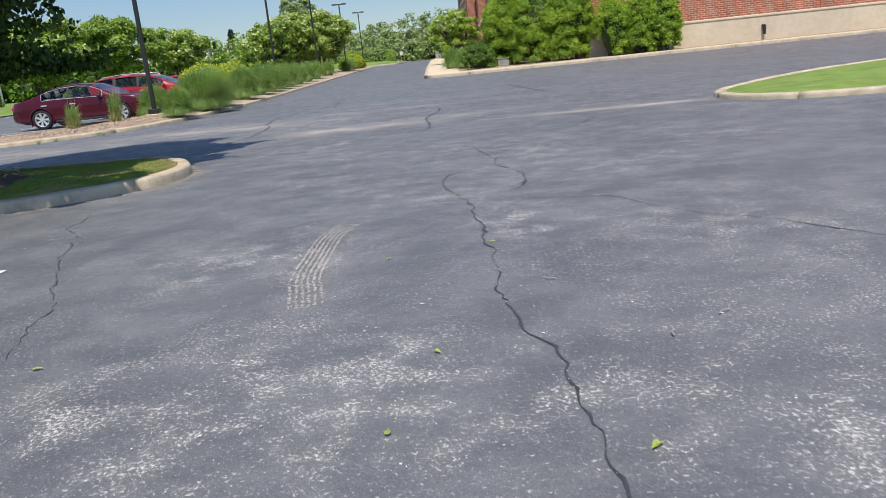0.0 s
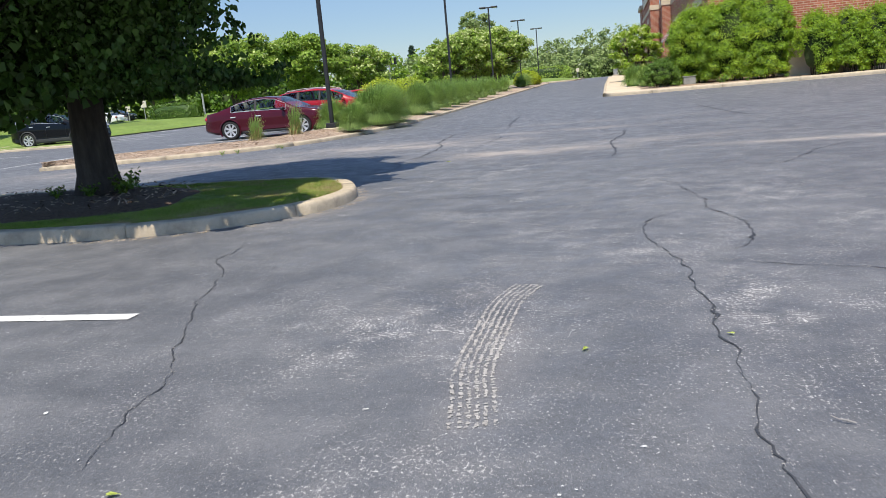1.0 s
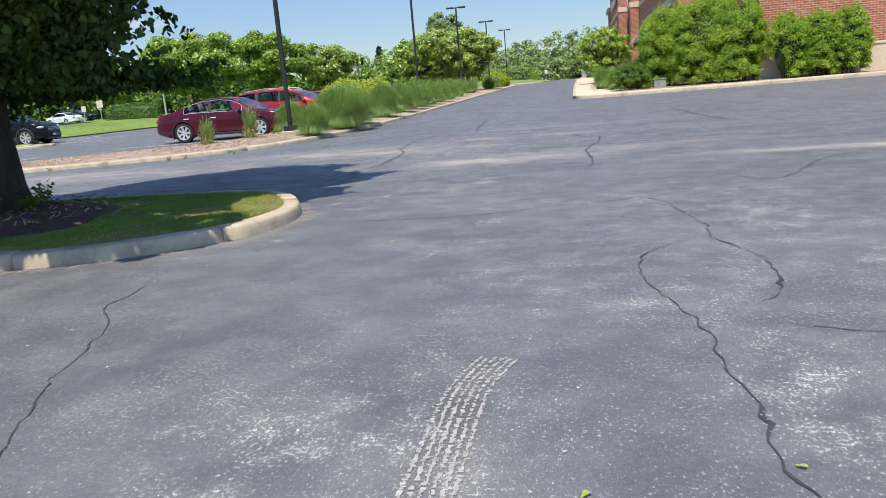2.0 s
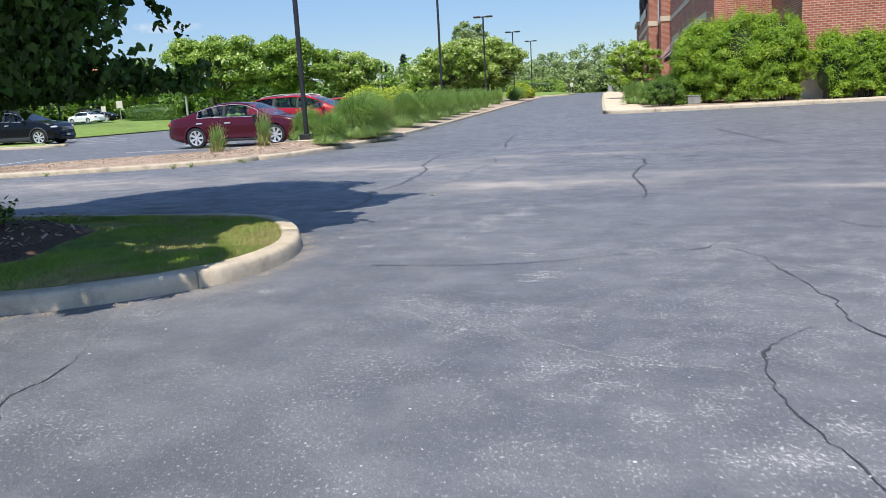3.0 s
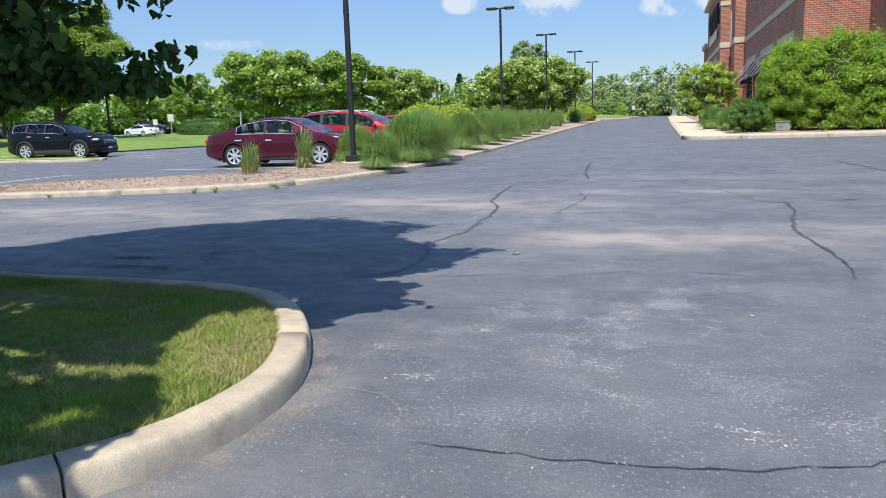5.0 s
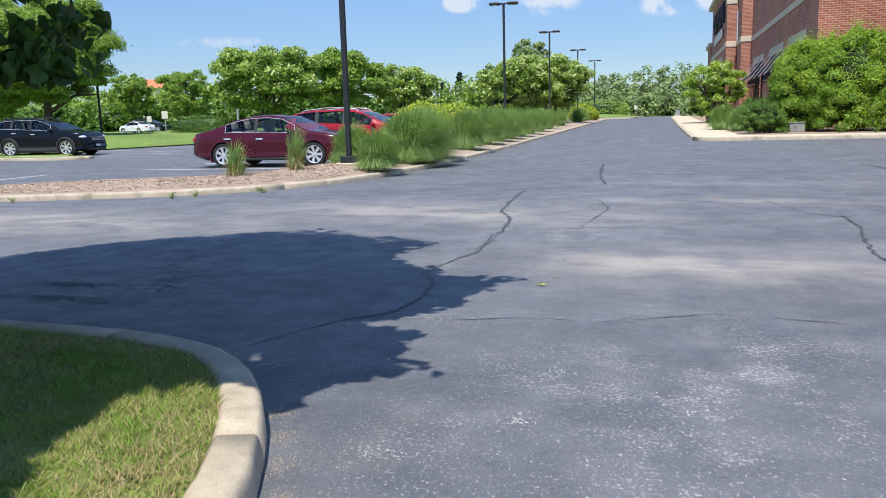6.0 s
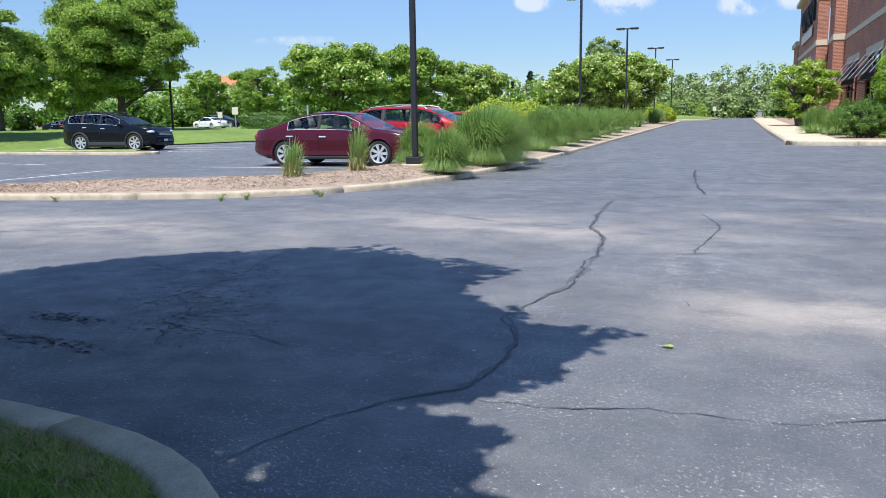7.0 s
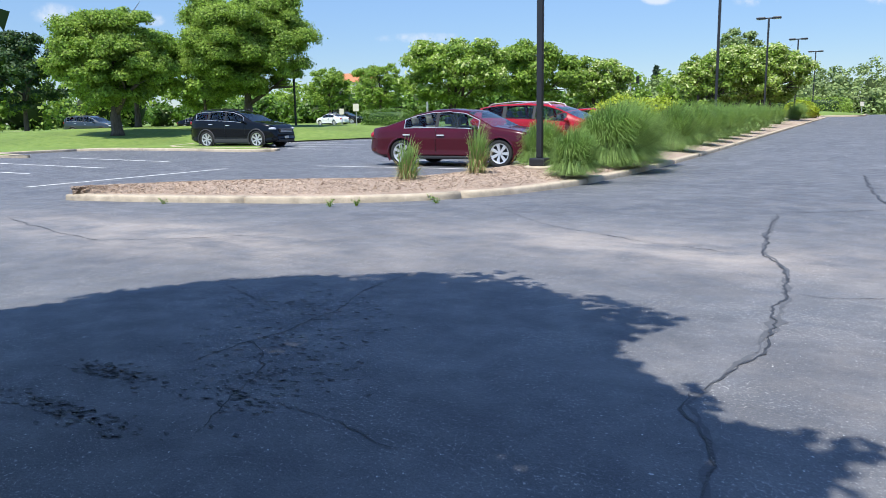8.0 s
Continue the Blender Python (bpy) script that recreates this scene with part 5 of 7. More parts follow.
    for x0 in (0.18, -0.78):
        for s in (-1, 1):
            seat = part("seat", box((x0 - 0.25, s * 0.38 - 0.25, sz - 0.1), (x0 + 0.28, s * 0.38 + 0.25, sz + 0.08), 0.05), TRIM_CLOTH, top)
            back_ = bmesh.new()
            bm_box(back_, (-0.07, s * 0.38 - 0.24, 0), (0.07, s * 0.38 + 0.24, 0.52), 0.05)
            bm_box(back_, (-0.05, s * 0.38 - 0.13, 0.56), (0.05, s * 0.38 + 0.13, 0.74), 0.04)
            bmesh.ops.transform(back_, matrix=pose(x0 - 0.25, 0, sz, 0, -14, 0), verts=back_.verts[:])
            part("seat_back", back_, TRIM_CLOTH, seat)
    part("dashboard", box((0.62, -0.68, sz + 0.1), (1.1, 0.68, sz + 0.36), 0.06), BLACK, top)
    part("cabin_floor", box((spec["cabin"][0] + 0.2, -0.74, 0.3), (1.1, 0.74, sz - 0.1), 0.02), BLACK, top)
    for s in (-1, 1):
        def lens(nm, x, z, sx, sy, sz, mat, lab, across=0.74):
            q = bmesh.new()
            bmesh.ops.create_uvsphere(q, u_segments=16, v_segments=10, radius=1)
            for v in q.verts:
                v.co = Vector((x + v.co.x * sx - abs(v.co.y + 0.0) * 0.02, s * W * across + v.co.y * sy, z + v.co.z * sz))
            part(nm, q, mat, top, lab, True)

        zf, zr = lerp_table(spec["belt"], xf - 0.25) - 0.09, lerp_table(spec["belt"], xr + 0.15) - 0.08
        lens("headlight", xf - 0.29, zf + 0.01, 0.24, 0.17, 0.075, LAMP, "clear headlight lens")
        lens("tail_light", xr + 0.14, zr, 0.13, 0.19, 0.11, TAIL, "red tail light", 0.62)
        mir = bmesh.new()
        bmesh.ops.create_uvsphere(mir, u_segments=12, v_segments=8, radius=1)
        zmir = lerp_table(spec["belt"], 0.8) + 0.06
        for v in mir.verts:
            v.co = Vector((0.78 + v.co.x * 0.07, s * (W + 0.06) + v.co.y * 0.10, zmir + v.co.z * 0.065))
        part("wing_mirror", mir, BLACK if paint is MAROON else paint, top, "", True)
        for k, (a, b_) in enumerate(spec["side"][-2:]):
            part("door_handle", box((a + 0.02, min(s * W * 0.985, s * (W + 0.03)), lerp_table(spec["belt"], a) - 0.16), (a + 0.22, max(s * W * 0.985, s * (W + 0.03)), lerp_table(spec["belt"], a) - 0.125), 0.008), trim, top, "bright door handle")
        for x in sorted({(spec["side"][-2][1] + spec["side"][-1][0]) / 2, spec["side"][-1][1] + 0.12, spec["side"][-2][0] - 0.02}):
            zs_, zb_ = lerp_table(spec["belt"], x), 0.2
            line_ = [(x, s * (W * k_ + 0.001), z_) for k_, z_ in ((0.97, zb_ + 0.09), (1.0, zb_ + 0.3 * (zs_ - zb_)), (1.005, zb_ + 0.62 * (zs_ - zb_)), (0.99, zs_ - 0.05), (0.958, zs_))]
            if all(math.hypot(x - c_, z_ - r) > r * 1.2 for c_ in wheels for _, _, z_ in line_):
                part("door_seam", bm_tube(bmesh.new(), line_, [0.005] * 5, 5, False), BLACK, top)
        part("side_sill", box((spec["rear"] + 0.45, min(s * W * 0.9, s * W * 1.0), 0.19), (spec["front"] - 0.45, max(s * W * 0.9, s * W * 1.0), 0.27), 0.02), BLACK, top)
        if spec is not SEDAN:
            part("lower_cladding", box((spec["rear"] + 0.42, min(s * W * 0.96, s * (W + 0.012)), 0.262), (spec["front"] - 0.42, max(s * W * 0.96, s * (W + 0.012)), 0.40), 0.012), CLADDING, top)
            rail = [(x, s * W * 0.66, lerp_table(spec["top"], x) + d) for x, d in ((-1.75, -0.02), (-1.65, 0.035), (-0.9, 0.045), (-0.2, 0.045), (0.12, 0.02), (0.2, -0.03))]
            part("roof_rail", bm_tube(bmesh.new(), rail, [0.016] * 6, 6), ALLOY if paint is RED else BLACK, top)
    gz = 0.60 if spec is SEDAN else 0.74
    grille = part("grille", box((xf - 0.12, -0.45, gz - 0.09), (xf + 0.012, 0.45, gz + 0.09), 0.02), BLACK, top, "dark front grille")
    for k in range(3):
        part("bar", box((xf + 0.004, -0.43, gz - 0.07 + 0.055 * k), (xf + 0.02, 0.43, gz - 0.045 + 0.055 * k)), trim, grille, "bright bar")
    part("number_plate", box((xf + 0.013, -0.15, 0.40), (xf + 0.022, 0.15, 0.5)), RENDERED, top, "pale number plate")
    part("number_plate", box((xr - 0.022, -0.15, 0.62), (xr - 0.004, 0.15, 0.74)), RENDERED, top, "pale number plate")
    part("lower_bumper", box((xf - 0.2, -0.62, 0.24), (xf + 0.006, 0.62, 0.38), 0.04), BLACK, top)
    return top


car("sedan", (-12.77, 29.6), 4.3, SEDAN, MAROON, "dark maroon four-door sedan with silver wheels parked at the kerb")
car("suv", (-12.05, 33.4), 3.8, CROSSOVER, RED, "bright red estate-like SUV parked beside the maroon sedan")
car("hatchback", (-12.3, 37.4), 3.8, SEDAN, RED, "bright red car parked behind tall grasses")
car("sedan", (-14.6, 50.0), 3.8, SEDAN, SILVER, "silver sedan parked behind the grasses")
car("suv", (-29.2, 37.45), 10.0, SUV, NAVY, "black-blue SUV with silver wheels standing beside the lawn")
car("estate_car", (-62.0, 51.6), 20.0, SUV, SLATE, "slate grey estate car parked beyond the lawn", group="far cars")
car("sedan", (-65.2, 65.5), 15.0, SEDAN, NAVY, "dark car on the street beyond the lawn", group="far cars")
car("suv", (-69.5, 93.0), 15.0, SUV, NAVY, "dark SUV with red tail lights on the street beyond the lawn", group="far cars")
car("sedan", (-65.6, 86.0), 170.0, SEDAN, WHITE_CAR, "white car on the street beyond the lawn", group="far cars")

# ---- planting ----
REEDS = [(-9.9, 23.05, 0.4, 0.55, 420, 160), (-9.5, 24.65, 0.4, 0.7, 520, 180), (-9.6, 27.5, 0.7, 0.95, 2400, 0), (-8.0, 25.45, 0.62, 0.8, 2400, 0), (-8.35, 28.3, 1.25, 1.25, 4600, 0), (-8.75, 30.3, 1.2, 1.3, 4200, 0),
         (-9.0, 34.9, 0.9, 1.3, 3000, 0), (-9.45, 38.6, 0.95, 1.3, 2600, 0), (-9.6, 41.2, 0.95, 1.35, 2600, 0), (-9.8, 43.8, 0.95, 1.3, 2200, 0), (-9.95, 46.4, 0.95, 1.3, 2200, 0),
         (-10.2, 49.6, 1.0, 1.3, 1800, 0), (-10.5, 53.5, 1.0, 1.3, 1800, 0), (-11.0, 58.5, 1.0, 1.3, 1600, 0), (-11.6, 66.0, 1.0, 1.2, 1400, 0), (-12.6, 80.0, 1.2, 1.3, 1400, 0), (-12.9, 84.0, 1.2, 1.3, 1400, 0)]
for k, (x, y, r, h, nb, st) in enumerate(REEDS):
    nb = nb if y < 40 else int(nb * 0.65)
    reeds((x, y), r, h, 100 + k, "dense green ornamental grass clump in mulch" if not st else "sparse young grass clump with dry stalks", nb, st)
reeds((-0.9, 50.5), 0.95, 1.2, 140, "grey-green ornamental grass beside the pavement", 1500)
reeds((-0.1, 48.2), 0.9, 1.1, 141, "grey-green ornamental grass beside the pavement", 1500)

bush("hedge_bush", (-11.75, 38.5), 0.9, 2.5, 1.75, 7, "clipped yellow-green shrub row behind the grasses", LEAF_SPRING, 0.095, 300)
bush("hedge_bush", (-12.0, 43.2), 0.9, 2.4, 1.7, 8, "clipped yellow-green shrub row behind the grasses", LEAF_SPRING, 0.095, 300)
bush("hedge_bush", (-13.3, 88.0), 1.4, 2.0, 1.6, 9, "yellow-green shrub near a lamp post", LEAF_SPRING, 0.14)
for k, (x, y, rx, ry, h) in enumerate([(2.5, 46.9, 1.5, 1.3, 3.9), (4.1, 46.0, 1.8, 1.5, 4.15), (5.6, 45.3, 1.45, 1.3, 4.0), (7.75, 44.3, 1.05, 0.85, 2.9), (9.1, 44.25, 0.95, 0.8, 2.95), (10.2, 44.2, 1.0, 0.85, 3.0)]):
    shrub((x, y), rx, ry, h, 20 + k, "large bright green leafy shrub against the brick wall", LEAF_LIME, gap=(7.1, 0.42, 1.15))
for k, (x, y, rx, ry, h, mt) in enumerate([(0.75, 45.3, 0.95, 0.9, 1.25, LEAF_LOW), (1.3, 47.2, 0.95, 1.0, 1.5, LEAF_LOW), (0.7, 49.2, 0.8, 0.9, 1.0, LEAF_LOW), (1.0, 52.0, 1.2, 1.5, 1.5, LEAF_LOW), (0.9, 57.0, 1.0, 1.5, 1.3, LEAF_LOW)]):
    shrub((x, y), rx, ry, h, 30 + k, "low dark green shrub in the planting bed", mt, 0.062)
bush("hedge", (-39.5, 62.5), 2.4, 1.0, 1.6, 40, "clipped round dark green hedge on the lawn", LEAF_LOW, 0.10, 280, trim=True)
bush("hedge", (-17.4, 116.5), 5.6, 1.2, 2.1, 41, "long clipped green hedge across the drive's end", LEAF_TREE, 0.2, 60, trim=True)

TREES = [((-67.9, 49.3), 9.0, 3.6, 1.8, LEAF_DARK, 0.0, 1), ((-39.6, 38.3), 6.9, 3.5, 1.2, LEAF_TREE, 0.0, 2), ((-40.5, 48.6), 8.9, 4.9, 1.3, LEAF_TREE, 0.0, 3), ((-47.0, 45.0), 6.2, 3.6, 1.6, LEAF_TREE, 0.0, 4),
         ((-74.5, 95.8), 8.0, 3.6, 1.4, LEAF_TREE, 0.0, 5), ((-66.0, 96.2), 8.4, 3.8, 1.3, LEAF_TREE, 0.0, 6), ((-35.1, 65.4), 7.2, 4.3, 1.3, LEAF_TREE, 0.14, 7), ((-33.4, 75.4), 7.6, 4.2, 1.4, LEAF_TREE, 0.0, 8),
         ((-30.0, 82.4), 6.2, 3.4, 1.2, LEAF_TREE, 0.34, 9), ((-15.6, 72.0), 5.9, 3.1, 0.9, LEAF_TREE, 0.36, 10), ((-14.2, 76.0), 6.2, 3.2, 1.0, LEAF_TREE, 0.36, 11), ((-17.0, 70.0), 5.0, 2.2, 0.9, LEAF_TREE, 0.36, 12),
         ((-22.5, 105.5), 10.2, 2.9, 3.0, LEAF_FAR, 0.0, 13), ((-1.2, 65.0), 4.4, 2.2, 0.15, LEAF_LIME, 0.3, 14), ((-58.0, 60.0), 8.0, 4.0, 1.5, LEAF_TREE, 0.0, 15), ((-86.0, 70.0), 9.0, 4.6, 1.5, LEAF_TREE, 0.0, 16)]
for at, h, r, cb, mt, bl, sd in TREES:
    near = sd in (2, 3)
    tree("tree", at, h, r if near or sd in (5, 6, 14) else r * 1.18, cb, sd, "leafy green broadleaf tree with cream blossom" if bl else "full-crowned green broadleaf tree on the lawn", mt,
         leaf=0.13 if near or sd == 14 else 0.2 if abs(at[0]) + at[1] < 95 else 0.255, lobes=210 if near else 96, trunk=0.27 if near else 0.19, blossom=bl, stems=3 if bl else 1, fork=0.16 if near else 0.35)



def conifer(at, height, spread, seed):
    rng = np.random.default_rng(seed)
    top = empty("conifer", pose(at[0], at[1], lift(at[1])), "dark green conical spruce tree", "tree", "far trees")
    part("trunk", bm_tube(bmesh.new(), [(0, 0, 0), (0, 0, height * 0.95)], [0.25, 0.03], 8), BARK, top)
    f = rng.uniform(0, 1, 5000) ** 0.7
    a = rng.uniform(0, 2 * np.pi, 5000)
    tier = 0.75 + 0.25 * np.cos(f * 60)
    rad = spread * f * tier * rng.uniform(0.3, 1, 5000) ** 0.4
    pts = np.stack([rad * np.cos(a), rad * np.sin(a), height * (1 - f) + 0.4], 1)
    obj("crown", quads_mesh("crown", leaves(pts, 0.55, rng, droop=0.5), [NEEDLE]), top)


conifer((-53.8, 175.0), 10.2, 4.2, 5)
conifer((-49.6, 178.0), 8.6, 3.6, 6)


def woods(name, rows, mat, label, leaf=0.62, per=30):
    """Far woods: many trunks and leaf clumps as one mass; rows of (x, y, height, radius)."""
    rng = np.random.default_rng(len(rows))
    bm, cores = bmesh.new(), bmesh.new()
    pts, face = [], []
    for x, y, h, r in rows:
        z = lift(y)
        bm_tube(bm, [(x, y, z - 0.2), (x, y, z + h * 0.6)], [0.12, 0.06], 5)
        d = rng.normal(0, 1, (34, 3))
        d /= np.linalg.norm(d, axis=1, keepdims=True)
        c = d * (rng.uniform(0.4, 1, (34, 1)) ** 0.5) * (r, r, h * 0.5) + (x, y, z + h * 0.46)
        c[:, 2] = np.where(c[:, 2] < z + 0.25 * h, z + rng.uniform(0, 0.3, 34) * h, c[:, 2])
        q = clumped(rng, c, per, np.full(34, r * 0.33))
        pts.append(q)
        v = q - np.repeat(c, per, axis=0)
        face.append(v / (np.linalg.norm(v, axis=1, keepdims=True) + 1e-6) + (0, 0, 0.5))
        # opaque dark core per tree: paints the inner shade and closes sky gaps
        ball = bmesh.ops.create_icosphere(cores, subdivisions=2, radius=1.0)["verts"]
        for v in ball:
            q = 1 + 0.25 * noise.noise(v.co * 1.9 + Vector((x, y, 0)))
            v.co = Vector((x + v.co.x * r * 0.48 * q, y + v.co.y * r * 0.48 * q, max(z - 0.1, z + h * 0.32 + v.co.z * h * 0.30 * q)))
    pts = np.concatenate(pts)
    wood = tagged(new(name), label, "woods", kind="stuff")
    part("trunks", bm, BARK, wood)
    part("inner_twig_mass", cores, LEAF_SHADE, wood, smooth=True)
    obj("crowns", quads_mesh("crowns", leaves(pts, leaf, rng, flat=0.5, face=np.concatenate(face)), [mat]), wood)


rng0 = random.Random(4)
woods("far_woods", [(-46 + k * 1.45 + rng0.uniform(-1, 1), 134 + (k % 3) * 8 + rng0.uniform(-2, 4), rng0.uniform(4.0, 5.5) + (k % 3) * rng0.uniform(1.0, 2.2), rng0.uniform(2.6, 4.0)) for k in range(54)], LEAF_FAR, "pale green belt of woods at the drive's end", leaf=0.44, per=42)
woods("far_woods", [(-95 + k * 4.2 + rng0.uniform(-1.5, 1.5), 112 + k * 0.8 + rng0.uniform(-4, 6), rng0.uniform(4.5, 7.0), rng0.uniform(2.5, 3.6)) for k in range(17)], LEAF_TREE, "green belt of small trees beyond the parking bays")
woods("far_woods", [(-160 + k * 5.0 + rng0.uniform(-2, 2), 108 + k * 2.0 + rng0.uniform(-8, 10), rng0.uniform(6, 9), rng0.uniform(3, 4.5)) for k in range(26)], LEAF_TREE, "green belt of woods beyond the lawn")
woods("far_woods", [(-100 + rng0.uniform(-6, 6), 20 + k * 6, rng0.uniform(7, 10), rng0.uniform(3.5, 5)) for k in range(11)], LEAF_TREE, "dark green belt of woods beyond the lawn")

woods("hedgerow", [(-150 + k * 2.6 + rng0.uniform(-0.8, 0.8), 96 + 0.25 * k + rng0.uniform(-2, 2), rng0.uniform(3.2, 4.8), rng0.uniform(2.0, 2.8)) for k in range(44)], LEAF_LOW, "dark green hedgerow beyond the lawn", leaf=0.6, per=22)
woods("hedgerow", [(-128 + rng0.uniform(-2, 2), 14 + k * 2.7 + rng0.uniform(-0.8, 0.8), rng0.uniform(3.4, 5.2), rng0.uniform(2.0, 2.8)) for k in range(30)], LEAF_LOW, "dark green hedgerow beyond the lawn", leaf=0.6, per=22)


# ---- the linden on the island ----
WEEDS = [(-8.45, 21.7), (-9.28, 20.95), (-9.55, 20.7), (-12.1, 19.93), (-8.75, 22.0)]

# the linden's reach by bearing, seen along the sun's slant
CROWN_BEARING = [-180, -122, -90, -69, -55, -49, -45.5, -43, -41.5, -40, -38, -34, -31, -27, -24, -21, -17, -13, -11, -8, -6, -3, 1, 3.5, 6, 8, 10, 13, 18, 22, 28, 31, 33, 38, 44, 51, 55, 57.5, 68, 76, 86, 91, 101, 118, 128, 138, 148, 165, 180]
CROWN_REACH = [3.2, 4.6, 4.25, 4.3, 4.5, 4.4, 4.2, 3.95, 3.4, 3.0, 2.85, 2.62, 2.5, 2.62, 2.68, 2.9, 2.87, 2.98, 3.13, 3.24, 3.1, 2.88, 2.9, 2.42, 2.4, 2.6, 2.74, 2.92, 2.97, 3.18, 3.38, 3.2, 2.95, 2.95, 2.85, 2.83, 3.0, 3.6, 3.6, 3.55, 4.0, 3.55, 3.2, 2.85, 2.65, 2.4, 2.2, 2.7, 3.2]


def crown_reach(p):
    x, y = p[0] - 0.033 * p[2] - 0.4, p[1] + 0.49 * p[2] - 1.85
    return np.hypot(x, y), np.interp(np.degrees(np.arctan2(y, x)), CROWN_BEARING, CROWN_REACH)


def linden(at):
    rng = np.random.default_rng(77)
    top = empty("tree", pose(at[0], at[1], 0.16), "large linden tree with heart-shaped leaves shading the island", "tree", "island trees")
    bm = bmesh.new()
    pts = [(0.02, 0, -0.15), (0.0, 0, 0.06), (0.0, 0, 0.3), (-0.02, 0.0, 0.9), (0.0, 0.02, 1.6), (0.03, 0.0, 2.3), (0.0, 0.0, 3.4), (0.05, 0.03, 4.8), (0.0, 0.0, 6.4)]
    bm_tube(bm, pts, [0.40, 0.31, 0.245, 0.21, 0.20, 0.195, 0.15, 0.09, 0.03], 18)
    for v in bm.verts:
        if v.co.z < 0.4:
            a = math.atan2(v.co.y, v.co.x)
            v.co.xy *= 1 + 0.14 * math.sin(5 * a + 1) * (0.4 - v.co.z)
    for k in range(3):
        a = radians(-110 + 28 * k)
        s, e = Vector((0, 0, 2.0 + 0.12 * k)), Vector((2.9 * math.cos(a), 2.9 * math.sin(a), 2.7))
        q = s.lerp(e, 0.5) + Vector((0, 0, 0.35))
        bm_tube(bm, [s, s.lerp(q, 0.55) + Vector((0, 0, 0.08)), q, q.lerp(e, 0.55) + Vector((0, 0, 0.05)), e], [0.07, 0.06, 0.042, 0.027, 0.008], 7)
    tips = []
    for k in range(17):
        z0 = 1.75 + 0.24 * k
        a = 2.399 * k + 0.4
        reach = float(np.interp(z0, [1.7, 2.3, 3.6, 5.0, 6.4], [2.0, 2.7, 2.9, 2.3, 0.9]))
        if z0 < 2.9 and math.cos(a) > 0.0 and math.sin(a) > -0.7:
            reach *= 0.35
        s = Vector((0, 0, z0))
        e = Vector((math.cos(a) * reach, math.sin(a) * reach, z0 + (-0.25 if z0 < 2.4 else 0.5)))
        for _ in range(12):
            out, most = crown_reach(e)
            if out < most - 0.3:
                break
            e = s.lerp(e, 0.92)
        m = s.lerp(e, 0.5) + Vector((0, 0, 0.35))
        r = 0.075 - 0.0028 * k
        bm_tube(bm, [s, s.lerp(m, 0.55) + Vector((0, 0, 0.08)), m, m.lerp(e, 0.55) + Vector((0, 0, 0.05)), e], [r, r * 0.85, r * 0.6, r * 0.38, r * 0.12], 7)
        tips.append((m, e))
        for j in range(4):
            b = a + rng.uniform(-1.0, 1.0)
            f = rng.uniform(0.3, 0.9)
            q = s.lerp(e, f) + Vector((0, 0, 0.25 * (1 - f)))
            e2 = q + Vector((math.cos(b), math.sin(b), rng.uniform(-0.35, 0.35))) * reach * 0.28
            out, most = crown_reach(e2)
            if out > most - 0.12:
                e2 = q.lerp(e2, 0.35)
            bm_tube(bm, [q, q.lerp(e2, 0.5) + Vector((0, 0, 0.06)), e2], [r * 0.4, r * 0.25, r * 0.08], 5)
    part("trunk", bm, LINDEN_BARK, top, smooth=True)
    # crown: sprays of leaves, a broad egg with drooping skirts, and one low limb that reaches over the grass
    n = 800
    z = rng.uniform(1.3, 7.3, n)
    z[:190] = rng.uniform(1.15, 2.8, 190)
    wide = np.interp(z, [1.3, 1.55, 1.9, 2.5, 3.2, 4.5, 5.5, 6.5, 7.4], [2.0, 2.4, 2.8, 3.25, 3.5, 3.55, 3.15, 2.2, 0.9])
    a = rng.uniform(0, 2 * np.pi, n)
    wob = 1 + 0.07 * np.sin(3 * a + 1.3 * z) + 0.06 * np.sin(7 * a - 2.1 * z)
    r = wide * wob * np.sqrt(rng.uniform(0.1, 1, n)) * 0.95
    c = np.stack([r * np.cos(a) + np.where(z > 2.6, 0.4, 0.0), r * np.sin(a), z], 1)
    open_side = (np.abs(np.mod(a, 2 * np.pi) - 0.75) < 0.8) & (z < 2.55) & (r > 1.2)
    c = c[~open_side]
    m = 130
    turn, far = rng.uniform(-0.7, 1.05, m), np.sqrt(rng.uniform(0.1, 1, m)) * 3.3
    c = np.concatenate([c, np.stack([far * np.cos(turn) + 0.3, far * np.sin(turn), rng.uniform(2.8, 4.0, m)], 1)])
    m = 270
    turn = radians(-49) + rng.normal(0, 0.36, m)
    far = rng.uniform(2.6, 4.4, m)
    c = np.concatenate([c, np.stack([far * np.cos(turn), far * np.sin(turn), rng.uniform(2.15, 3.6, m)], 1)])
    c = np.concatenate([c, rng.normal(0, 1, (36, 3)) * (0.5, 0.4, 0.4) + (0.55, -0.25, 5.6)])
    f = np.linspace(0.2, 1, 46)
    limb = np.stack([2.22 * f, 0.62 * f, 1.5 - 0.05 * f - 0.2 * f * f], 1) + rng.normal(0, 1, (46, 3)) * (0.17, 0.24, 0.10) * (1.3 - 0.8 * f)[:, None]
    c = np.concatenate([c, limb])
    size = np.concatenate([rng.uniform(0.28, 0.52, len(c) - 46), rng.uniform(0.14, 0.26, 46)])
    g = np.linspace(0, 1, 12)[:, None]
    twig = (1 - g) * np.array([0.75, 1.0, 2.45]) + g * np.array([1.42, 1.87, 1.9]) + rng.normal(0, 0.05, (12, 3))
    c, size = np.concatenate([twig, c]), np.concatenate([np.full(12, 0.11), size])
    per = 100
    pts = clumped(rng, c, per, size)
    spray = np.zeros(len(pts), bool)
    spray[:12 * per] = True
    keep = np.ones(len(pts), bool)
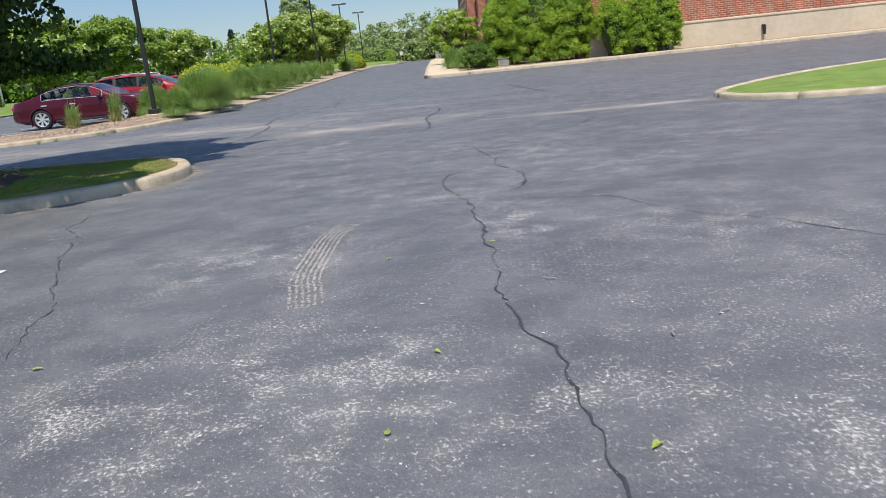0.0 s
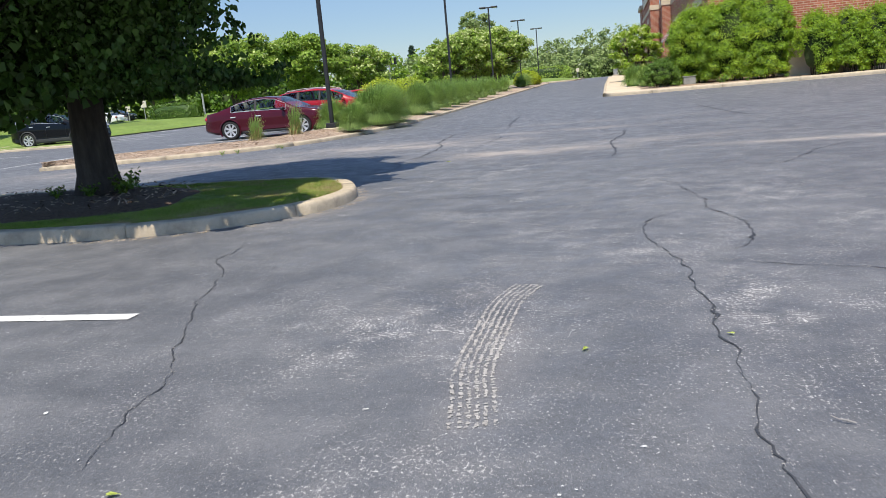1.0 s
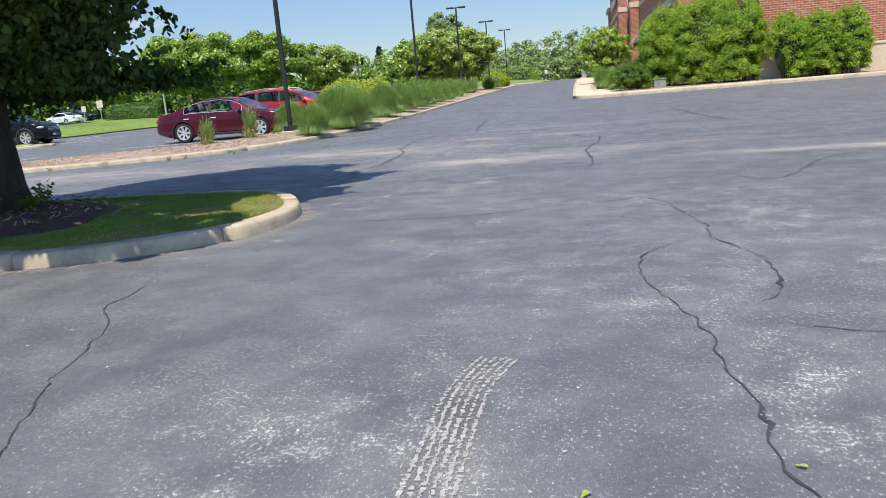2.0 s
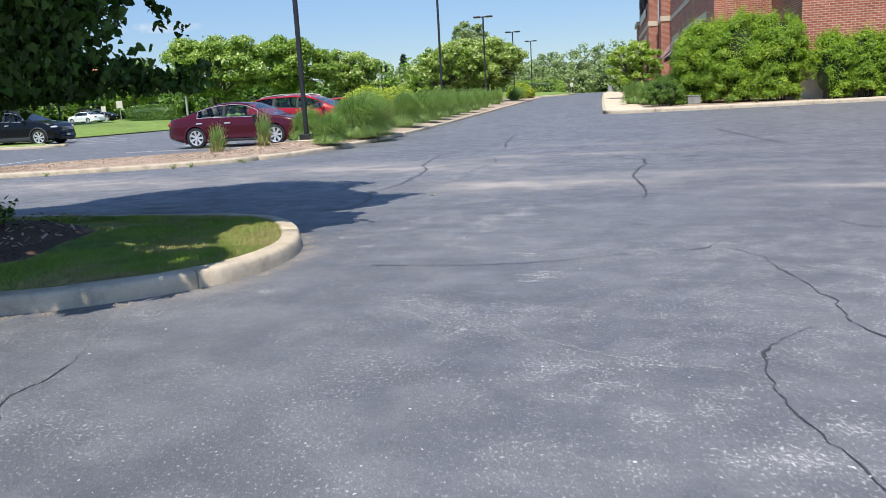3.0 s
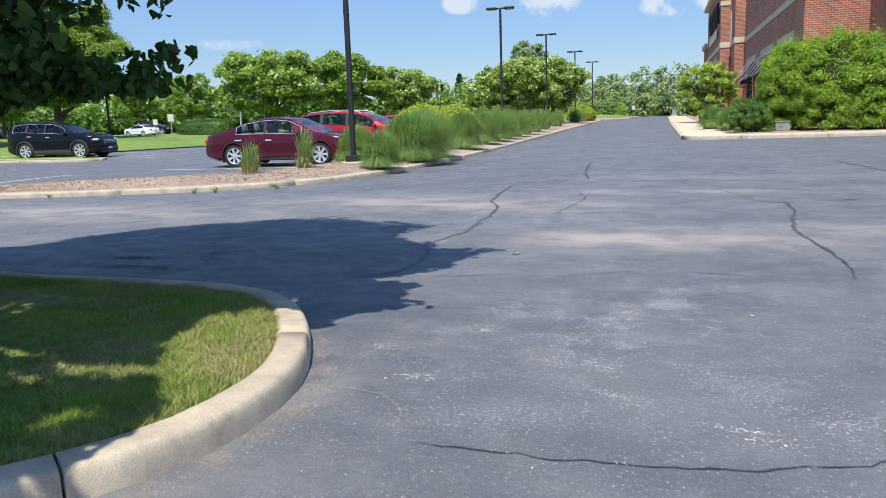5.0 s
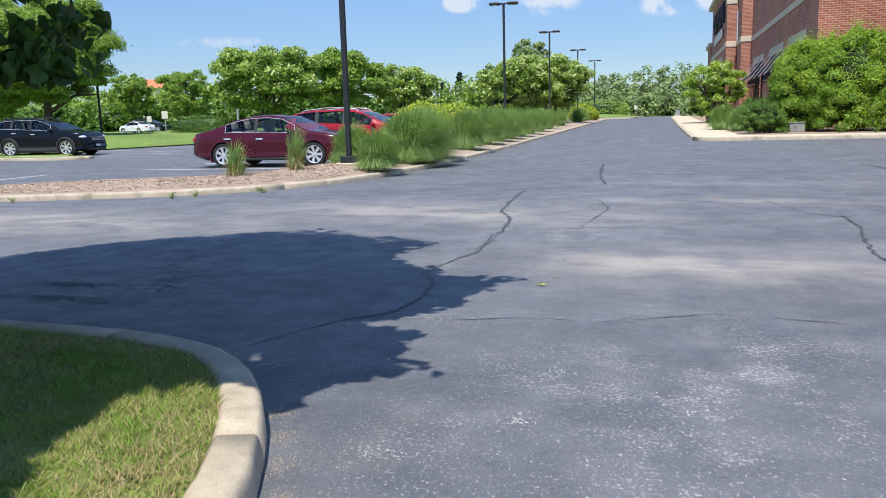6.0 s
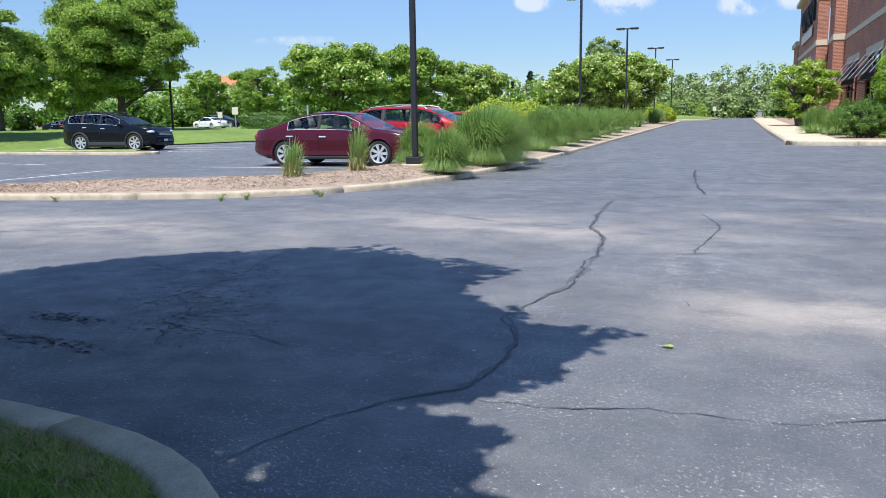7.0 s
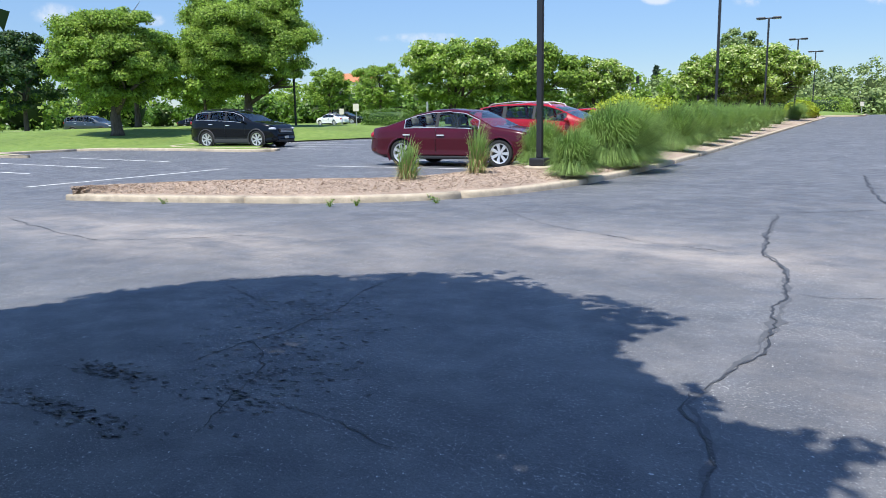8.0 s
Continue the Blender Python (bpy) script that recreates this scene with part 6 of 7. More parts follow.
    keep[-46 * per:] = rng.uniform(0, 1, 46 * per) < 0.4
    keep[:12 * per] = rng.uniform(0, 1, 12 * per) < 0.12
    # the crown's outline along the sun's slant: reach by bearing, wider towards the south, notched to the east
    slant = pts[:, :2] + pts[:, 2:] * (-0.033, 0.49) - (0.4, 1.85)
    bearing = np.degrees(np.arctan2(slant[:, 1], slant[:, 0]))
    reach = np.interp(bearing, CROWN_BEARING, CROWN_REACH)
    ragged = np.array([noise.noise((p[0] * 3.1, p[1] * 3.1, p[2] * 3.1)) for p in pts])
    keep &= np.hypot(slant[:, 0], slant[:, 1]) < reach * (1.0 + 0.05 * ragged) - 0.04
    # gaps that let the sun down to the grass
    for gx, gy, gw, gh in ((2.72, -0.42, 0.34, 0.13), (2.15, -0.32, 0.28, 0.09), (2.4, -0.6, 0.2, 0.07), (2.72, 0.44, 0.2, 0.12), (1.6, -0.75, 0.22, 0.07), (1.1, -0.9, 0.2, 0.08), (3.0, -0.95, 0.12, 0.2)):
        keep &= ((slant[:, 0] + 0.4 - gx) / gw) ** 2 + ((slant[:, 1] + 1.85 - gy) / gh) ** 2 > 1 + 0.5 * ragged
    # lifted skirt over the drive side
    bare = (pts[:, 0] > 1.2) & (pts[:, 1] > 0.8) & (pts[:, 2] < 2.6)
    bare |= (pts[:, 0] > 0.9) & (pts[:, 1] > -0.6) & (pts[:, 2] < 2.75) & (pts[:, 2] > 1.55)
    bare[spray] = False
    keep &= ~bare
    keep &= ~((pts[:, 0] > 0.3) & (pts[:, 2] < 1.2))
    pts = pts[keep & (pts[:, 2] > 0.92)]
    close = (pts[:, 0] > 0.9) & (pts[:, 2] < 2.9) & (pts[:, 1] < 2.2)
    low = pts[close]
    crown = obj("crown", quads_mesh("crown", leaves(pts[~close], 0.115, rng, OVAL, droop=0.95, flat=0.7, vary=0.35, fold=0.5), [LEAF_NEAR]), top)
    obj("leaf_sprays", quads_mesh("leaf_sprays", leaves(low, np.where(low[:, 2] < 2.1, 0.056, 0.076), rng, FULL_HEART, droop=0.95, flat=0.7, vary=0.4, fold=0.55), [LEAF_NEAR], polys=HALVES, points=10), crown)
    return top


linden((-6.0, 12.1))


def weed(at, z, size, seed, label, count=60):
    rng = np.random.default_rng(seed)
    top = empty("weed", pose(at[0], at[1], lift(at[1]) + z), label, "weed", "weeds")
    bm = bmesh.new()
    tips = []
    for k in range(6):
        a = k * 1.1 + seed
        e = Vector((math.cos(a) * size * 0.6, math.sin(a) * size * 0.6, size * rng.uniform(0.5, 1.0)))
        bm_tube(bm, [(0, 0, -0.02), e * 0.5 + Vector((0, 0, size * 0.15)), e], [0.006, 0.004, 0.002], 4)
        tips.append(e)
    part("stem", bm, BLADE, top)
    pts = np.array([tips[i % 6] * float(rng.uniform(0.3, 1)) for i in range(count)]) + rng.normal(0, size * 0.12, (count, 3))
    pts[:, 2] = np.abs(pts[:, 2])
    tuft = obj("leaf_tuft", quads_mesh("leafage", leaves(pts, size * 0.2, rng, HEART, droop=0.1), [LEAF_LOW], corners=6), top)
    tuft["kind"] = "stuff"
    return top


for k, (x, y, s) in enumerate([(-5.52, 11.95, 0.26), (-5.85, 11.72, 0.16), (-6.4, 11.78, 0.16), (-6.35, 12.4, 0.2), (-5.75, 12.35, 0.2)]):
    weed((x, y), 0.2, s, 60 + k, "leafy green suckers at the foot of the tree trunk", 110)
for k, (x, y) in enumerate(WEEDS):
    weed((x, y), 0.0, 0.11, 80 + k, "small green weed growing at the kerb", 30)


for k, (x, y, z_) in enumerate([(1.55, 44.3, 0.3), (3.4, 43.75, 0.34), (4.6, 43.6, 0.26), (6.3, 43.55, 0.22)]):
    weed((x, y), 0.14, z_, 90 + k, "small yellow-green weed in the planting bed", 70)


# ---- turf blades, mulch chips, litter ----
def inside(p, line):
    hit = False
    for k in range(len(line)):
        a, b = line[k - 1], line[k]
        if (a.y > p[1]) != (b.y > p[1]) and p[0] < (b.x - a.x) * (p[1] - a.y) / (b.y - a.y) + a.x:
            hit = not hit
    return hit


def turf(name, area, hole, x0, x1, y0, y1, count, z, label, seed):
    rng = np.random.default_rng(seed)
    pts = np.stack([rng.uniform(x0, x1, count), rng.uniform(y0, y1, count)], 1)
    pts = np.array([p for p in pts if inside(p, area) and not (hole and inside(p, hole))])
    n = len(pts)
    rim = [q for q in area if q.x > -4.5]
    yaw = rng.uniform(0, 2 * np.pi, n)
    bare = np.array([noise.fractal((p[0] * 1.3, p[1] * 1.3, 5.0), 1.0, 2.0, 4) for p in pts])
    tuft = np.array([noise.noise((p[0] * 7, p[1] * 7, 1.0)) for p in pts])
    ln = rng.uniform(0.011, 0.032, n) * np.clip(1.1 + 0.7 * bare + 0.7 * tuft, 0.35, 2.0)
    lean = rng.normal(0, 0.85, (n, 2)) * ln[:, None]
    base = np.concatenate([pts, np.full((n, 1), z)], 1)
    side = np.stack([np.cos(yaw), np.sin(yaw), 0 * yaw], 1) * 0.0021
    tip = base + np.concatenate([lean, ln[:, None]], 1)
    v = np.stack([base - side, base + side, tip], 1).reshape(-1, 3)
    edge = np.clip(1 - np.array([min((q.x - p[0]) ** 2 + (q.y - p[1]) ** 2 for q in rim) for p in pts]) / 0.09, 0, 1)
    dry = (rng.uniform(0, 1, n) < 0.3 * edge + np.clip(0.12 - 0.9 * bare + 0.2 * np.clip((pts[:, 0] + 3.7) / 1.0, 0, 1), 0.06, 0.7)).astype(int)
    t = tagged(new(name), label, "grass", kind="stuff")
    obj("blades", quads_mesh("blades", v, [BLADE, DRY], dry, corners=3), t)


turf("turf_grass", inward(island, 0.17), bed, -6.4, -2.3, 9.8, 13.5, 260000, 0.105, "short patchy green turf with straw-coloured tufts", 3)


def chips(name, count, pick, z, size, mats, label, seed):
    rng = np.random.default_rng(seed)
    pts = pick(rng, count)
    n = len(pts)
    yaw = rng.uniform(0, 2 * np.pi, n)
    l = np.stack([np.cos(yaw), np.sin(yaw), rng.normal(0, 0.3, n)], 1) * (size * rng.uniform(0.4, 1.3, n))[:, None]
    w = np.stack([-np.sin(yaw), np.cos(yaw), rng.normal(0, 0.5, n)], 1) * (size * 0.22)
    c = np.concatenate([pts[:, :2], np.array([[lift(p[1]) + z + (p[2] if len(p) > 2 else 0.0)] for p in pts]) + rng.uniform(0, 0.45 * size, (n, 1))], 1)
    v = np.stack([c - l - w, c + l - w, c + l + w, c - l + w], 1).reshape(-1, 3)
    t = tagged(new(name), label, "mulch", kind="stuff")
    obj("chip_layer", quads_mesh("chip_layer", v, mats, rng.integers(0, len(mats), n)), t)


fill_front, fill_back = inward(resample(front, 160), 0.18, False), inward(resample(back, 160), -0.18, False)


def on_island(rng, count):
    out = []
    for _ in range(count):
        k = int(rng.integers(0, 30))
        f = rng.uniform(0.02, 0.98)
        u = rng.uniform(0, 1)
        p = fill_front[k].lerp(fill_back[k], f).lerp(fill_front[k + 1].lerp(fill_back[k + 1], f), u)
        out.append((p.x + rng.normal(0, 0.04), p.y + rng.normal(0, 0.04), 0.4 * f * (1 - f)))
    return np.array(out)


BARK_CHIP = material("brown_bark_chip", [(0.13, 0.085, 0.06), (0.24, 0.17, 0.125)], scale=8, rough=0.9, per_piece=0.3)
PALE_CHIP = material("pale_bark_chip", [(0.40, 0.29, 0.21), (0.60, 0.48, 0.37)], scale=8, rough=0.9, per_piece=0.35)
chips("bark_chips", 36000, on_island, 0.105, 0.018, [PALE_CHIP, MULCH, PALE_CHIP, MULCH, BARK_CHIP, PALE_CHIP], "loose shredded bark chips on the planted island", 9)
chips("dead_leaves", 900, lambda rng, c: np.array([p for p in np.stack([rng.uniform(-9, -4.4, c), rng.uniform(10.5, 13, c)], 1) if inside(p, bed)]), 0.215, 0.03, [PALE_CHIP, DARK_MULCH, MULCH], "dead leaves and chips on the dark mulch", 10)


def kerb_foot(rng, count):
    line = inward(island, -0.02)
    out = []
    while len(out) < count:
        p = line[int(rng.integers(0, len(line)))]
        if p.x > -4.5 and p.y < 13.0:
            out.append((p.x + abs(rng.normal(0, 0.05)) * (1 if p.x > -3 else 0.2) + rng.normal(0, 0.03), p.y - (0.05 if p.y < 10.6 else 0) + rng.normal(0, 0.05)))
    return np.array(out)


chips("grit_drift", 17000, kerb_foot, 0.001, 0.0024, [PALE_CHIP, GRIT, DRY, KERB], "tan grit and dead grass drifted against the kerb", 14)


def crack(points, width, label="dark jagged crack in the asphalt", grit=0.1, seed=0, mat=None, high=0.004):
    """A crack: a jagged ribbon of tar filler that narrows at its ends, with pale grit along stretches of it."""
    rng = random.Random(seed + int(abs(points[0][0]) * 100))
    line = smooth_line(points, 0.05)
    verts, faces, gv, gf = [], [], [], []
    n = len(line)
    for k, p in enumerate(line):
        d = (line[min(k + 1, n - 1)] - line[max(k - 1, 0)]).normalized()
        s = Vector((-d.y, d.x, 0))
        f = k / max(1, n - 1)
        w = 0.46 * width * (0.3 + 1.3 * abs(noise.noise((p.x * 3, p.y * 3, seed)))) * min(1, 8 * f + 0.15, 8 * (1 - f) + 0.15) * rng.uniform(0.5, 1.5)
        c = p + s * (rng.uniform(-0.011, 0.011) + 0.05 * noise.noise((p.x * 2.3, p.y * 2.3, 1 + seed)) + 0.022 * noise.noise((p.x * 9, p.y * 9, 2 + seed)))
        z = lift(p.y) + high
        verts += [(c.x + s.x * w, c.y + s.y * w, z), (c.x - s.x * w, c.y - s.y * w, z)]
        if rng.random() < grit:
            for _ in range(7):
                q = c + s * rng.gauss(0, 1.3) * (width + 0.004) + d * rng.uniform(-0.04, 0.04)
                e = rng.uniform(0.0008, 0.0034)
                b = len(gv)
                gv += [(q.x - e, q.y, z + 0.002), (q.x, q.y - e * 0.8, z + 0.002), (q.x + e * 1.2, q.y, z + 0.002), (q.x, q.y + e, z + 0.004)]
                gf.append((b, b + 1, b + 2, b + 3))
    faces = [(2 * k, 2 * k + 1, 2 * k + 3, 2 * k + 2) for k in range(n - 1)]
    top = tagged(obj("crack", mesh_of("crack", verts, faces, mat or SEALER)), label, "crack", "asphalt cracks", "structure")
    if gv:
        g = obj("grit", mesh_of("grit", gv, gf, GRIT), top, "pale loose grit")
        g["kind"] = "stuff"


crack([(1.01, 10.25), (0.81, 9.98), (0.7, 9.63), (0.71, 9.3), (0.87, 8.87), (0.93, 8.51), (0.99, 8.21), (1.03, 7.79), (1.05, 7.52), (1.09, 7.24), (1.14, 7.0), (1.11, 6.76)], 0.016, grit=0.15)
crack([(1.11, 6.78), (1.17, 6.25), (1.2, 6.0), (1.27, 5.67), (1.36, 5.4), (1.38, 5.14), (1.42, 4.9), (1.44, 4.6), (1.5, 4.1), (1.52, 3.4), (1.6, 2.6)], 0.016, grit=0.3)
crack([(-1.77, 11.53), (-1.1, 11.54), (-0.51, 11.63), (-0.14, 11.82), (0.36, 12.02), (0.63, 12.12), (0.75, 12.44)], 0.016, grit=0.25)
crack([(0.63, 12.12), (0.9, 12.0), (1.11, 11.09), (1.21, 10.32), (1.38, 9.79), (1.42, 9.37), (1.36, 8.95), (1.26, 8.81)], 0.018, grit=0.3)
crack([(1.13, 8.56), (1.89, 8.28), (2.08, 8.04), (2.29, 7.66), (2.49, 7.4), (2.64, 7.25), (2.96, 6.84), (3.05, 6.64), (3.4, 6.1)], 0.010, grit=0.5)
crack([(-2.57, 9.67), (-2.43, 9.29), (-2.38, 8.89), (-2.04, 8.46), (-1.87, 7.91), (-1.62, 7.44), (-1.37, 6.92), (-1.15, 6.51), (-1.11, 6.26), (-0.95, 5.8)], 0.011, grit=0.5)
crack([(-4.07, 22.41), (-3.77, 19.92), (-3.4, 18.76), (-3.26, 17.57), (-3.18, 16.59), (-3.3, 15.87)], 0.036)
crack([(-3.3, 15.87), (-3.29, 15.66), (-3.1, 15.33), (-3.03, 14.91), (-3.07, 14.51), (-3.29, 14.29), (-3.42, 14.05), (-3.49, 13.81), (-3.52, 13.61), (-3.56, 13.46)], 0.026, grit=0.15)
crack([(-3.2, 14.36), (-2.83, 14.42), (-2.6, 14.42), (-2.28, 14.5), (-1.97, 14.56), (-1.74, 14.6), (-1.2, 14.85), (-0.5, 14.8)], 0.010, grit=0.6)
crack([(-5.9, 17.46), (-5.86, 16.84), (-5.65, 16.29), (-5.57, 15.8), (-5.58, 15.46), (-5.58, 15.22), (-5.57, 14.97)], 0.016)
crack([(-6.88, 16.43), (-6.51, 16.28), (-5.92, 16.06), (-5.71, 16.09)], 0.014)
crack([(-5.57, 15.47), (-5.27, 15.24), (-5.11, 15.09), (-4.99, 14.77), (-4.84, 14.44)], 0.013)
crack([(-5.08, 14.84), (-4.82, 14.86), (-4.47, 14.83), (-4.03, 14.75)], 0.009, grit=0.2)
crack([(0.1, 19.66), (0.13, 18.71), (0.0, 17.15), (0.16, 15.77), (0.18, 14.74)], 0.028)
crack([(-0.64, 21.34), (-0.11, 19.6), (0.37, 19.69), (0.91, 19.91), (1.8, 20.6)], 0.022)
crack([(-3.7, 29.22), (-3.28, 25.47), (-2.92, 23.48)], 0.05)
crack([(-2.92, 23.48), (-3.5, 22.9), (-4.06, 22.5)], 0.02)
crack([(-2.76, 21.14), (-2.45, 19.96), (-2.52, 18.71), (-2.51, 18.25)], 0.018, grit=0.3)
crack([(-3.22, 18.0), (-2.86, 18.07), (-2.3, 18.32), (-1.6, 18.4)], 0.012, grit=0.5)
crack([(-1.13, 10.4), (-0.85, 10.16), (-0.65, 10.06), (-0.34, 9.93), (-0.07, 9.83), (0.1, 9.74), (0.29, 9.68), (0.55, 9.59)], 0.004, "thin crack filled with pale grit", 0.9, 0, GRIT)
crack([(-2.27, 11.96), (-2.14, 11.95), (-2.02, 11.85), (-1.94, 11.76), (-1.9, 11.62)], 0.003, "thin crack filled with pale grit", 0.9, 0, GRIT)
crack([(-2.41, 11.81), (-2.3, 11.77), (-2.28, 11.7), (-2.23, 11.66)], 0.003, "thin crack filled with pale grit", 0.9, 0, GRIT)
crack([(1.71, 28.49), (2.2, 24.5), (2.6, 21.93)], 0.05)
crack([(1.59, 13.61), (2.01, 12.92), (2.69, 14.29), (3.2, 14.9)], 0.018, grit=0.3)
crack([(-7.81, 21.99), (-6.22, 20.48), (-5.13, 19.86), (-3.8, 19.4)], 0.012)
crack([(-12.6, 17.9), (-10.2, 17.35), (-9.4, 17.5), (-8.4, 18.4)], 0.02)


BAND = material("worn_crack_sealant", [(0.075, 0.079, 0.088), (0.115, 0.12, 0.13)], scale=7, rough=0.75, bump=0.3, bump_scale=60)
for pts_, w_ in (([(-3.18, 16.6), (-3.3, 15.87), (-3.29, 15.66), (-3.1, 15.33), (-3.03, 14.91), (-3.1, 14.5)], 0.05), ([(-4.07, 22.41), (-3.77, 19.92), (-3.4, 18.76), (-3.26, 17.57), (-3.18, 16.59)], 0.07), ([(0.1, 19.66), (0.13, 18.71), (0.0, 17.15), (0.16, 15.77)], 0.05)):
    crack(pts_, w_, "faded grey band of old crack sealant on the asphalt", 0.0, 7, BAND, 0.002)


def pits():
    """Short dark slivers of broken surface where the lot has crazed."""
    rng = random.Random(31)
    verts, faces = [], []
    spots = [(-5.3, 15.5, 0.5, 0.5), (-5.0, 15.0, 0.35, 0.3), (-5.75, 14.75, 0.3, 0.09), (-5.5, 14.35, 0.4, 0.08), (-5.9, 16.2, 0.7, 0.4)]
    for _ in range(900):
        cx, cy, sx, sy = rng.choice(spots)
        x, y, a, l = rng.gauss(cx, sx * 0.6), rng.gauss(cy, sy * 0.6), rng.uniform(-0.6, 0.9), rng.uniform(0.005, 0.03)
        w = l * rng.uniform(0.15, 0.5)
        b = len(verts)
        for u, v in ((-1, 0.1), (-0.3, -1), (0.5, -0.7), (1, 0.1), (0.2, 1)):
            u, v = u * l * rng.uniform(0.7, 1.2), v * w
            verts.append((x + u * math.cos(a) - v * math.sin(a), y + u * math.sin(a) + v * math.cos(a), 0.0035))
        faces.append(tuple(range(b, b + 5)))
    t = tagged(new("surface_pits"), "dark pits and crazing in the worn asphalt", "crack", kind="stuff")
    obj("pit_marks", mesh_of("pit_marks", verts, faces, SEALER), t)


pits()


def tyre_mark():
    """Ribbed chalky print of one tyre, curving ahead."""
    rng = random.Random(8)
    line = smooth_line([(0.25, 6.22), (0.2, 6.45), (0.13, 6.75), (0.10, 7.18), (0.08, 7.71), (0.14, 8.05)], 0.012)
    verts, faces = [], []
    n = len(line)
    for rib in range(6):
        off = (rib - 2.5) * 0.031
        for k in range(1, n - 2):
            f = k / n
            if rng.random() < 0.08 + 0.5 * abs(f - 0.55) ** 1.5 * 2:
                continue
            p, q = line[k], line[k + 1]
            d = (q - p).normalized()
            s = Vector((-d.y, d.x, 0))
            w = 0.0085 * rng.uniform(0.3, 1.1)
            a = p + s * (off + rng.uniform(-0.004, 0.004))
            c = a + d * rng.uniform(0.008, 0.016)
            b = len(verts)
            verts += [(*(a + s * w).xy, 0.004), (*(a - s * w).xy, 0.004), (*(c - s * w).xy, 0.004), (*(c + s * w).xy, 0.004)]
            faces.append((b, b + 1, b + 2, b + 3))
    tagged(obj("tyre_print", mesh_of("tyre_print", verts, faces, CHALK)), "pale chalky ribbed tyre print on the asphalt", "tyre mark", kind="structure")


tyre_mark()


def flakes():
    """Specks and flakes of old paint and crushed stone strewn over the lot."""
    rng = random.Random(12)
    verts, faces = [], []

    def chip(x, y, l, w, a, z):
        k = rng.randint(5, 7)
        b = len(verts)
        for j in range(k):
            t = 2 * math.pi * j / k
            r = rng.uniform(0.35, 1.15)
            u, v = l * r * math.cos(t), w * r * math.sin(t)
            verts.append((x + u * math.cos(a) - v * math.sin(a), y + u * math.sin(a) + v * math.cos(a), z + rng.uniform(0, 0.0012)))
        faces.append(tuple(range(b, b + k)))

    for _ in range(4200):
        x, y = rng.uniform(-8, 5), 3 + 19 * rng.random() ** 1.2
        if inside((x, y), island):
            continue
        s = rng.uniform(0.0016, 0.0045) * (1.9 if rng.random() < 0.06 else 1)
        chip(x, y, s * rng.uniform(1, 2), s, rng.uniform(0, 3), 0.004)
    for x, y, l, w, a in [(-0.58, 11.86, 0.07, 0.02, -0.3), (-0.66, 11.92, 0.09, 0.007, -0.2), (-0.45, 11.25, 0.10, 0.012, 0.1), (-0.43, 11.17, 0.09, 0.008, 0.1), (-0.46, 11.08, 0.08, 0.007, 0.05), (-0.40, 11.34, 0.07, 0.008, 0.1),
                          (-1.08, 10.56, 0.035, 0.025, 0), (-0.23, 10.25, 0.02, 0.015, 0), (-0.67, 10.03, 0.022, 0.014, 0), (-2.33, 12.61, 0.08, 0.012, -0.2), (-2.14, 10.74, 0.08, 0.012, -0.5), (-2.6, 10.18, 0.06, 0.02, 0.3),
                          (-1.93, 13.03, 0.06, 0.02, -0.5), (-2.01, 12.21, 0.09, 0.02, 0.2), (-1.88, 13.63, 0.05, 0.02, -0.7), (-1.17, 12.19, 0.08, 0.008, -0.5)]:
        for _ in range(90):
            u, v = rng.gauss(0, l * 0.75), rng.gauss(0, w * 2.0)
            e = rng.uniform(0.05, 0.3) ** 1.3
            chip(x + u * math.cos(a) - v * math.sin(a), y + u * math.sin(a) + v * math.cos(a), l * e * 0.6, max(0.0015, w * e), a + rng.gauss(0, 0.3), 0.0045)
    t = tagged(new("stone_specks"), "white specks of chipped paint and stone on the asphalt", "debris", kind="stuff")
    obj("specks", mesh_of("specks", verts, faces, PAINT), t)


flakes()

FRESH = material("fallen_green_leaf", [(0.42, 0.52, 0.08), (0.58, 0.64, 0.18)], scale=12, rough=0.5)
for k, (x, y, s) in enumerate([(-2.34, 15.41, 0.075), (0.55, 6.99, 0.045), (0.91, 5.54, 0.04), (-0.73, 5.67, 0.045), (0.8, 4.92, 0.04), (1.13, 7.19, 0.035), (1.55, 4.75, 0.05)]):
    s *= 0.72
    v = [(p[0] * s * 0.8, (p[1] - 0.4) * s * 1.3, 0.006 + 0.12 * s * abs(p[0]) * 2 + 0.05 * s * math.sin(4 * p[1])) for p in HEART]
    b = bmesh.new()
    vs = [b.verts.new(q) for q in v]
    mid = b.verts.new((0, 0.1 * s, 0.006))
    for j in range(len(vs)):
        b.faces.new((vs[j], vs[(j + 1) % len(vs)], mid))
    bmesh.ops.solidify(b, geom=b.faces[:], thickness=0.0012)
    me = bpy.data.meshes.new("fallen_leaf")
    b.to_mesh(me)
    b.free()
    me.materials.append(FRESH)
    ob = tagged(obj("fallen_leaf", me), "fallen yellow-green leaf lying on the asphalt", "leaf", "fallen leaves")
    ob.matrix_world = pose(x, y, 0.003, 0, 0, 70 * k + 80)
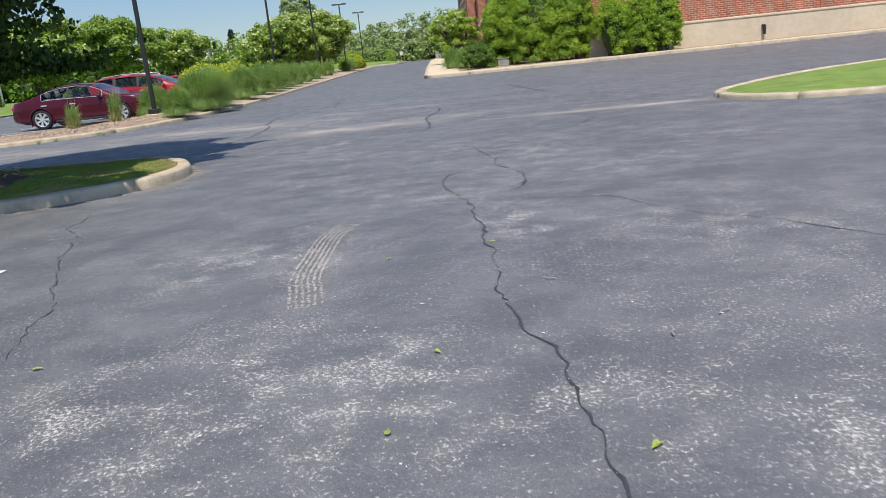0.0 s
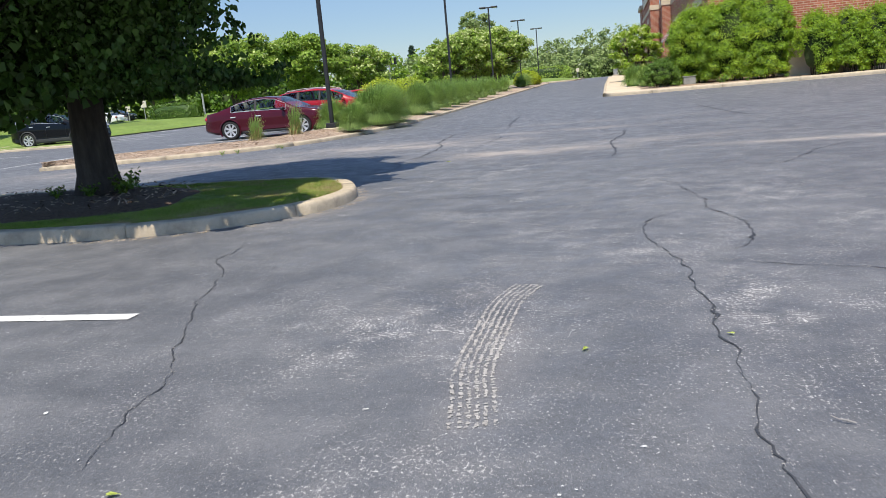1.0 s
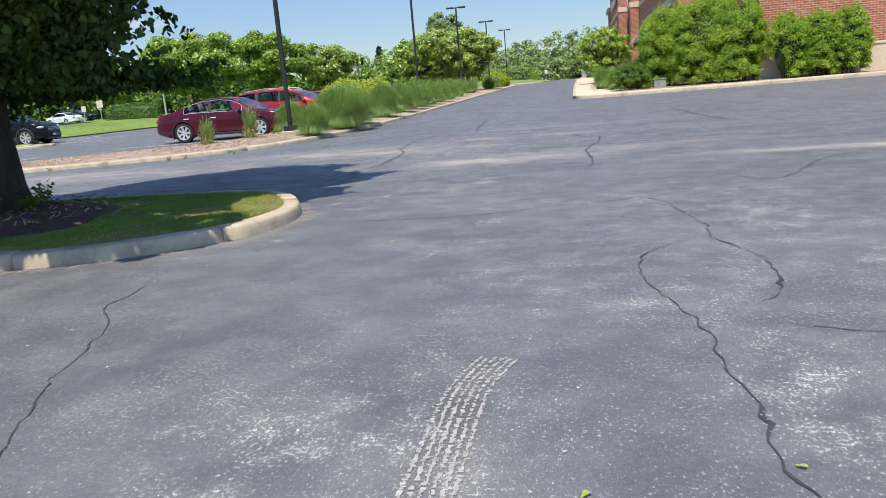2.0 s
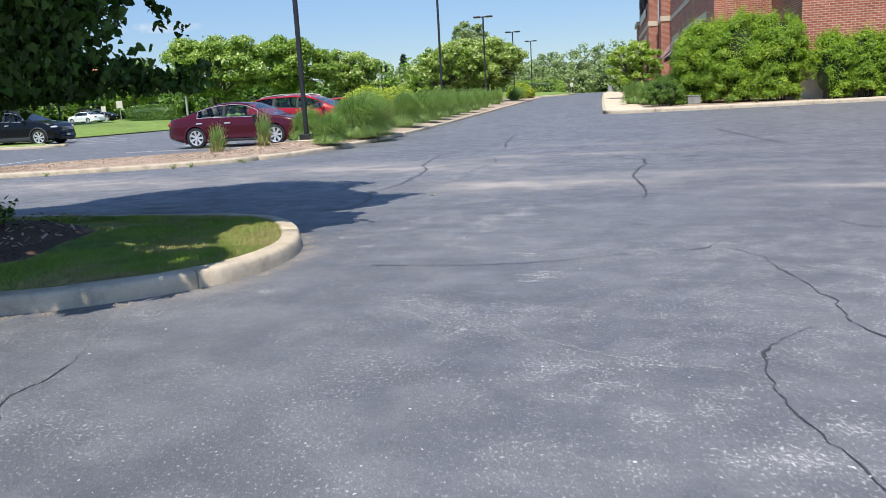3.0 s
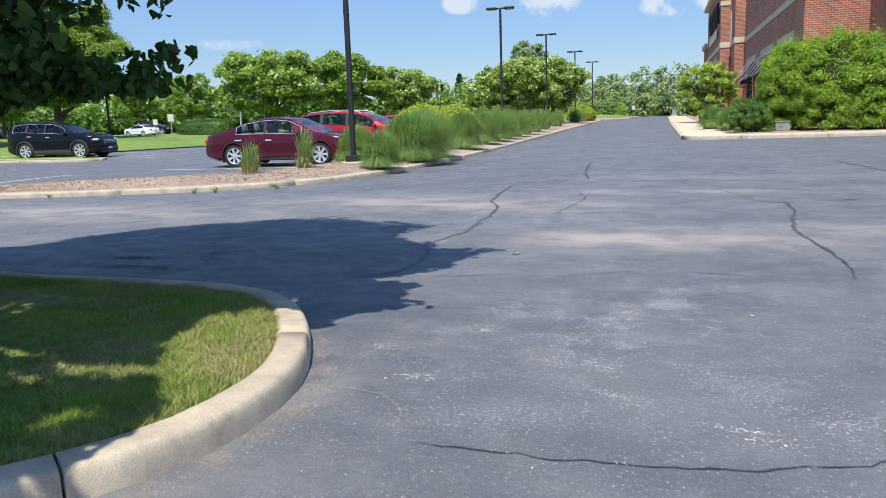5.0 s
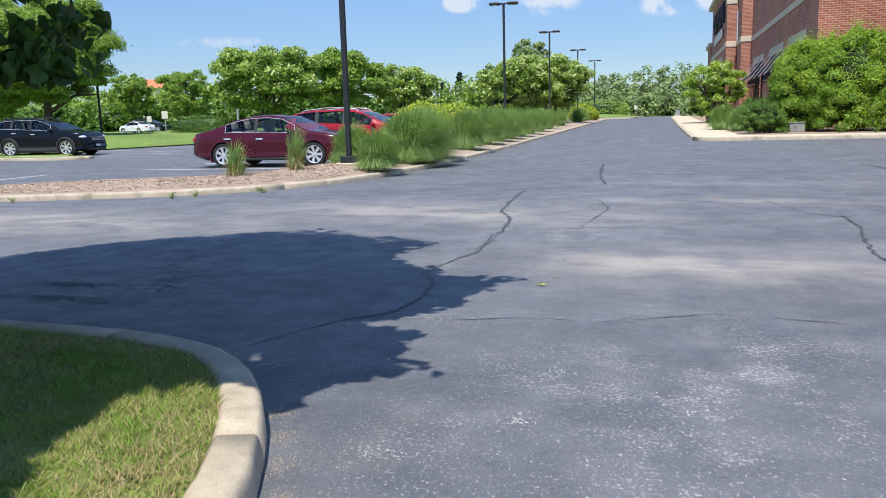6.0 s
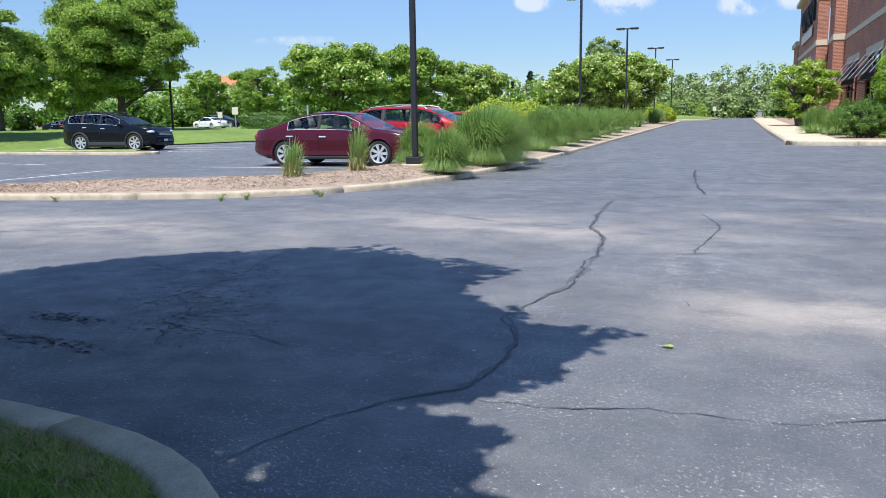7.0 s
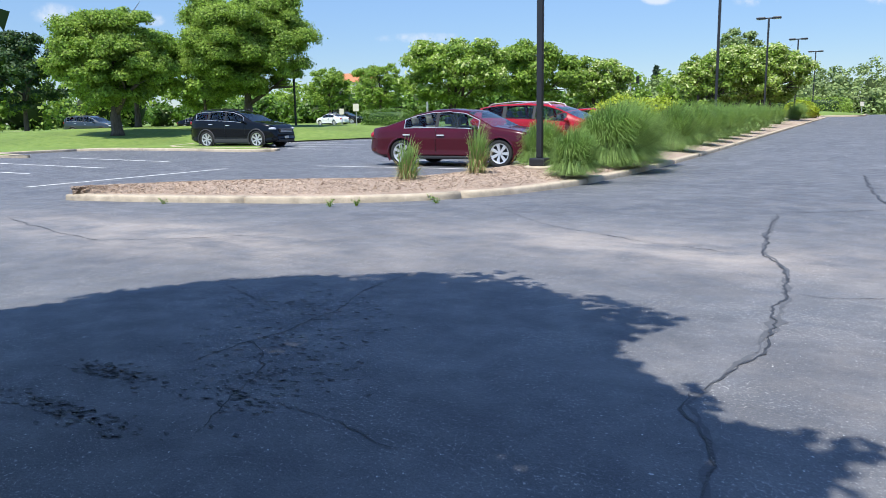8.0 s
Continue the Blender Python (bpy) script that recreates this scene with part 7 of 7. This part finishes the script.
for k, (x, y, l) in enumerate([(5.19, 12.74, 0.2), (2.02, 5.74, 0.07), (1.78, 5.56, 0.06), (-2.35, 16.35, 0.05), (1.39, 6.36, 0.06)]):
    l *= 0.6
    b = bm_tube(bmesh.new(), [(-l, 0, 0.006), (-l * 0.2, l * 0.15, 0.012), (l * 0.4, -l * 0.1, 0.008), (l, l * 0.2, 0.02)], [0.0025, 0.003, 0.0025, 0.0012], 6)
    me = bpy.data.meshes.new("twig")
    b.to_mesh(me)
    b.free()
    me.materials.append(BARK if k == 3 else GRIT)
    ob = tagged(obj("twig", me), "short dry twig lying on the asphalt", "twig", "twigs")
    ob.matrix_world = pose(x, y, 0.002, 0, 0, 40 * k)


# ---- far fixtures ----
def traffic_signal(x, y):
    top = empty("traffic_signal", pose(x, y, lift(y) - 0.12), "grey traffic signal mast with black signal heads", "traffic light")
    part("mast", bm_tube(bmesh.new(), [(0, 0, 0), (0, 0, 4.9)], [0.14, 0.10], 10), MAST, top)
    part("arm", bm_tube(bmesh.new(), [(0, 0, 4.6), (-3.2, 0, 4.75)], [0.07, 0.05], 8), MAST, top)
    for dx in (0.25, 1.05):
        head = part("signal_head", box((dx - 0.16, -0.16, 4.75), (dx + 0.16, 0.16, 5.75), 0.03), BLACK, top)
        for k in range(3):
            part("visor", bm_tube(bmesh.new(), [(dx, -0.16, 4.92 + 0.32 * k), (dx, -0.34, 4.9 + 0.32 * k)], [0.14, 0.15], 12), BLACK, head)
    part("bracket", bm_tube(bmesh.new(), [(0, 0, 4.85), (1.1, 0, 4.85)], [0.04, 0.04], 6), MAST, top)


traffic_signal(-39.0, 117.0)


def sign_post(x, y, h, w, t, label):
    top = empty("sign_post", pose(x, y, lift(y) + 0.1 + mound(x, y), 0, 0, 25), label, "sign", "sign posts")
    part("post", box((-0.03, -0.03, -0.1), (0.03, 0.03, h), 0.005), MAST, top)
    part("panel", box((-w / 2, -0.06, h - t), (w / 2, -0.031, h), 0.014), RENDERED, top, "plain pale sign panel")


sign_post(-39.7, 58.6, 1.6, 0.45, 0.55, "pale sign panel on a thin post by the hedge")
sign_post(-42.7, 60.5, 1.45, 0.36, 0.45, "pale sign panel on a thin post on the lawn")
sign_post(-10.6, 113.6, 1.4, 0.42, 0.5, "pale round-cornered sign at the drive's end")


def mast(x, y, h):
    top = empty("utility_mast", pose(x, y, lift(y) - 0.12), "tall pale slender street mast", "pole", "masts")
    part("shaft", bm_tube(bmesh.new(), [(0, 0, 0), (0, 0, h)], [0.14, 0.08], 10), MAST, top)
    part("lamp_arm", bm_tube(bmesh.new(), [(0, 0, h - 0.1), (0.9, 0, h + 0.1), (1.5, 0, h + 0.1)], [0.05, 0.04, 0.05], 6), MAST, top)


mast(-55.3, 91.5, 6.4)


def tiled_house(x, y):
    top = empty("far_building", pose(x, y, lift(y) - 0.2, 0, 0, 38), "far cream building with an orange tiled hip roof", "building")
    part("wall", box((-9, -6, 0), (9, 6, 12.6), 0.05), RENDERED, top)
    b = bmesh.new()
    lo = [b.verts.new(q) for q in ((-9.8, -6.8, 12.6), (9.8, -6.8, 12.6), (9.8, 6.8, 12.6), (-9.8, 6.8, 12.6))]
    hi = [b.verts.new(q) for q in ((-4.5, 0, 15.6), (4.5, 0, 15.6))]
    for q in ((lo[0], lo[1], hi[1], hi[0]), (lo[1], lo[2], hi[1]), (lo[2], lo[3], hi[0], hi[1]), (lo[3], lo[0], hi[0]), (lo[3], lo[2], lo[1], lo[0])):
        b.faces.new(q)
    part("roof", b, ROOFTILE, top, "orange tiled hip roof")
    for k in range(6):
        win = part("window", box((-7.9 + 2.9 * k, -6.06, 8.6), (-6.6 + 2.9 * k, -6.002, 10.8), 0.01), GLASS, top)
        part("sill", box((-8.0 + 2.9 * k, -6.16, 8.4), (-6.5 + 2.9 * k, -6.003, 8.58), 0.01), RENDERED, win)


tiled_house(-168.0, 216.0)

box_ = empty("utility_box", pose(2.05, 45.85, lift(45.85) + 0.12, 0, 0, 6), "low grey metal utility box among the shrubs", "utility box")
part("cabinet", box((-0.3, -0.22, 0), (0.3, 0.22, 0.38), 0.03), BOX_PAINT, box_)
part("lid", box((-0.33, -0.25, 0.382), (0.33, 0.25, 0.42), 0.02), BOX_PAINT, box_)

pillar = empty("gate_pillar", pose(-5.1, 106.0, lift(106) - 0.02), "grey stone pillar at the drive's end", "pillar")
part("plinth", box((-0.42, -0.42, -0.1), (0.42, 0.42, 0.22), 0.02), STONE, pillar)
part("shaft", box((-0.24, -0.24, 0.222), (0.24, 0.24, 0.85), 0.03), MAST, pillar)
part("cap", box((-0.3, -0.3, 0.852), (0.3, 0.3, 0.94), 0.03), MAST, pillar)
